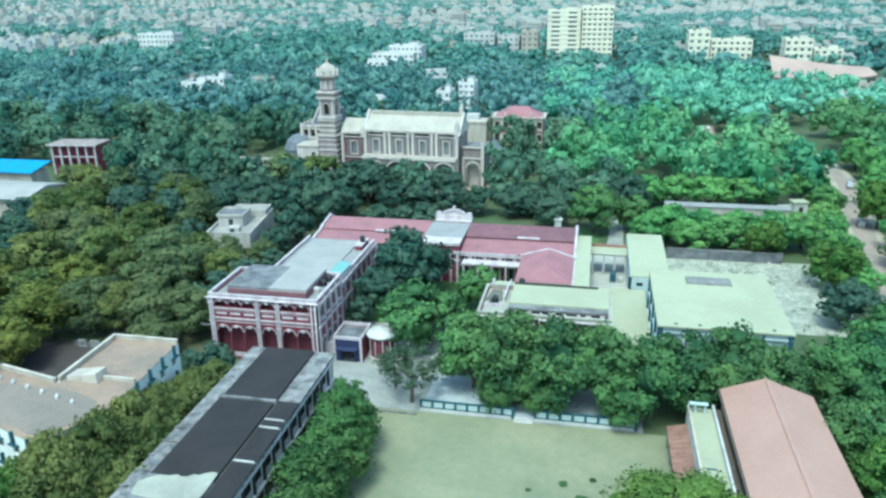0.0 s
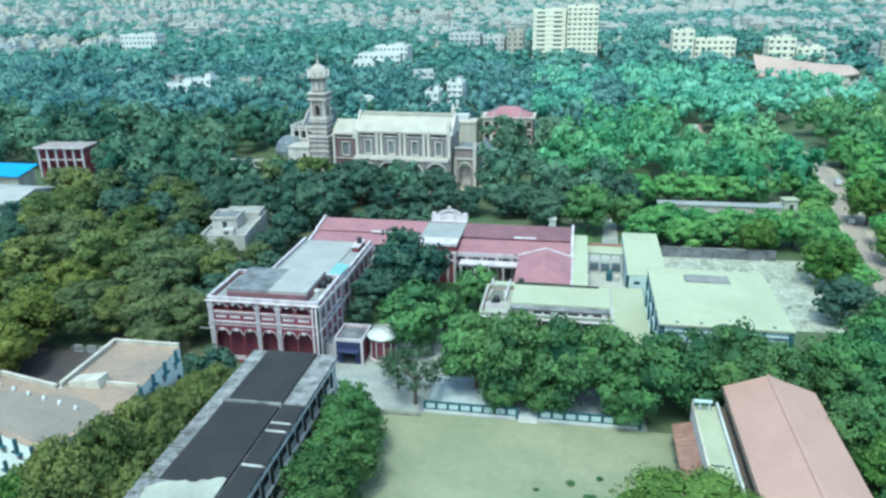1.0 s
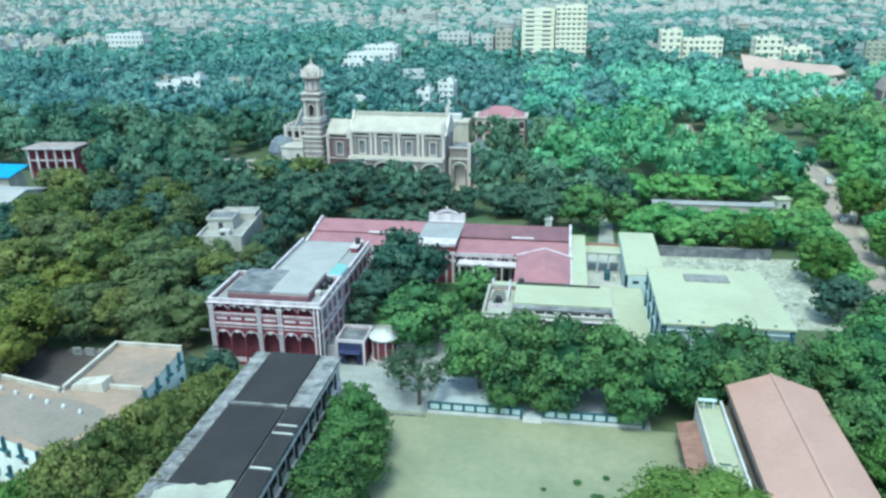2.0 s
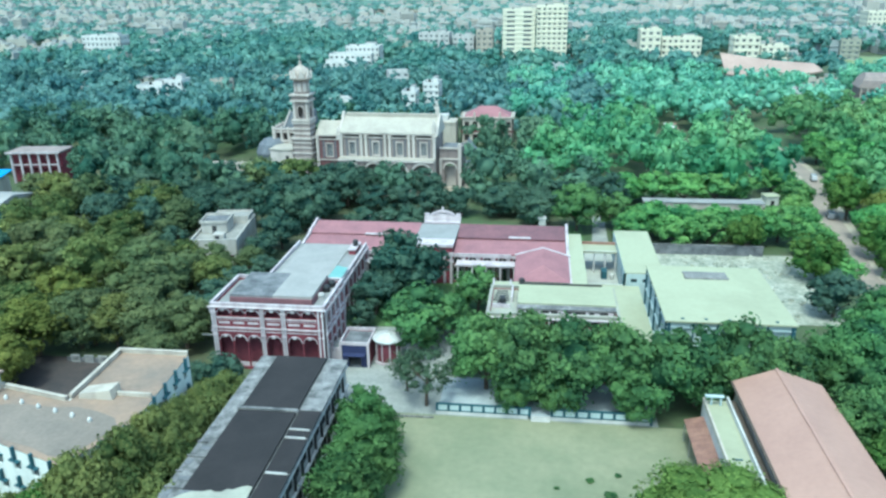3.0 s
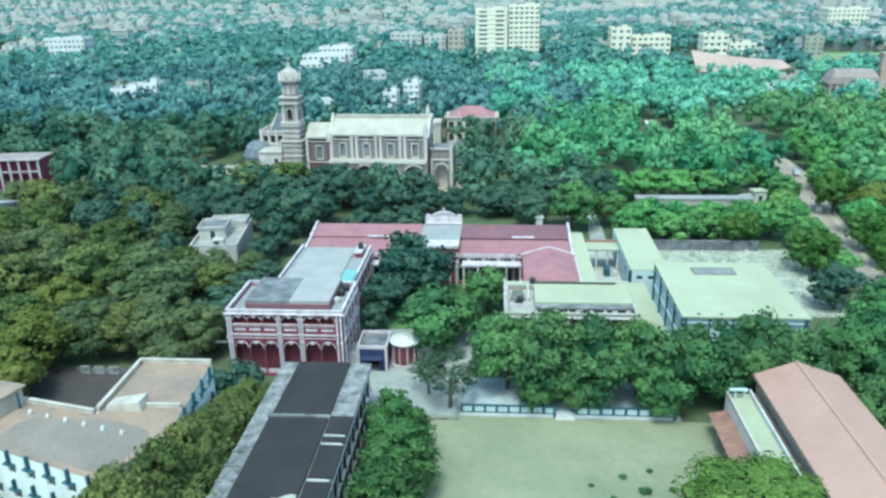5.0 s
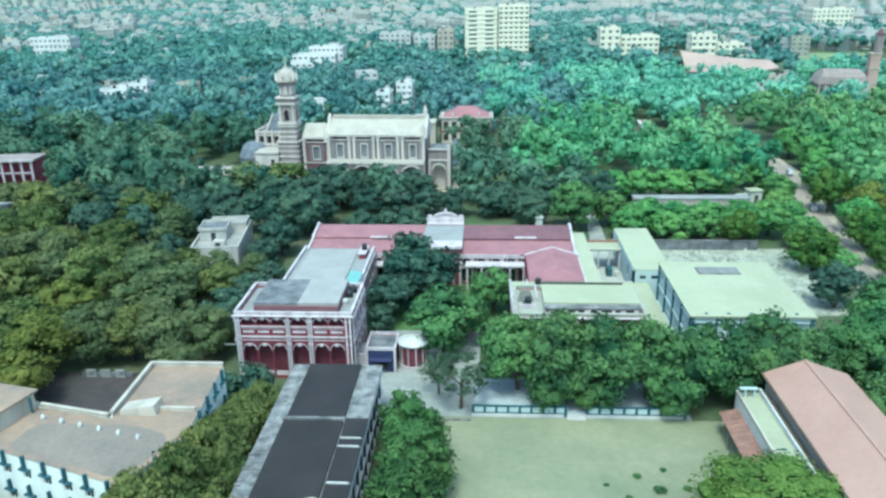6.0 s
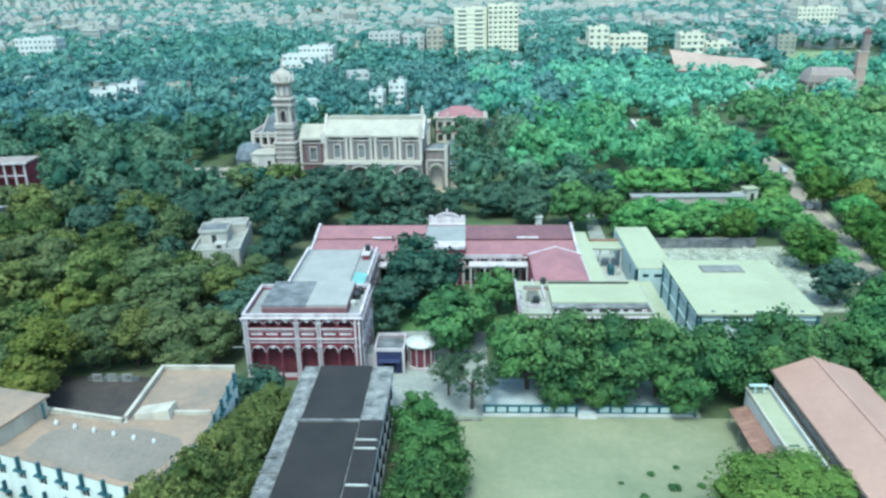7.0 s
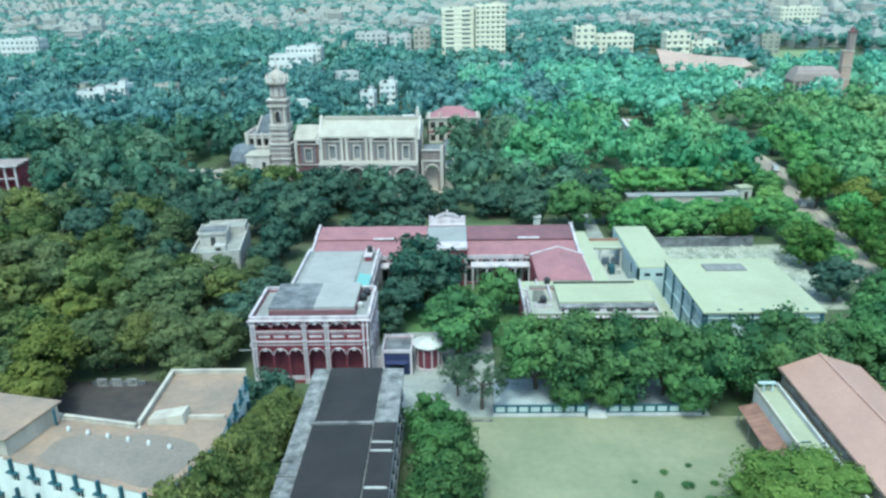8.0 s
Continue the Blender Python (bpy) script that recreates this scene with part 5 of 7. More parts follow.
# ---- plain houses of the town that can be told apart ----
def town_house(x, y, w, d, h, label, wall=WHITE, floors=3, cols=5, top=True, shade=None, roofmat=None, turn=0.0):
    root = thing("town_house", pose(x, y, 0, 0, 0, turn), label, "house", "houses of the town")
    fl = h / floors
    s = w / cols
    hs = [(s * i + s * 0.25, s * i + s * 0.75, fl * k + fl * 0.35, fl * k + fl * 0.8) for i in range(cols) for k in range(floors)]
    holed_wall(root, wall, (0, 0), (w, 0), 0, h, hs, 0.3)
    at, _ = along((0, 0), (w, 0))
    for q in hs:
        window(root, at, *q, wall, 0.2, bars=0, shade=shade, fill=PALEDGLASS)
    cs = max(2, int(d / s))
    s2 = d / cs
    h2 = [(s2 * i + s2 * 0.25, s2 * i + s2 * 0.75, fl * k + fl * 0.35, fl * k + fl * 0.8) for i in range(cs) for k in range(floors)]
    for p0, p1 in (((w, 0), (w, d)), ((0, d), (0, 0))):
        holed_wall(root, wall, p0, p1, 0, h, h2, 0.3)
        at, _ = along(p0, p1)
        for q in h2:
            window(root, at, *q, wall, 0.2, bars=0, fill=PALEDGLASS)
    holed_wall(root, wall, (w, d), (0, d), 0, h, (), 0.3)
    slab("roof", root, roofmat or ROOFGREY, 0.1, w - 0.1, 0.1, d - 0.1, h - 0.4, h - 0.1)
    parapet(root, wall, rect(0, w, 0, d), h, h + 0.9, 0.25)
    for k in range(1, floors):
        slab("floor_band", root, wall, -0.25, w + 0.25, -0.3, -0.004, fl * k - 0.12, fl * k + 0.12)
    if top:
        slab("stair_head", root, wall, w * 0.55, w * 0.85, d * 0.4, d * 0.8, h - 0.098, h + 2.7)
        slab("stair_head_roof", root, ROOFGREY, w * 0.53, w * 0.87, d * 0.38, d * 0.82, h + 2.703, h + 2.9)
        bm = bmesh.new()
        lathe(bm, w * 0.3, d * 0.6, [(0.7, h - 0.1), (0.75, h + 0.2), (0.75, h + 1.2), (0.3, h + 1.5)], 10)
        part("water_tank", bm, PLASTICBLACK, root)
    return root


# small white house west of the school
small = thing("small_white_house", pose(-91.6, 158.4, 0, 0, 0, 8), "small off-white house with stained roof terrace and roof rooms", "house")
hs = [(1.0 + 2.6 * i, 2.3 + 2.6 * i, 1.0, 2.6) for i in range(4)]
holed_wall(small, HOUSEWHITE, (0, 0), (11.0, 0), 0, 6.0, hs, 0.3)
at, _ = along((0, 0), (11.0, 0))
for h in hs:
    window(small, at, *h, BROWN)
es = [(4.0 + 5 * i, 5.4 + 5 * i, 1.2, 2.8) for i in range(3)]
holed_wall(small, HOUSEWHITE, (11.0, 0), (11.0, 20.5), 0, 6.0, es, 0.3)
at, _ = along((11.0, 0), (11.0, 20.5))
for h in es:
    window(small, at, *h, BROWN)
holed_wall(small, HOUSEWHITE, (0, 20.5), (0, 0), 0, 6.0, (), 0.3)
holed_wall(small, HOUSEWHITE, (11.0, 20.5), (0, 20.5), 0, 6.0, (), 0.3)
slab("roof", small, HOUSEROOF, 0.3, 10.7, 0.3, 20.2, 5.4, 5.9, label="stained pale roof terrace")
parapet(small, HOUSEWHITE, rect(0, 11.0, 0, 20.5), 6.0, 6.5, 0.25, 0.1)
slab("roof_room", small, HOUSEWHITE, 1.0, 7.2, 6.6, 13.0, 5.903, 8.6)
slab("roof_room_slab", small, MOULD, 1.3, 6.9, 6.9, 12.7, 8.603, 8.75)
parapet(small, HOUSEWHITE, rect(0.7, 7.5, 6.3, 13.3), 8.6, 9.2, 0.25)
slab("doorway", small, DARK, 3.6, 4.7, 6.53, 6.597, 5.95, 7.9)
slab("stair_block", small, HOUSEWHITE, 5.0, 7.6, 1.6, 4.0, 5.903, 7.3)
slab("doorway", small, DARK, 5.5, 6.6, 1.53, 1.597, 5.95, 7.0)
slab("roof_room", small, HOUSEWHITE, 1.6, 10.6, 14.6, 20.0, 5.903, 7.4)
slab("roof_room_slab", small, HOUSEROOF, 1.9, 10.3, 14.9, 19.7, 7.403, 7.5)
parapet(small, HOUSEWHITE, rect(1.5, 10.7, 14.5, 20.1), 7.4, 7.9, 0.25)

town_house(-74.6, 350, 6.8, 11, 13.5, "narrow white four-storey house among trees", TOWNWHITE, 4, 2)
town_house(-67.0, 366, 8, 12, 15.5, "white stepped upper-storey house among trees", TOWNWHITE, 5, 3)
for x, y, w, d, h in ((-162, 515, 34, 12, 10), (-156, 520, 30, 14, 14.5), (-146, 528, 24, 14, 19)):
    town_house(x, y, w, d, h, "white stepped terrace building with open balconies", TOWNWHITE, max(3, int(h / 3.4)), 8, top=h > 15, shade=TOWNWHITE)
town_house(-217, 370, 14, 12, 13.2, "pale house with flat roof among trees", TOWNWHITE, 3, 5)
town_house(-204, 374, 10, 10, 15.5, "pale house with taller roof block", TOWNWHITE, 4, 3)
town_house(-256, 380, 6, 7, 11.0, "tiny white house half hidden by trees", TOWNWHITE, 3, 2, top=False)
town_house(-412, 640, 36, 16, 19, "pale long building on the far edge of the woods", TOWNWHITE, 4, 9)
town_house(-108, 345, 13, 10, 10.5, "low pale house half hidden behind the church", TOWNWHITE, 3, 4, top=False)
# high-rise flats
town_house(-14.5, 588, 23, 18, 42.5, "tall cream twelve-storey block of flats", CREAMLIGHT, 12, 6, shade=CREAMLIGHT)
town_house(-40.0, 592, 25, 18, 40.0, "plain cream high-rise wing", CREAMLIGHT, 12, 2)
town_house(-112.0, 640, 26, 18, 20, "pale mid-rise block of flats with small windows", WHITE, 5, 6)
town_house(-84.0, 644, 18, 18, 17, "pale mid-rise block of flats with small windows", WHITE, 4, 4)
town_house(-64.0, 640, 14, 16, 22, "cream mid-rise block of flats with small windows", CREAM, 5, 3)
town_house(64, 607, 16, 16, 24, "pale yellow house with tower room", CREAMLIGHT, 5, 3)
town_house(81, 612, 30, 16, 17.5, "pale yellow building with long balconies", CREAMLIGHT, 4, 7, shade=CREAM)
town_house(122, 560, 18, 14, 22, "cream modern flats with open balconies", CREAMLIGHT, 5, 4, shade=CREAM)
town_house(141, 562, 19, 14, 15.5, "cream modern flats with open balconies", CREAMLIGHT, 4, 4, shade=CREAM)
town_house(300, 800, 40, 20, 27, "pale yellow long block beyond the field", CREAMLIGHT, 6, 9)
town_house(172, 640, 22, 14, 9, "white low building beside the field", WHITE, 2, 6)
for k in range(26):
    hx, hy = random.uniform(-0.75, 0.5), random.uniform(345, 650)
    hx *= hy
    if -90 < hx < 15 and hy < 420 or 55 < hx < 215 and hy > 440 or -170 < hx < 15 and hy > 480:
        continue
    town_house(hx, hy, random.uniform(8, 15), random.uniform(8, 12), random.uniform(10, 15), "pale flat-roofed house rising out of the woods", random.choice((WHITE, CREAM, WHITE, ROOFCREAM)), random.choice((3, 4)), 3, top=random.random() > 0.4, turn=random.uniform(-25, 25))
# hall with a sagging red roof
arena = thing("arena_hall", pose(103, 486, 0), "low hall with broad sagging pinkish-red roof", "hall")
slab("wall", arena, CREAM, 3, 50, 2, 24, 0, 4.6)
bm = bmesh.new()
k = 20
vs = []
for i in range(k + 1):
    u = i / k
    x = 58 * u
    z = 15.0 - 8.5 * u + 5.0 * max(0, u - 0.55) ** 1.2
    drop = 7.5 * (1 - u) ** 0.8 + 1.0
    y0 = -1 + 9 * u ** 3
    vs += [(x - 1.5 * (1 - u), y0, z - drop), (x, 26, z + 1.5), (x, 26, z + 1.0), (x - 1.5 * (1 - u), y0, z - drop - 0.7)]
fs = []
for i in range(k):
    a, b = 4 * i, 4 * i + 4
    fs += [(a, b, b + 1, a + 1), (a + 3, a + 2, b + 2, b + 3), (a, a + 3, b + 3, b), (a + 1, b + 1, b + 2, a + 2)]
fs += [(0, 1, 2, 3), (4 * k, 4 * k + 3, 4 * k + 2, 4 * k + 1)]
solid(bm, vs, fs)
part("roof", bm, PALEPINK, arena, "pale pinkish-red sheet roof")
for i in range(7):
    slab("pillar", arena, CREAM, 6 + 7 * i, 6.8 + 7 * i, 0.8, 1.6, 0, 4.8)
ruin = thing("brick_chapel", pose(150, 408, 0, 0, 0, -8), "reddish brick chapel with rounded roof and slender tower", "chapel")
rh = [(1.6 + 3.2 * i, 3.2 + 3.2 * i, 2.0, 6.4) for i in range(7)]
holed_wall(ruin, STONE, (0, 0), (24, 0), 0, 9.0, rh, 0.5)
at, _ = along((0, 0), (24, 0))
for q in rh:
    window(ruin, at, *q, CREAM, 0.3)
for i in range(8):
    bm = bmesh.new()
    ubox(bm, at, 0.5 + 3.2 * i, 1.1 + 3.2 * i, 0.004, 0.6, 0, 8.2)
    part("buttress", bm, CREAM, ruin)
bm = bmesh.new()
ubox(bm, at, 0, 24, 0.005, 0.5, 8.3, 8.8)
part("cornice", bm, CREAM, ruin)
for p0, p1 in (((24, 0), (24, 14)), ((24, 14), (0, 14)), ((0, 14), (0, 0))):
    holed_wall(ruin, STONE, p0, p1, 0, 9.0, (), 0.5)
bm = bmesh.new()
rows = []
for i in range(9):
    t = math.pi * i / 8
    inset = 3.6 * math.sin(t) ** 0.8
    rows.append([bm.verts.new((u, 7 - 7.8 * math.cos(t), 8.8 + 7.0 * math.sin(t) ** 0.7)) for u in (-0.6 + inset, 24.6 - inset)])
for p, q in zip(rows, rows[1:]):
    bm.faces.new((p[0], p[1], q[1], q[0]))
for k in (0, 1):
    bm.faces.new([p[k] for p in rows])
bm.faces.new((rows[0][0], rows[0][1], rows[-1][1], rows[-1][0]))
part("roof", bm, CHAPELROOF, ruin, "weathered brown rounded roof")
slab("tower", ruin, PALEPINK, 24.7, 29.6, 4, 9.0, 0, 24.0)
for z in (9.0, 16.0, 23.6):
    slab("string_course", ruin, CREAM, 24.4, 29.9, 3.7, 9.3, z, z + 0.5)
slab("tower_stage", ruin, STONE, 26.4, 29.7, 4.4, 8.0, 24.11, 33.0, label="slender dark upper stage")
slab("tower_cap", ruin, DARKSTONE, 26.1, 30.0, 4.1, 8.3, 33.003, 33.7)
bm = bmesh.new()
lathe(bm, 28.05, 6.2, [(1.7, 33.703), (1.3, 34.8), (0.3, 36.2)], 8, math.pi / 8)
part("tower_dome", bm, DARKSTONE, ruin)

# ---- buildings on the western edge ----
redb = thing("brick_pavilion", pose(-187.5, 228, 0, 0, 0, 6), "low red brick building with white columns and flat roof", "building")
slab("wall", redb, BRICK, 0, 17.0, 2.2, 9, 0, 10.2)
slab("roof", redb, CHAPELROOF, -0.6, 17.6, -0.6, 9.6, 10.203, 10.8, label="dull pinkish flat roof")
slab("roof_edge", redb, TRIM, -0.7, 17.7, -0.75, -0.603, 10.3, 10.9)
for i in range(6):
    slab("column", redb, TRIM, 0.3 + 3.15 * i, 0.9 + 3.15 * i, 0, 0.6, 0, 10.2)
    if i < 5:
        slab("balcony_rail", redb, TRIM, 0.92 + 3.15 * i, 3.43 + 3.15 * i, 0.15, 0.4, 6.2, 6.6)
slab("balcony_floor", redb, DARKRED, 0, 17.0, 0.62, 2.19, 5.2, 5.5)
low_w = thing("blue_roof_shed", pose(-199.5, 203, 0), "shed with bright blue sheet roof", "shed")
slab("wall", low_w, CREAM, 0.5, 23.5, 0.5, 8.5, 0, 7.0)
bm = bmesh.new()
solid(bm, [(-0.5, -0.5, 7.0), (24.5, -0.5, 7.0), (24.5, 9.5, 8.8), (-0.5, 9.5, 8.8), (-0.5, -0.5, 7.2), (24.5, -0.5, 7.2), (24.5, 9.5, 9.0), (-0.5, 9.5, 9.0)],
      [(3, 2, 1, 0), (4, 5, 6, 7), (0, 1, 5, 4), (1, 2, 6, 5), (2, 3, 7, 6), (3, 0, 4, 7)])
part("roof", bm, BLUESHEET, low_w, "bright blue sheet roof")
grey_w = thing("grey_roof_shed", pose(-189, 175.5, 0), "shed with pale grey sheet roof", "shed")
slab("wall", grey_w, CREAM, 0.5, 33, 0.5, 17.5, 0, 7.0)
bm = bmesh.new()
solid(bm, [(-0.5, -0.5, 7.0), (34, -0.5, 7.0), (34, 18.5, 7.0), (-0.5, 18.5, 7.0), (-0.5, 9, 9.0), (34, 9, 9.0)], [(0, 1, 5, 4), (4, 5, 2, 3), (0, 4, 3), (1, 2, 5), (3, 2, 1, 0)])
part("roof", bm, ROOFPALE, grey_w, "pale grey sheet roof")

# ---- yard: platform wall, gate house, gazebo ----
plat = thing("platform", pose(-25, 100, 0), "raised grey cement platform under the trees", "platform")
slab("platform_floor", plat, PLATFORM, 0.3, 33, 0.35, 10.5, 0.062, 0.6)


def low_fence(x0, x1, n):
    root = thing("fence_wall", pose(x0, 100.0, 0), "low white and blue panelled wall with top rail", "fence", "platform walls")
    w = x1 - x0
    slab("plinth", root, WHITE, 0, w, 0, 0.3, 0.052, 0.6)
    slab("top_rail", root, TEALDARK, 0, w, 0.02, 0.28, 1.75, 2.0)
    slab("bottom_rail", root, TEALDARK, 0, w, 0.03, 0.27, 0.603, 0.8)
    s = w / n
    for i in range(n):
        slab("panel", root, PALEBLUE, s * i + 0.4, s * (i + 1) - 0.1, 0.08, 0.22, 0.805, 1.745)
        slab("post", root, TEALDARK, s * i, s * i + 0.35, 0.01, 0.29, 0.805, 1.745)
    slab("post", root, TEALDARK, w - 0.25, w + 0.2, 0.0, 0.3, 0.052, 2.05)
    return root


low_fence(-25.0, -10.4, 8)
low_fence(-7.2, 7.9, 8)
steps = thing("platform_steps", pose(-10.2, 99.3, 0), "two white cement steps up to the platform", "steps")
slab("step", steps, WHITE, 0, 2.9, 0, 0.98, 0.052, 0.25)
slab("step", steps, WHITE, 0, 2.9, 0.4, 0.98, 0.253, 0.48)
kerb = thing("yard_kerb", pose(-36, 98.6, 0), "low cement kerb beside the playground", "kerb")
slab("kerb_stone", kerb, CEMENT, 0, 10.8, 0, 0.25, 0.052, 0.3)

gate = thing("gate_lodge", pose(-43.6, 113.5, 0), "small dark blue and red lodge with white parapet", "lodge")
holed_wall(gate, BLUE, (0, 0), (5.0, 0), 0, 4.3, [(1.4, 3.6, 0.1, 2.6)], 0.25)
slab("wall", gate, BRICK, 4.75, 5.0, 0.01, 6.0, 0, 4.3)
slab("wall", gate, BRICK, 0.0, 0.25, 0.01, 6.0, 0, 4.3)
slab("wall", gate, BRICK, 0.26, 4.74, 5.75, 6.0, 0, 4.3)
slab("roof", gate, MOULD, 0.26, 4.74, 0.3, 5.7, 4.0, 4.28)
parapet(gate, TRIM, rect(-0.1, 5.1, -0.1, 6.1), 4.302, 4.9, 0.25)
slab("post", gate, TRIM, -0.15, 0.25, -0.25, -0.003, 0, 4.3)
slab("post", gate, TRIM, 4.75, 5.15, -0.25, -0.003, 0, 4.3)
slab("awning", gate, BLUE, 0.6, 4.4, -1.3, -0.004, 2.7, 2.85)
slab("link_wall", gate, TRIM, -3.2, -0.16, 0.5, 0.8, 0, 3.3)
slab("link_roof", gate, ROOFGREY, -3.2, -0.16, 0.81, 4.5, 3.0, 3.3)
gaz = thing("gazebo", pose(-35.8, 117.0, 0), "round red kiosk with white ribs and white conical roof", "kiosk")
bm = bmesh.new()
lathe(bm, 0, 0, [(2.2, 0), (2.2, 4.2)], 16)
part("drum", bm, DARKRED, gaz, "dark red painted drum wall")
for i in range(10):
    t = 2 * math.pi * i / 10
    bm = bmesh.new()
    tube(bm, (2.25 * math.cos(t), 2.25 * math.sin(t), 0), (2.25 * math.cos(t), 2.25 * math.sin(t), 4.2), 0.13, 0.13)
    part("rib", bm, TRIM, gaz)
bm = bmesh.new()
lathe(bm, 0, 0, [(2.7, 4.2), (2.8, 4.5), (1.6, 5.0), (0.3, 5.35), (0.1, 5.7)], 16)
part("roof", bm, WHITE, gaz, "white shallow conical roof")
bm = bmesh.new()
lathe(bm, 0, 0, [(2.6, 0.0), (2.6, 0.4)], 16)
part("base_ring", bm, TRIM, gaz)

# roof clutter
def tank(x, y, z, r, h, material, label):
    bm = bmesh.new()
    lathe(bm, x, y, [(r, z), (r, z + h * 0.75), (r * 0.8, z + h * 0.9), (r * 0.35, z + h)], 12)
    return tagged(link("water_tank", bm, material), label, "tank")


tank(-47.2, 119.6, 11.36, 0.7, 1.6, PLASTICBLACK, "black plastic water tank on the roof terrace")
tank(-46.8, 121.8, 11.36, 0.7, 1.6, PLASTICBLACK, "black plastic water tank on the roof terrace")
tank(-47.4, 116.6, 11.36, 0.6, 1.3, WHITE, "white plastic water tank on the roof terrace")
tank(-49.3, 150.2, 9.5, 0.6, 1.4, PLASTICBLACK, "black plastic water tank on the stair roof")
tank(-12.7, 135.4, 7.91, 0.6, 1.3, PLASTICBLACK, "black plastic water tank on the white terrace")
tank(-15.6, 117.6, 11.51, 0.6, 1.4, PLASTICBLACK, "black plastic water tank beside the cream roof")


def cooler(x, y, z):
    root = thing("air_cooler", pose(x, y, z), "white boxy air-conditioner unit on the roof edge", "air conditioner", "roof units")
    slab("case", root, WHITE, 0, 1.5, 0, 0.6, 0.1, 0.85)
    slab("grille", root, METAL, 0.2, 0.8, -0.02, -0.003, 0.2, 0.75)
    slab("foot", root, METAL, 0.1, 0.2, 0, 0.6, 0, 0.098)
    slab("foot", root, METAL, 1.3, 1.4, 0, 0.6, 0, 0.098)
    return root


unit = cooler(-61.0, 111.55, 11.36)
for p in ((-58.4, 111.55, 11.36), (-51.6, 111.55, 11.36)):
    copy_thing(unit, pose(*p))


def van(x, y, turn):
    root = thing("parked_van", pose(x, y, 0.09, 0, 0, turn), "white van standing on the road", "van", "road vehicles")
    bm = bmesh.new()
    prof = [(-2.1, 0.4), (2.1, 0.4), (2.2, 1.0), (1.6, 1.15), (1.1, 1.9), (-2.0, 1.95), (-2.15, 1.0)]
    n = len(prof)
    solid(bm, [(u, -0.8, z) for u, z in prof] + [(u, 0.8, z) for u, z in prof], [tuple(range(n)), tuple(range(n, 2 * n))[::-1]] + [(i, (i + 1) % n, (i + 1) % n + n, i + n) for i in range(n)])
    part("body", bm, VANGREY, root)
    slab("side_window", root, GLASS, -1.8, 1.0, -0.83, -0.803, 1.2, 1.7)
    slab("side_window", root, GLASS, -1.8, 1.0, 0.803, 0.83, 1.2, 1.7)
    for u in (-1.3, 1.3):
        for v in (-0.78, 0.78):
            bm = bmesh.new()
            tube(bm, (u, v - 0.1, 0.33), (u, v + 0.1, 0.33), 0.33, 0.33, 12)
            part("wheel", bm, PLASTICBLACK, root)
    return root


v0 = van(70.6, 210.0, 78)
copy_thing(v0, pose(79.2, 251.0, 0.09, 0, 0, -100))
low = thing("yard_wall", pose(-92.6, 110.2, 0), "low white panelled wall at the back of the dark yard", "wall")
for i in range(3):
    bm = bmesh.new()
    at, _ = along((2.6 * i, 0), (2.6 * i + 1.7, 0))
    for q in ((0, 0.22, -0.25, 0, 0.05, 1.5), (1.48, 1.7, -0.25, 0, 0.05, 1.5), (0.22, 1.48, -0.25, 0, 1.2, 1.5), (0.22, 1.48, -0.25, 0, 0.05, 0.4)):
        ubox(bm, at, *q)
    rim_part = part("panel_frame", bm, ROOFGREY, low)
    slab("panel", rim_part, CEMENT, 2.6 * i + 0.22, 2.6 * i + 1.48, 0.06, 0.2, 0.4, 1.2)
slab("plinth", low, MOULD, -1.0, 8.2, 0.26, 0.5, 0.05, 0.9)

# low white wall and sign panels behind the hall
signs = thing("panel_fence", pose(-58, 197, 0), "row of white panels on a dark fence behind the school", "fence")
for i in range(9):
    slab("panel", signs, WHITE, 2.9 * i + 0.3 * (i % 2), 2.9 * i + 1.6 + 0.2 * (i % 3), 0, 0.15, 1.1, 1.9)
    slab("post", signs, DARK, 2.9 * i - 0.4, 2.9 * i - 0.3, 0.02, 0.12, 0, 2.3)
slab("rail", signs, DARK, -0.5, 26, 0.16, 0.22, 1.0, 1.1)
post = thing("gate_pillar", pose(-9.6, 191.5, 0), "white stone gate pillar with sloping cap", "pillar")
slab("shaft", post, WHITE, 0, 1.8, 0, 1.8, 0.06, 3.6)
bm = bmesh.new()
box(bm, -0.3, 2.1, -0.3, 2.1, 3.602, 4.3, 0.6)
part("cap", bm, WHITE, post)
bw = thing("boundary_wall", pose(18, 176.8, 0), "long low dark boundary wall", "wall")
slab("wall", bw, MOULD, 0, 26, 0, 0.4, 0, 2.4)
slab("coping", bw, CEMENT, -0.1, 26.1, -0.1, 0.5, 2.403, 2.6)
bw2 = thing("long_low_shed", pose(20, 211.5, 0), "long low shed with pale flat roof among trees", "shed")
slab("wall", bw2, CREAM, 0.3, 33, 0.3, 3.7, 0, 3.0)
slab("roof", bw2, ROOFGREY, 0, 33.4, 0, 4, 3.002, 3.3)

gate_h = thing("roadside_gatehouse", pose(55.4, 218.0, 0, 0, 0, 12), "small white gatehouse beside the road", "gatehouse")
slab("wall", gate_h, OFFWHITE, 0.2, 4.0, 0.2, 3.4, 0, 3.4)
slab("roof", gate_h, ROOFWHITE, -0.1, 4.3, -0.1, 3.7, 3.403, 3.65)
slab("doorway", gate_h, DARK, 1.6, 2.7, 0.13, 0.197, 0, 2.2)
slab("flank_wall", gate_h, OFFWHITE, -4.0, -0.003, 1.5, 1.8, 0, 2.6)
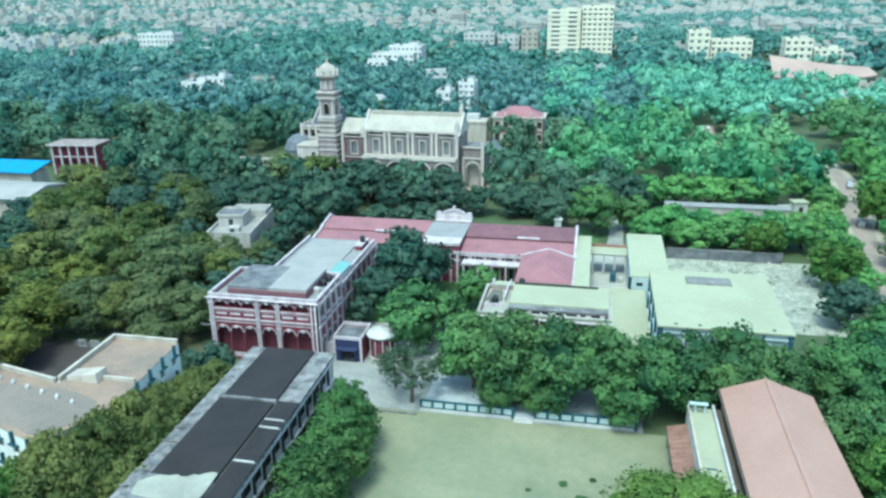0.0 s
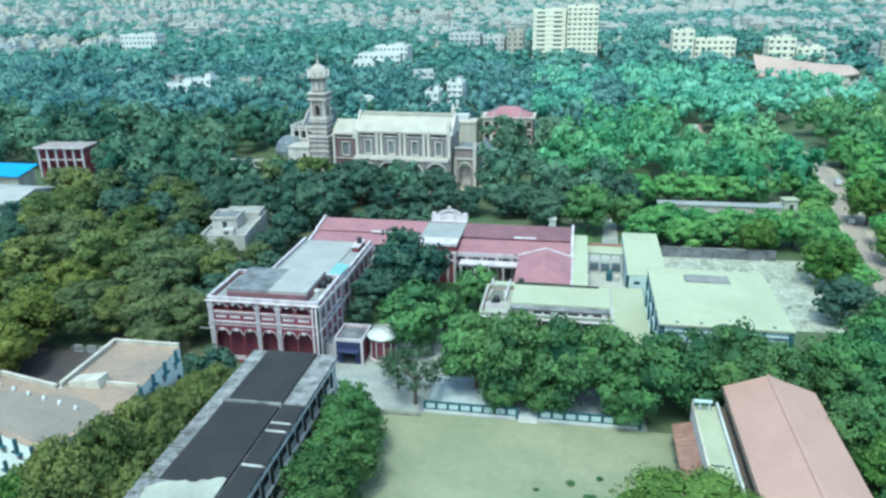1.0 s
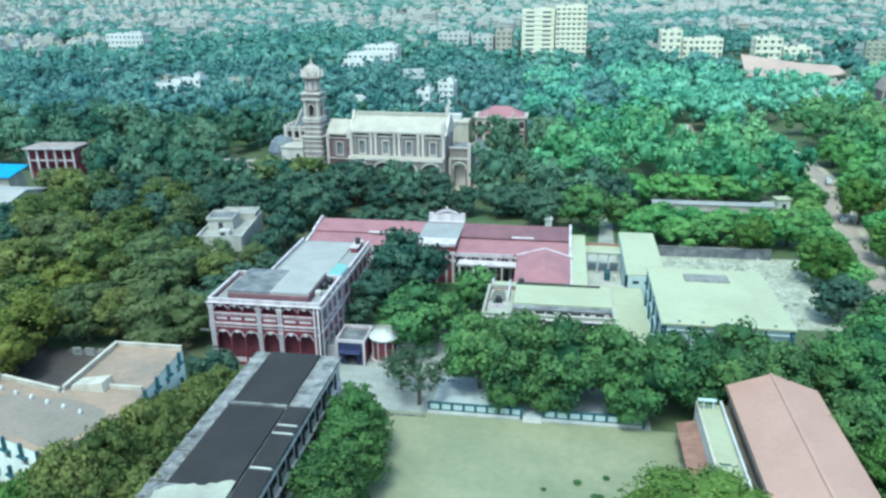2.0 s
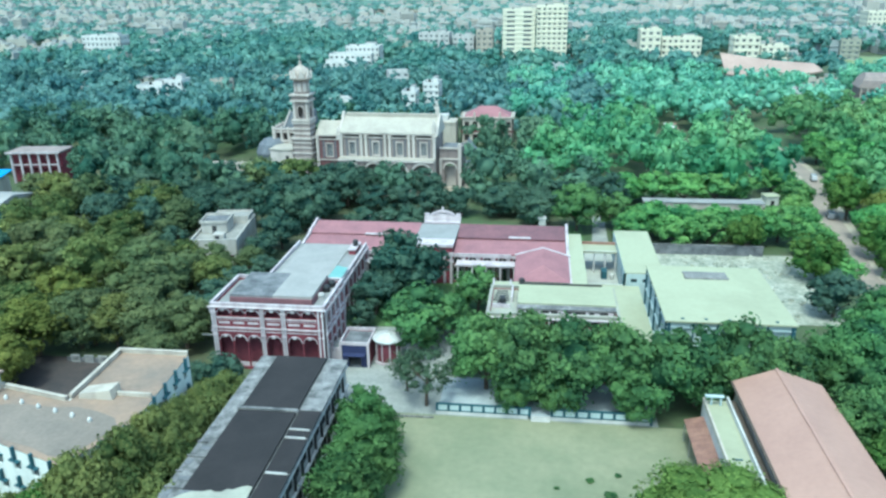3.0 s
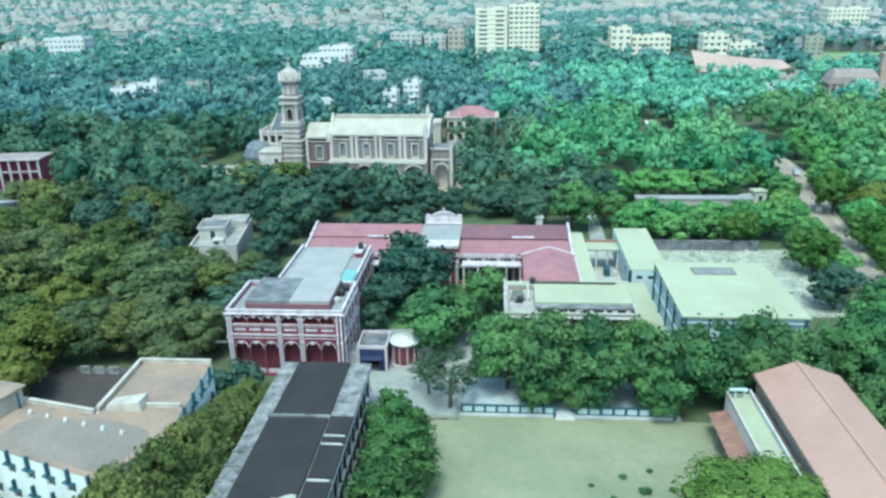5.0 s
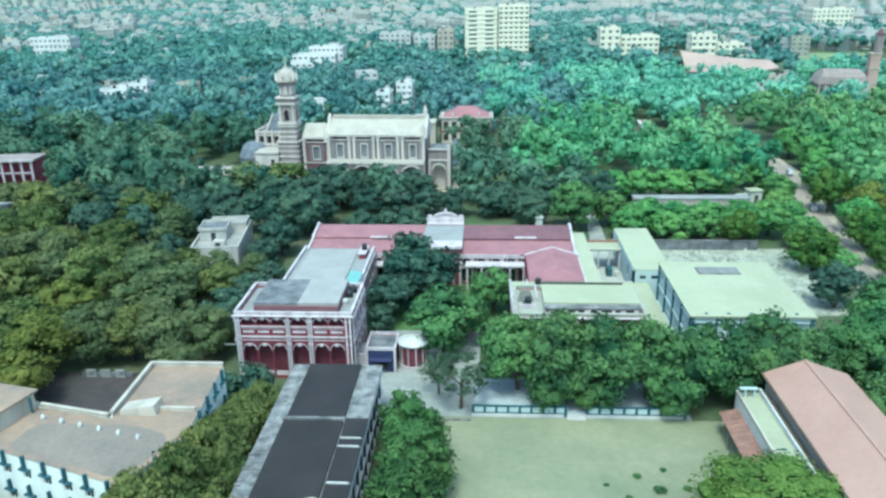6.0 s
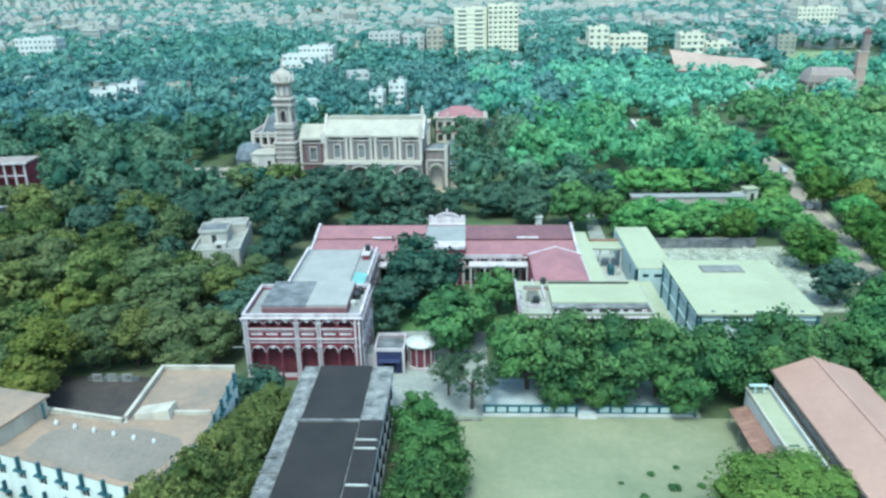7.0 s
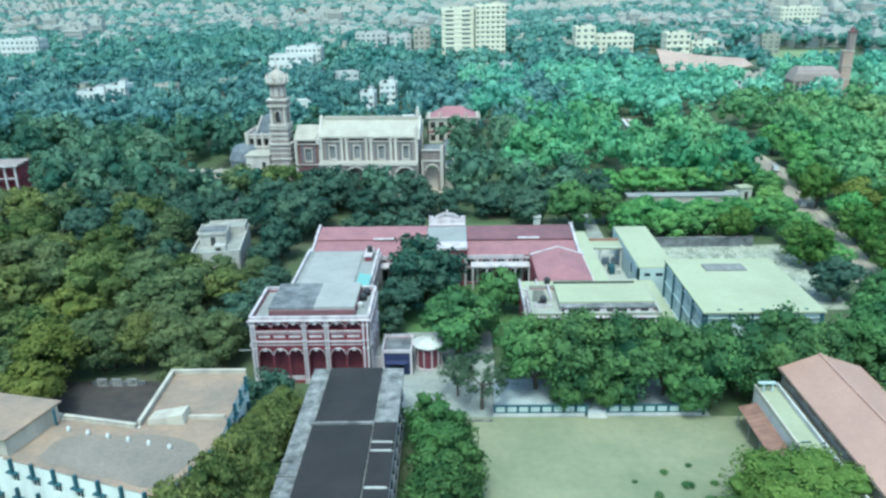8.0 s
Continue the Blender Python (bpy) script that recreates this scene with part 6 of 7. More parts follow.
# small shed under the corner building, and a pale shed in the woods
hut = thing("small_hut", pose(-90.8, 61.0, 0), "small hut with grey gabled roof", "hut")
slab("wall", hut, CREAM, 0.4, 10.2, 0.4, 8.0, 0, 6.4)
bm = bmesh.new()
solid(bm, [(0, 0, 6.4), (10.6, 0, 6.4), (10.6, 8.4, 6.4), (0, 8.4, 6.4), (5.3, 0, 8.5), (5.3, 8.4, 8.5)], [(0, 4, 5, 3), (1, 2, 5, 4), (0, 1, 4), (2, 3, 5), (3, 2, 1, 0)])
part("roof", bm, CEMENT, hut, "weathered grey gabled roof")
wood_shed = thing("striped_shed", pose(40.2, 298.0, 0, 0, 0, -4), "low shed with pale striped roof in the woods", "shed")
slab("wall", wood_shed, CREAM, 0.3, 4.7, 0.3, 29.7, 0, 4.5)
for i in range(4):
    slab("roof_sheet", wood_shed, WHITE if i % 2 == 0 else BROWN, 1.25 * i, 1.25 * i + 1.24, 0, 30, 4.503, 4.75)
# clipped shrubs and rubble
# made-up stand-in for a dark and a white shape of unknown kind
gen = thing("generator_set", pose(4.6, 158.5, 0.07), "dark box with white drum, stand-in for unclear shapes in the service yard", "generator")
slab("case", gen, TEALDARK, 0, 1.2, 0, 2.6, 0.2, 1.9)
slab("skid", gen, METAL, -0.1, 1.3, -0.1, 2.7, 0, 0.198)
bm = bmesh.new()
lathe(bm, 2.2, 0.6, [(0.45, 0), (0.5, 0.1), (0.5, 1.1), (0.42, 1.25)], 12)
part("drum", bm, WHITE, gen)
bm = bmesh.new()
tube(bm, (0.6, 2.2, 1.9), (0.6, 2.2, 3.4), 0.08, 0.08)
part("exhaust_pipe", bm, METAL, gen)


# ---- trees ----
rand = np.random.default_rng(7)


def unit_vectors(n, r):
    v = r.normal(size=(n, 3))
    return v / np.linalg.norm(v, axis=1, keepdims=True)


def cards(centres, normals, size, r):
    """Small bent leaf sprays: one quad each, as an (n, 4, 3) array."""
    n = len(centres)
    side = np.cross(normals, unit_vectors(n, r))
    side /= np.linalg.norm(side, axis=1, keepdims=True) + 1e-9
    up = np.cross(normals, side)
    s = size * r.uniform(0.6, 1.3, (n, 1))
    t = s * r.uniform(0.6, 1.0, (n, 1))
    bend = normals * s * 0.25
    return np.stack([centres - side * s * 0.5 - up * t * 0.2 - bend, centres - up * t * 0.55 + side * s * 0.1, centres + side * s * 0.5 + up * t * 0.15 - bend, centres + up * t * 0.55], axis=1)


def blob(r, k, m):
    """An uneven closed mass round the origin, about 1 across each way from its middle: (quads, directions)."""
    g = r.uniform(0.84, 1.12, (m + 1, k))
    rows = [[(g[j][i % k] * math.sin(math.pi * j / m) * math.cos(2 * math.pi * i / k), g[j][i % k] * math.sin(math.pi * j / m) * math.sin(2 * math.pi * i / k), g[j][0] * math.cos(math.pi * j / m)) for i in range(k + 1)] for j in range(m + 1)]
    return np.array([[rows[j][i], rows[j + 1][i], rows[j + 1][i + 1], rows[j][i + 1]] for j in range(m) for i in range(k)])


def unit(v):
    return v / (np.linalg.norm(v, axis=-1, keepdims=True) + 1e-9)


def crown_cards(r, rx, rz, cz, lobes, per, size, squash=0.75, spread=(0.2, 0.4), mass=(5, 3), core=0.62, pith=0.72):
    """A crown of half-width rx and half-height rz: boughs, each an uneven leafy mass under many leaf sprays.
    Gives quads, a tone for each, and the way that each corner faces."""
    d = unit_vectors(lobes * 3, r)
    d = d[d[:, 2] > -0.75][:lobes]
    reach = r.uniform(0.5, 1.0, (len(d), 1)) ** 0.7
    c = d * reach * np.array([rx, rx, rz]) * 0.8 + np.array([0, 0, cz])
    lr = rx * r.uniform(*spread, (len(d), 1))
    out, tone, face = [], [], []
    for i in range(len(d)):
        own = r.uniform() ** 1.4
        v = unit(unit_vectors(per, r) + np.array([0, 0, 0.35]) + d[i] * 0.45)
        # the sprays gather in tufts that stand out of the bough by different lengths
        tuft = unit(unit_vectors(7, r) + np.array([0, 0, 0.4]) + d[i] * 0.5)
        pick = r.integers(7, size=per)
        v = unit(v * 0.75 + tuft[pick] * 0.7)
        jut = r.uniform(0.78, 1.3, 7)[pick][:, None] * r.uniform(0.86, 1.08, (per, 1))
        pts = c[i] + v * lr[i] * np.array([1, 1, squash]) * jut
        lie = unit(v + r.normal(size=(per, 3)) * 0.5)
        out.append(cards(pts, lie, size, r))
        face.append(np.repeat(unit(0.6 * v + 0.35 * d[i] + 0.5 * lie)[:, None, :], 4, axis=1))
        tone.append(np.clip(0.55 * own + 0.45 * r.uniform(size=7)[pick], 0, 1))
        # bough mass toned darker than its sprays, as shade inside the crown
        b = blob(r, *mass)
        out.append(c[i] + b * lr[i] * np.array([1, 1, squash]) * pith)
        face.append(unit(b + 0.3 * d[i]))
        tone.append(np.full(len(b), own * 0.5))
    # the core takes the darkest tone, inner shade put into its colour
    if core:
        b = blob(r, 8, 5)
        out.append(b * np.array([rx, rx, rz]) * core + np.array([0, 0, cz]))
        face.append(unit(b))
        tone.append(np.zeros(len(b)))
    return np.concatenate(out), np.concatenate(tone), np.concatenate(face)


def quads_mesh(name, q, material, tone, face):
    n = len(q)
    me = bpy.data.meshes.new(name)
    me.vertices.add(n * 4)
    me.vertices.foreach_set("co", q.reshape(-1).astype(np.float32))
    me.loops.add(n * 4)
    me.loops.foreach_set("vertex_index", np.arange(n * 4, dtype=np.int32))
    me.polygons.add(n)
    me.polygons.foreach_set("loop_start", np.arange(0, n * 4, 4, dtype=np.int32))
    me.update(calc_edges=True)
    me.attributes.new("tone", "FLOAT", "FACE").data.foreach_set("value", tone.astype(np.float32))
    me.normals_split_custom_set_from_vertices(face.reshape(-1, 3).astype(np.float32))
    me.materials.append(material)
    return me


def tree_model(seed, rx, h, material, label, lobes=40, per=36, size=0.5, closed=True, bole=0.03, spread=(0.2, 0.4), pith=0.7):
    """A tree: tapered trunk with limbs, and a crown of leaf sprays. Base at the origin."""
    r = np.random.default_rng(seed)
    root = thing("tree", pose(0, 0, -400), label, "tree", "trees")
    base = h * bole
    rz = (h - base) / 2
    cz = base + rz
    bm = bmesh.new()
    tr = 0.05 * h * 0.6
    tube(bm, (0, 0, -0.2), (0.1, 0.05, base + 2.0), tr, tr * 0.7, 8)
    for i in range(5):
        a = 2 * math.pi * i / 5 + r.uniform(-0.4, 0.4)
        p = (0.1, 0.05, base + 1.0 + r.uniform(-0.4, 0.3))
        q = (rx * 0.55 * math.cos(a), rx * 0.55 * math.sin(a), cz + r.uniform(-0.2, 0.4) * rz)
        tube(bm, p, q, tr * 0.45, tr * 0.15, 5)
    part("trunk", bm, BARK, root)
    leaf, tone, face = crown_cards(r, rx, rz, cz, lobes, per, size, core=0.42 if closed else 0.0, mass=(5, 3) if closed else (4, 2), spread=spread, pith=pith)
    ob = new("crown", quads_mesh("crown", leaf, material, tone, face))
    ob.parent = root
    return root


MODELS = {}
for key, mat_, label, seeds in (("mid", LEAF, "broad leafy green tree", (11, 12, 13, 14)), ("deep", LEAFDEEP, "dense dark green tree", (21, 22, 23)),
                                ("yellow", LEAFYELLOW, "broad yellowish green leafy tree", (31, 32)), ("bright", LEAFBRIGHT, "bright fresh green tree", (41, 42)), ("olive", LEAFOLIVE, "broad olive green leafy tree", (71, 72, 73)), ("west", LEAFWEST, "broad dull green leafy tree", (81, 82, 83)), ("shed", LEAFSHADED, "leafy tree with leaf colour darkened for shade", (91, 92)), ("road", LEAFROAD, "fresh green roadside tree with rounded crown", (61, 62, 63))):
    MODELS[key] = [tree_model(s, 4.0, 9.0, mat_, label) for s in seeds]
    if key in ("mid", "shed", "bright", "yellow", "olive", "west"):
        MODELS["fine " + key] = [tree_model(s + 100, 4.0, 9.0, mat_, label, lobes=54, per=72, size=0.36, pith=0.62) for s in seeds]
SPARSE = tree_model(51, 4.4, 8.4, LEAFGREY, "small thin-crowned grey-green tree", lobes=70, per=24, size=0.26, closed=False, bole=0.26, spread=(0.12, 0.24), pith=0.5)
MODELS["huge bright"] = [tree_model(142, 4.0, 9.0, LEAFBRIGHT, "broad bright green tree with dense crown", lobes=75, per=120, size=0.21, spread=(0.2, 0.34), pith=0.74)]


def plant(x, y, h, rx, key, z=0.0):
    # western trees take warmer leaf colours, painting in a warm cast there
    if key == "mid" and x < -53:
        key = "olive" if y < 100 or int(x * 7 + y * 13) % 5 < 2 else "west"
    if y < 118 and "fine " + key in MODELS:
        key = "fine " + key
    m = MODELS[key][int(rand.integers(len(MODELS[key])))]
    s = pose(x, y, z, 0, 0, float(rand.uniform(0, 360))) @ Matrix.Diagonal((rx / 4.0, rx / 4.0, h / 9.0, 1))
    return copy_thing(m, s)


# trees alone or in rows, fitted to the camera's view: x, y, height, crown radius, kind
ROW_TREES = [
    (-37.0, 145.0, 15.4, 8.8, "deep"), (-42.0, 135.5, 10.0, 5.6, "deep"), (-43.5, 128.5, 6.5, 3.0, "deep"), (-30.5, 121.5, 12.6, 7.8, "mid"), (-21.5, 139.0, 9.6, 5.4, "mid"), (-26.5, 130.0, 7.0, 4.0, "mid"),
    (-17.6, 107.6, 14.6, 6.6, "mid"), (-11.5, 105.4, 15.4, 7.0, "mid"), (-4.0, 104.4, 15.2, 7.0, "mid"), (3.0, 105.2, 14.4, 6.2, "mid"), (-8.0, 103.6, 9.0, 4.6, "mid"),
    (9.0, 104.2, 14.6, 6.8, "mid"), (15.5, 106.5, 13.6, 6.4, "mid"), (21.5, 107.0, 15.0, 6.2, "mid"), (27.0, 106.4, 12.8, 5.8, "mid"), (38.0, 113.0, 11.6, 5.6, "mid"), (41.0, 108.5, 12.6, 6.6, "mid"),
    (36.8, 96.0, 11.2, 5.2, "mid"), (38.0, 86.5, 10.6, 5.2, "bright"), (37.0, 77.0, 10.0, 5.0, "mid"), (45.0, 100.0, 11.0, 5.6, "mid"), (46.5, 90.0, 11.0, 5.6, "bright"), (45.0, 80.0, 10.0, 5.2, "mid"), (49.0, 124.0, 11.0, 6.4, "mid"), (44.0, 117.5, 10.5, 5.4, "mid"),
    (12.0, 74.6, 9.6, 9.2, "huge bright"), (4.5, 70.5, 7.5, 5.0, "bright"),
    (48.5, 143.0, 10.0, 5.6, "deep"), (55.0, 136.0, 10.0, 5.4, "mid"), (40.5, 178.8, 10.4, 4.6, "bright"), (28.0, 187.0, 9.4, 6.6, "mid"), (18.5, 190.0, 10.4, 6.2, "mid"), (50.5, 188.0, 9.8, 6.4, "mid"), (36.5, 190.0, 9.0, 6.0, "mid"), (44.0, 186.0, 10.0, 5.6, "mid"), (55.0, 178.0, 9.0, 4.6, "mid"), (68.4, 156.0, 9.0, 4.8, "bright"), (69.6, 166.0, 9.6, 5.0, "bright"), (71.0, 178.0, 11.0, 5.6, "bright"), (73.6, 190.0, 11.0, 5.6, "mid"), (57.0, 160.0, 7.0, 3.6, "mid"), (57.6, 170.0, 6.0, 3.2, "mid"), (24.0, 181.5, 9.0, 5.0, "mid"), (32.5, 184.0, 9.6, 5.2, "mid"), (21.0, 198.5, 7.0, 4.4, "mid"), (29.0, 199.5, 6.4, 4.2, "mid"), (37.5, 199.0, 6.6, 4.2, "mid"), (46.0, 198.5, 6.8, 4.4, "mid"), (15.0, 221.0, 10.0, 6.4, "mid"), (24.0, 222.5, 9.4, 6.2, "mid"), (33.0, 221.5, 10.0, 6.4, "mid"), (42.0, 222.5, 9.6, 6.2, "mid"), (50.0, 226.0, 9.6, 5.6, "mid"), (13.5, 184.0, 9.0, 4.8, "mid"),
    (-113.0, 226.0, 9.5, 5.4, "deep"), (-104.5, 219.0, 12.0, 6.6, "deep"), (-94.0, 217.0, 13.0, 8.0, "mid"), (-57.0, 204.5, 9.0, 5.0, "deep"), (-48.5, 205.0, 9.4, 5.0, "deep"), (-40.0, 204.5, 9.0, 5.0, "deep"), (-31.5, 204.0, 9.2, 5.0, "deep"), (-83.0, 217.0, 13.0, 7.6, "mid"), (-73.0, 218.0, 12.0, 6.8, "deep"), (-64.0, 218.5, 10.4, 6.0, "deep"), (-54.0, 218.0, 10.8, 5.8, "deep"), (-44.0, 219.0, 10.6, 6.0, "deep"), (-89.5, 152.5, 9.0, 4.6, "mid"), (-83.0, 151.0, 8.6, 4.4, "mid"), (-97.5, 154.0, 8.2, 4.2, "mid"), (-99.5, 164.0, 8.6, 4.2, "deep"), (-76.0, 155.0, 7.0, 4.0, "mid"), (-76.0, 164.5, 7.4, 4.0, "deep"),
    (-13.0, 101.8, 6.4, 3.2, "mid"), (-5.6, 102.0, 6.0, 3.2, "mid"), (5.8, 101.4, 6.6, 3.6, "mid"), (-102.0, 156.0, 9.5, 5.0, "mid"), (-93.6, 115.2, 12.0, 5.6, "mid"), (-87.0, 116.2, 11.0, 5.0, "mid"), (0.5, 193.0, 13.5, 7.4, "mid"), (11.0, 196.0, 10.0, 5.6, "mid"), (61.4, 186.0, 5.0, 2.8, "mid"), (62.0, 202.0, 6.0, 3.2, "mid"), (64.2, 214.0, 5.0, 2.8, "mid"), (66.6, 229.0, 5.0, 2.8, "mid"), (69.0, 246.0, 5.4, 3.0, "mid"), (79.0, 232.0, 9.0, 4.2, "mid"), (86.5, 244.0, 12.0, 6.4, "mid"), (89.0, 258.0, 13.0, 7.0, "mid"), (72.6, 268.0, 6.0, 3.4, "mid"), (74.2, 284.0, 6.0, 3.4, "mid"), (88.0, 276.0, 12.0, 6.4, "mid"), (99.0, 256.0, 13.0, 7.2, "mid"), (97.0, 240.0, 12.0, 6.4, "bright"), (74.0, 208.5, 14.0, 6.0, "bright"), (77.8, 194.5, 13.0, 6.6, "yellow"), (64.5, 221.0, 8.6, 4.8, "mid"), (52.0, 163.5, 11.0, 6.2, "bright"),
    (59.0, 196.0, 7.0, 3.6, "mid"), (60.5, 209.0, 7.0, 3.8, "mid"), (83.0, 214.0, 11.0, 5.6, "mid"), (63.5, 222.0, 6.0, 3.6, "mid"), (66.0, 236.0, 6.0, 3.6, "mid"), (80.5, 226.0, 10.0, 5.0, "mid"), (83.0, 238.0, 10.0, 5.0, "mid"), (70.0, 256.0, 6.0, 3.4, "mid"), (61.0, 233.0, 9.0, 4.8, "mid"),
    (-34.9, 93.5, 8.2, 3.8, "shed"), (-32.9, 88.0, 9.6, 5.0, "shed"), (-31.9, 81.0, 9.8, 5.4, "shed"), (-32.8, 73.5, 10.0, 5.2, "shed"), (-31.9, 66.5, 9.6, 5.0, "shed"),
    (-60.5, 101.0, 8.6, 4.6, "deep"), (-57.0, 96.0, 8.0, 3.6, "mid"), (-57.4, 90.5, 9.6, 4.0, "mid"), (-57.8, 85.0, 10.2, 4.3, "mid"), (-58.0, 79.5, 10.8, 4.5, "mid"), (-58.6, 73.8, 11.4, 4.8, "mid"), (-59.6, 67.8, 12.2, 5.0, "mid"), (-62.0, 61.6, 11.6, 5.2, "mid"), (-71.0, 60.0, 9.6, 4.6, "bright"), (-65.2, 60.0, 12.6, 4.4, "bright"), (-55.0, 76.0, 9.6, 3.4, "mid"), (-54.8, 68.0, 9.8, 3.6, "mid"), (-54.9, 61.0, 9.6, 3.6, "mid"), (-58.6, 83.0, 12.0, 3.4, "mid"), (-58.6, 77.0, 13.4, 3.8, "mid"), (-60.0, 71.0, 14.4, 4.4, "mid"), (-62.4, 65.0, 14.6, 4.8, "mid"), (-69.5, 62.0, 11.0, 3.6, "mid"),
    (-100.0, 112.0, 12.0, 7.0, "yellow"), (-92.0, 117.0, 11.0, 6.4, "mid"), (-80.5, 117.0, 11.5, 5.8, "mid"), (-74.0, 117.5, 10.5, 5.6, "mid"), (-76.0, 108.5, 8.5, 4.6, "mid"), (-108.0, 119.0, 12.0, 6.6, "mid"), (-84.0, 125.5, 11.0, 6.0, "mid"), (-99.0, 100.5, 10.0, 5.4, "yellow"), (-107.0, 104.0, 11.0, 6.0, "mid"),
    (-73.0, 128.0, 10.0, 5.2, "deep"), (-71.0, 138.0, 9.0, 4.6, "deep"), (-79.0, 143.0, 8.5, 5.0, "mid"), (-70.5, 150.0, 7.0, 3.6, "deep"), (-81.0, 190.0, 13.5, 7.6, "deep"), (-72.0, 186.0, 13.5, 6.6, "deep"), (-74.0, 172.0, 11.0, 5.2, "deep"),
]
for row in ROW_TREES:
    plant(*row[:4], "road" if row[4] == "mid" and row[0] > 12 and row[1] > 140 else row[4])
copy_thing(SPARSE, pose(-26.8, 102.2, 0) @ Matrix.Diagonal((1.3, 1.3, 1.25, 1)))
copy_thing(SPARSE, pose(-30.6, 106.4, 0, 0, 0, 130) @ Matrix.Diagonal((0.9, 0.9, 0.9, 1)))

for sx, sy in ((-20.5, 186.0), (-16.5, 188.5), (-12.0, 186.5), (-6.5, 187.5), (-3.0, 184.0), (-24.0, 189.0)):
    tagged(plant(sx, sy, 1.7, 1.0, "mid", 0.06), "clipped round green shrub on the lawn", "shrub", "lawn shrubs").name = "shrub"
for sx, sy, sr in ((0.5, 82.5, 0.9), (-2.0, 85.5, 0.6), (1.8, 87.0, 0.5), (-4.0, 80.5, 0.7), (2.6, 79.0, 1.1), (-1.0, 78.0, 0.8), (-6.5, 83.5, 0.4), (4.2, 83.0, 0.6)):
    tagged(plant(sx, sy, sr * 0.7, sr, "mid", 0.03), "low dark weed tuft on the sand", "weed", "weed tufts").name = "weed_tuft"
rv, rf = [], []
for i in range(420):
    cx, cy = rand.uniform(18, 50), rand.uniform(140, 176)
    if noise.noise((cx * 0.12, cy * 0.12, 1.0)) < -0.05:
        continue
    w = rand.uniform(0.2, 0.75)
    k = len(rv)
    rv += [(cx + a * w * rand.uniform(0.5, 1.0), cy + b * w * rand.uniform(0.5, 1.0), c * w * rand.uniform(0.5, 1.0)) for a, b, c in ((-1, -1, 0), (1, -1, 0), (1, 1, 0), (-1, 1, 0), (-0.6, -0.6, 1), (0.6, -0.6, 1), (0.6, 0.6, 1), (-0.6, 0.6, 1))]
    rf += [tuple(k + q for q in f) for f in ((4, 5, 6, 7), (0, 1, 5, 4), (1, 2, 6, 5), (2, 3, 7, 6), (3, 0, 4, 7))]
me = bpy.data.meshes.new("rubble")
me.from_pydata(rv, [], rf)
me.materials.append(RUBBLE)
tagged(new("rubble", me), "scattered lumps of pale rubble", "rubble", kind="stuff")

# woods fill everything else
CLEAR = [(-68, 36, 106, 178), (-36, 14.5, 40, 105), (-54, -36, 50, 112), (-108, -58, 60, 96), (-94, -70, 80, 108.5), (11, 33, 50, 104), (16, 53, 138, 178), (-26, 2, 176, 191), (4.5, 8, 176, 206), (-94, -80, 156, 180),
         (-110, -33, 222, 262), (-48, -18, 280, 320), (-192, -166, 206, 240), (37, 47, 280, 330), (-202, -172, 194, 216), (-190, -154, 168, 197), (59, 62, 106, 150), (61, 66, 150, 176), (64, 71, 176, 206), (18, 55, 203, 222), (68, 76, 204, 232), (72, 81, 230, 256), (70, 85, 250, 322), (73, 80, 322, 346), (54, 62, 214, 226), (-128, -108, 244, 262), (-80, -54, 342, 376), (-222, -192, 362, 388), (-60, -30, 190, 199)]
FARCLEAR = [(-170, -120, 488, 545), (-50, 10, 560, 612), (-115, -48, 622, 665), (60, 160, 545, 632), (98, 164, 455, 514), (140, 186, 380, 430), (188, 290, 498, 660), (-416, -374, 612, 660), (168, 196, 630, 658), (-610, -425, 552, 750)]

def is_clear(x, y, r, boxes):
    return any(a - r * 0.6 < x < b + r * 0.6 and c - r * 0.6 < y < d + r * 0.6 for a, b, c, d in boxes)


placed = [(t[0], t[1], t[3]) for t in ROW_TREES]
y = 58.0
while y < 216:
    step = 8.0
    x = -0.92 * y - 26
    while x < 0.60 * y + 20:
        px, py = x + rand.uniform(-2.6, 2.6), y + rand.uniform(-2.6, 2.6)
        rx = rand.uniform(4.6, 7.0)
        if not is_clear(px, py, rx, CLEAR) and all((px - a) ** 2 + (py - b) ** 2 > (0.62 * (rx + c)) ** 2 for a, b, c in placed):
            hh = rand.uniform(1.5, 2.0) * rx + 1.0
            if 176 < py < 230 and -66 < px < 10:
                hh = min(hh, 9.0)
            t = noise.noise((px * 0.012, py * 0.012, 3.0))
            u = rand.uniform()
            # bluish deep trees grow commoner with distance, standing in for haze
            key = "deep" if px < 12 and t + 0.3 * u + 0.003 * (py - 120) > 0.2 else "mid"
            if px < -80 and 100 < py < 135 and u > 0.8:
                key = "yellow"
            elif px > 12:
                key = "bright" if u > 0.6 and py < 190 else "road" if py > 130 or u > 0.4 else "mid"
                if px > 70 and py > 150:
                    key = "yellow" if u > 0.75 else "bright" if u > 0.35 else "olive"
            plant(px, py, hh, rx, key)
            placed.append((px, py, rx))
        x += step
    y += step
for group in MODELS.values():
    for m in group:
        for o in (*m.children_recursive, m):
            bpy.data.objects.remove(o)
for o in (*SPARSE.children_recursive, SPARSE):
    bpy.data.objects.remove(o)

# far woods, too many to count: joined leaf sprays, coarser with distance, haze in their leaf colour
mid_bank = [crown_cards(np.random.default_rng(150 + i), 1.0, 0.85, 1.0, 18, 20, 0.18, spread=(0.2, 0.34), mass=(4, 3), core=0.4, pith=0.55) for i in range(12)]
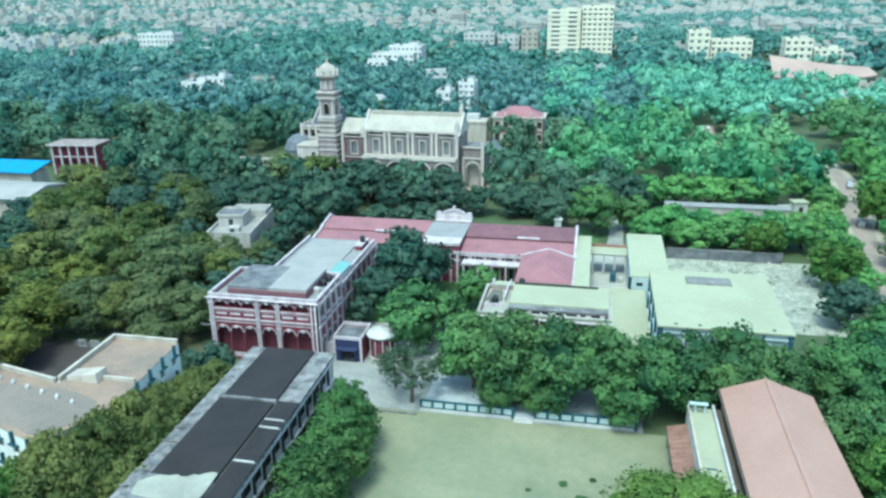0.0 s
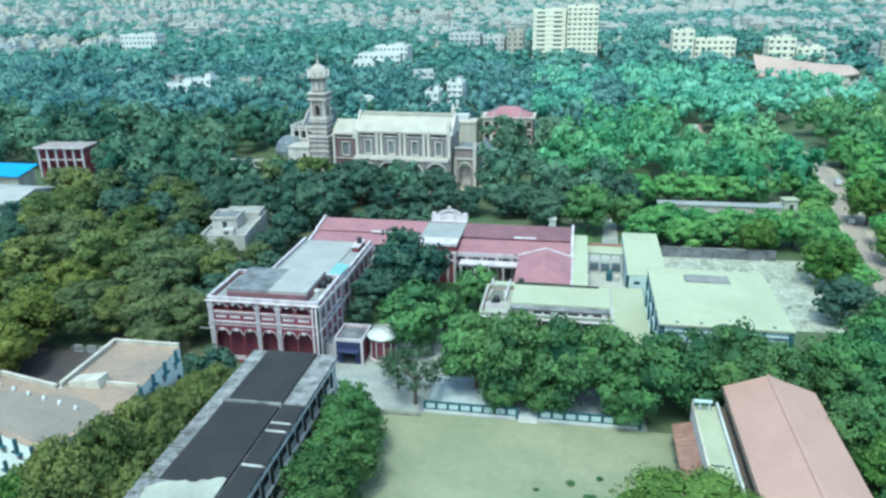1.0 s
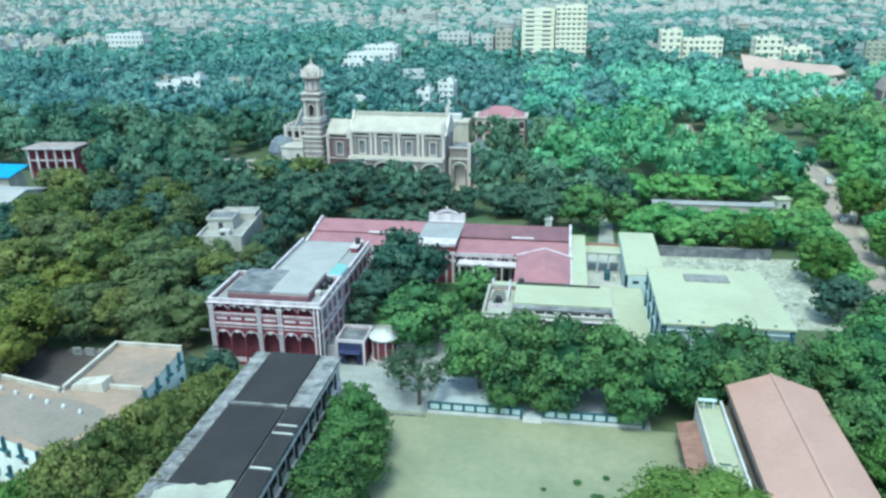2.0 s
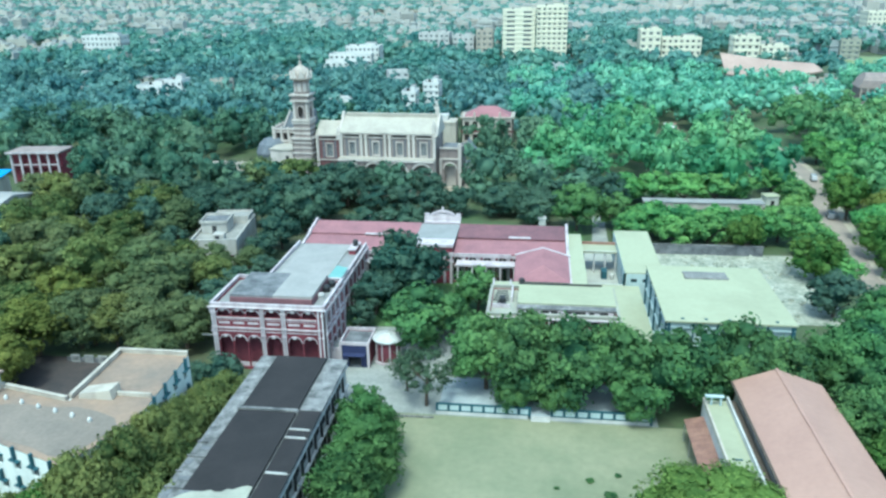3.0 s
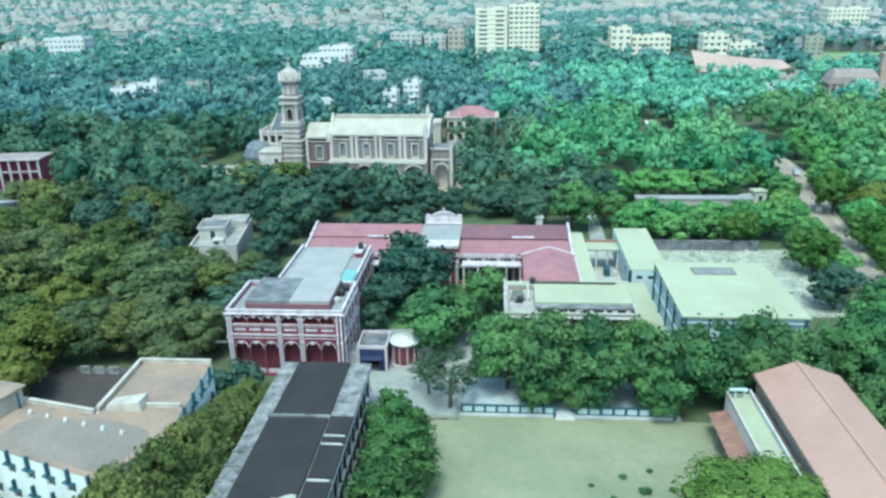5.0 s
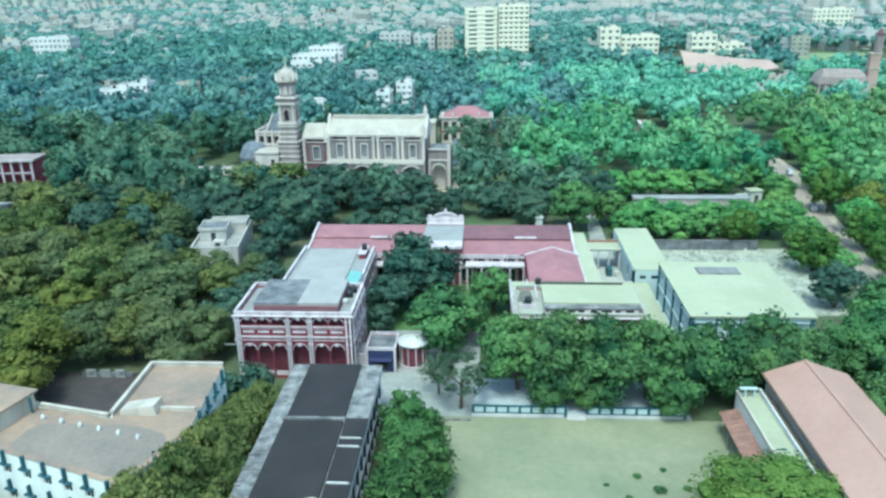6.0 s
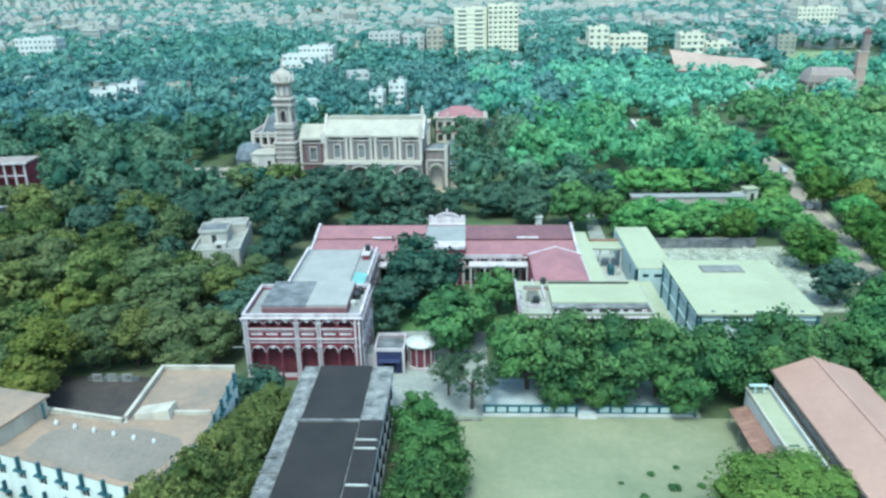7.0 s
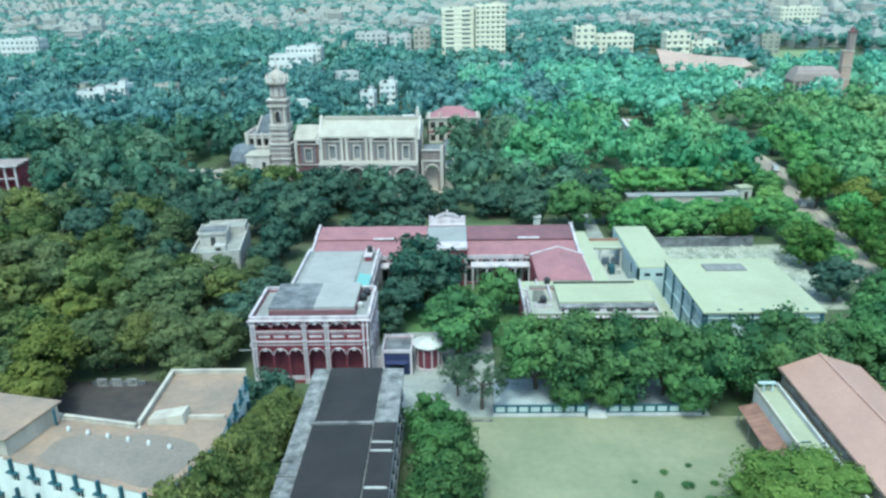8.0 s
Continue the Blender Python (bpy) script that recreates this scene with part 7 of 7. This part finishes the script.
small_bank = [crown_cards(np.random.default_rng(100 + i), 1.0, 0.85, 1.0, 11, 11, 0.215, spread=(0.26, 0.42), mass=(4, 3), core=0.4, pith=0.6) for i in range(12)]
tiny_bank = [crown_cards(np.random.default_rng(300 + i), 1.0, 0.85, 1.0, 5, 6, 0.36, spread=(0.36, 0.56), mass=(4, 3), core=0.0) for i in range(10)]


def scatter(y0, y1, gap, bank, clear, cover=1.0, left=-0.93, right=0.62, top=9.5, span=(-9999, 9999)):
    far, tones, faces = [], [], []
    yy = y0
    while yy < y1:
        xx = left * yy - 20
        while xx < right * yy + 20:
            px, py = xx + rand.uniform(-0.4, 0.4) * gap, yy + rand.uniform(-0.4, 0.4) * gap
            rx = rand.uniform(0.4, 0.76) * gap
            wood = noise.noise((px * 0.006, py * 0.004, 9.0)) + rand.uniform(-0.25, 0.25)
            edge = px + 70 * noise.noise((px * 0.03, py * 0.03, 5.0))
            if span[0] < edge < span[1] and not is_clear(px, py, rx, clear) and wood > 1 - 2 * cover:
                t, lobe, face = bank[int(rand.integers(len(bank)))]
                a = rand.uniform(0, 6.283)
                rot = np.array([[math.cos(a), -math.sin(a), 0], [math.sin(a), math.cos(a), 0], [0, 0, 1]])
                hz = min(rx * rand.uniform(0.75, 1.7), top)
                tones.append(0.75 * rand.uniform() + 0.35 * lobe)
                faces.append(face @ rot.T)
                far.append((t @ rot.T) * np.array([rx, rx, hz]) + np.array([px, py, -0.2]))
            xx += gap
        yy += gap * 0.9
    return np.concatenate(far), np.concatenate(tones), np.concatenate(faces)


def woods(label, material, *bands):
    q, t, f = (np.concatenate(k) for k in zip(*bands))
    me = quads_mesh("woods", q, material, t, f)
    return tagged(new("woods", me), label, "woods", kind="stuff")


woods("dense treetops round the church, tinted blue-green for haze", LEAFMIDWOOD, scatter(214, 300, 13.0, mid_bank, CLEAR + FARCLEAR, span=(-400, -8)))
woods("treetops beside the road, brightened for haze", LEAFROADWOOD, scatter(214, 330, 13.0, mid_bank, CLEAR + FARCLEAR, span=(-8, 80)))
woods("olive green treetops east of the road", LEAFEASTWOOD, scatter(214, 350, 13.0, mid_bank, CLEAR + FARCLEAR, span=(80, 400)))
woods("treetops in front of the arena, paled for haze", LEAFHAZEPALE, scatter(330, 480, 13.5, small_bank, CLEAR + FARCLEAR + [(80, 400, 320, 350)], span=(-8, 500)))
woods("dense treetops behind the church, blued for haze", LEAFWOOD, scatter(300, 480, 13.5, small_bank, CLEAR + FARCLEAR, span=(-500, -8)))
woods("treetops between the nearer houses of the town, paled for haze", LEAFFAR, scatter(480, 800, 14.5, tiny_bank, FARCLEAR, 0.88))
woods("treetops of the distant town, paled for haze", LEAFHAZED, scatter(800, 1300, 19.0, tiny_bank, FARCLEAR, 0.66, top=6.5), scatter(1300, 3000, 46.0, tiny_bank, [], 0.56, top=7.0))

# far town: joined flat-roofed houses
tv, tf = [], []


def tbox(x0, x1, y0, y1, z0, z1):
    k = len(tv)
    tv.extend([(x0, y0, z0), (x1, y0, z0), (x1, y1, z0), (x0, y1, z0), (x0, y0, z1), (x1, y0, z1), (x1, y1, z1), (x0, y1, z1)])
    tf.extend([tuple(k + i for i in f) for f in ((4, 5, 6, 7), (0, 1, 5, 4), (1, 2, 6, 5), (2, 3, 7, 6), (3, 0, 4, 7))])



def small_town_house(x, y, w, d, h):
    """A flat-roofed house with a parapet, balcony slabs and a stair head on the roof."""
    coat = TOWNCOATS[int(rand.integers(len(TOWNCOATS)))]
    root = thing("flat_roofed_house", pose(x, y, 0), "plain flat-roofed town house with stair head", "house", "small houses of the town")
    bm = bmesh.new()
    box(bm, 0, w, 0, d, 0, h)
    part("wall", bm, coat, root)
    slab("stair_head", root, coat, w * 0.2, w * 0.55, d * 0.3, d * 0.8, h + 0.002, h + 2.6)
    slab("parapet", root, coat, 0, w, 0, 0.3, h + 0.002, h + 0.8)
    for k in range(1, int(h / 3.3)):
        slab("balcony", root, coat, -0.4, w + 0.4, -0.9, -0.003, 3.3 * k - 0.4, 3.3 * k)


TOWNCOATS = [surface("town_coat", c, [v * 0.82 for v in c], big=0.1, fine=0.8, vary=0.05) for c in ((0.42, 0.41, 0.38), (0.38, 0.36, 0.31), (0.46, 0.45, 0.41), (0.4, 0.35, 0.3), (0.34, 0.36, 0.36), (0.47, 0.43, 0.35))]
for i in range(3600):
    yy = 640 + 2400 * rand.uniform() ** 1.35
    xx = rand.uniform(-0.93, 0.62) * yy
    if noise.noise((xx * 0.006, yy * 0.004, 9.0)) > 0.12 + rand.uniform(-0.2, 0.25) or is_clear(xx, yy, 14, FARCLEAR):
        continue
    w, d, h = rand.uniform(8, 19), rand.uniform(8, 16), rand.uniform(7, 15) * (1.5 if rand.uniform() > 0.93 else 1.0)
    if yy < 700:
        small_town_house(xx, yy, w, d, h)
        continue
    tbox(xx, xx + w, yy, yy + d, 0, h)
    tbox(xx + w * 0.2, xx + w * 0.55, yy + d * 0.3, yy + d * 0.8, h, h + 2.6)
    if yy < 1150:
        for k in range(1, int(h / 3.3) + 1):
            tbox(xx - 0.5, xx + w + 0.5, yy - 0.9, yy + 0.1, 3.3 * k - 0.5, 3.3 * k)
        tbox(xx + w * 0.62, xx + w * 0.78, yy + d * 0.5, yy + d * 0.7, h, h + 1.4)
# a dense quarter on the western edge of the woods
for i in range(75):
    xx, yy = rand.uniform(-600, -430), rand.uniform(560, 745)
    small_town_house(xx, yy, rand.uniform(7, 13), rand.uniform(7, 12), rand.uniform(7, 13))
me = bpy.data.meshes.new("far_town")
me.from_pydata(tv, [], tf)
me.materials.append(TOWN)
tagged(new("far_town", me), "pale flat-roofed houses of a distant town", "town", kind="stuff")
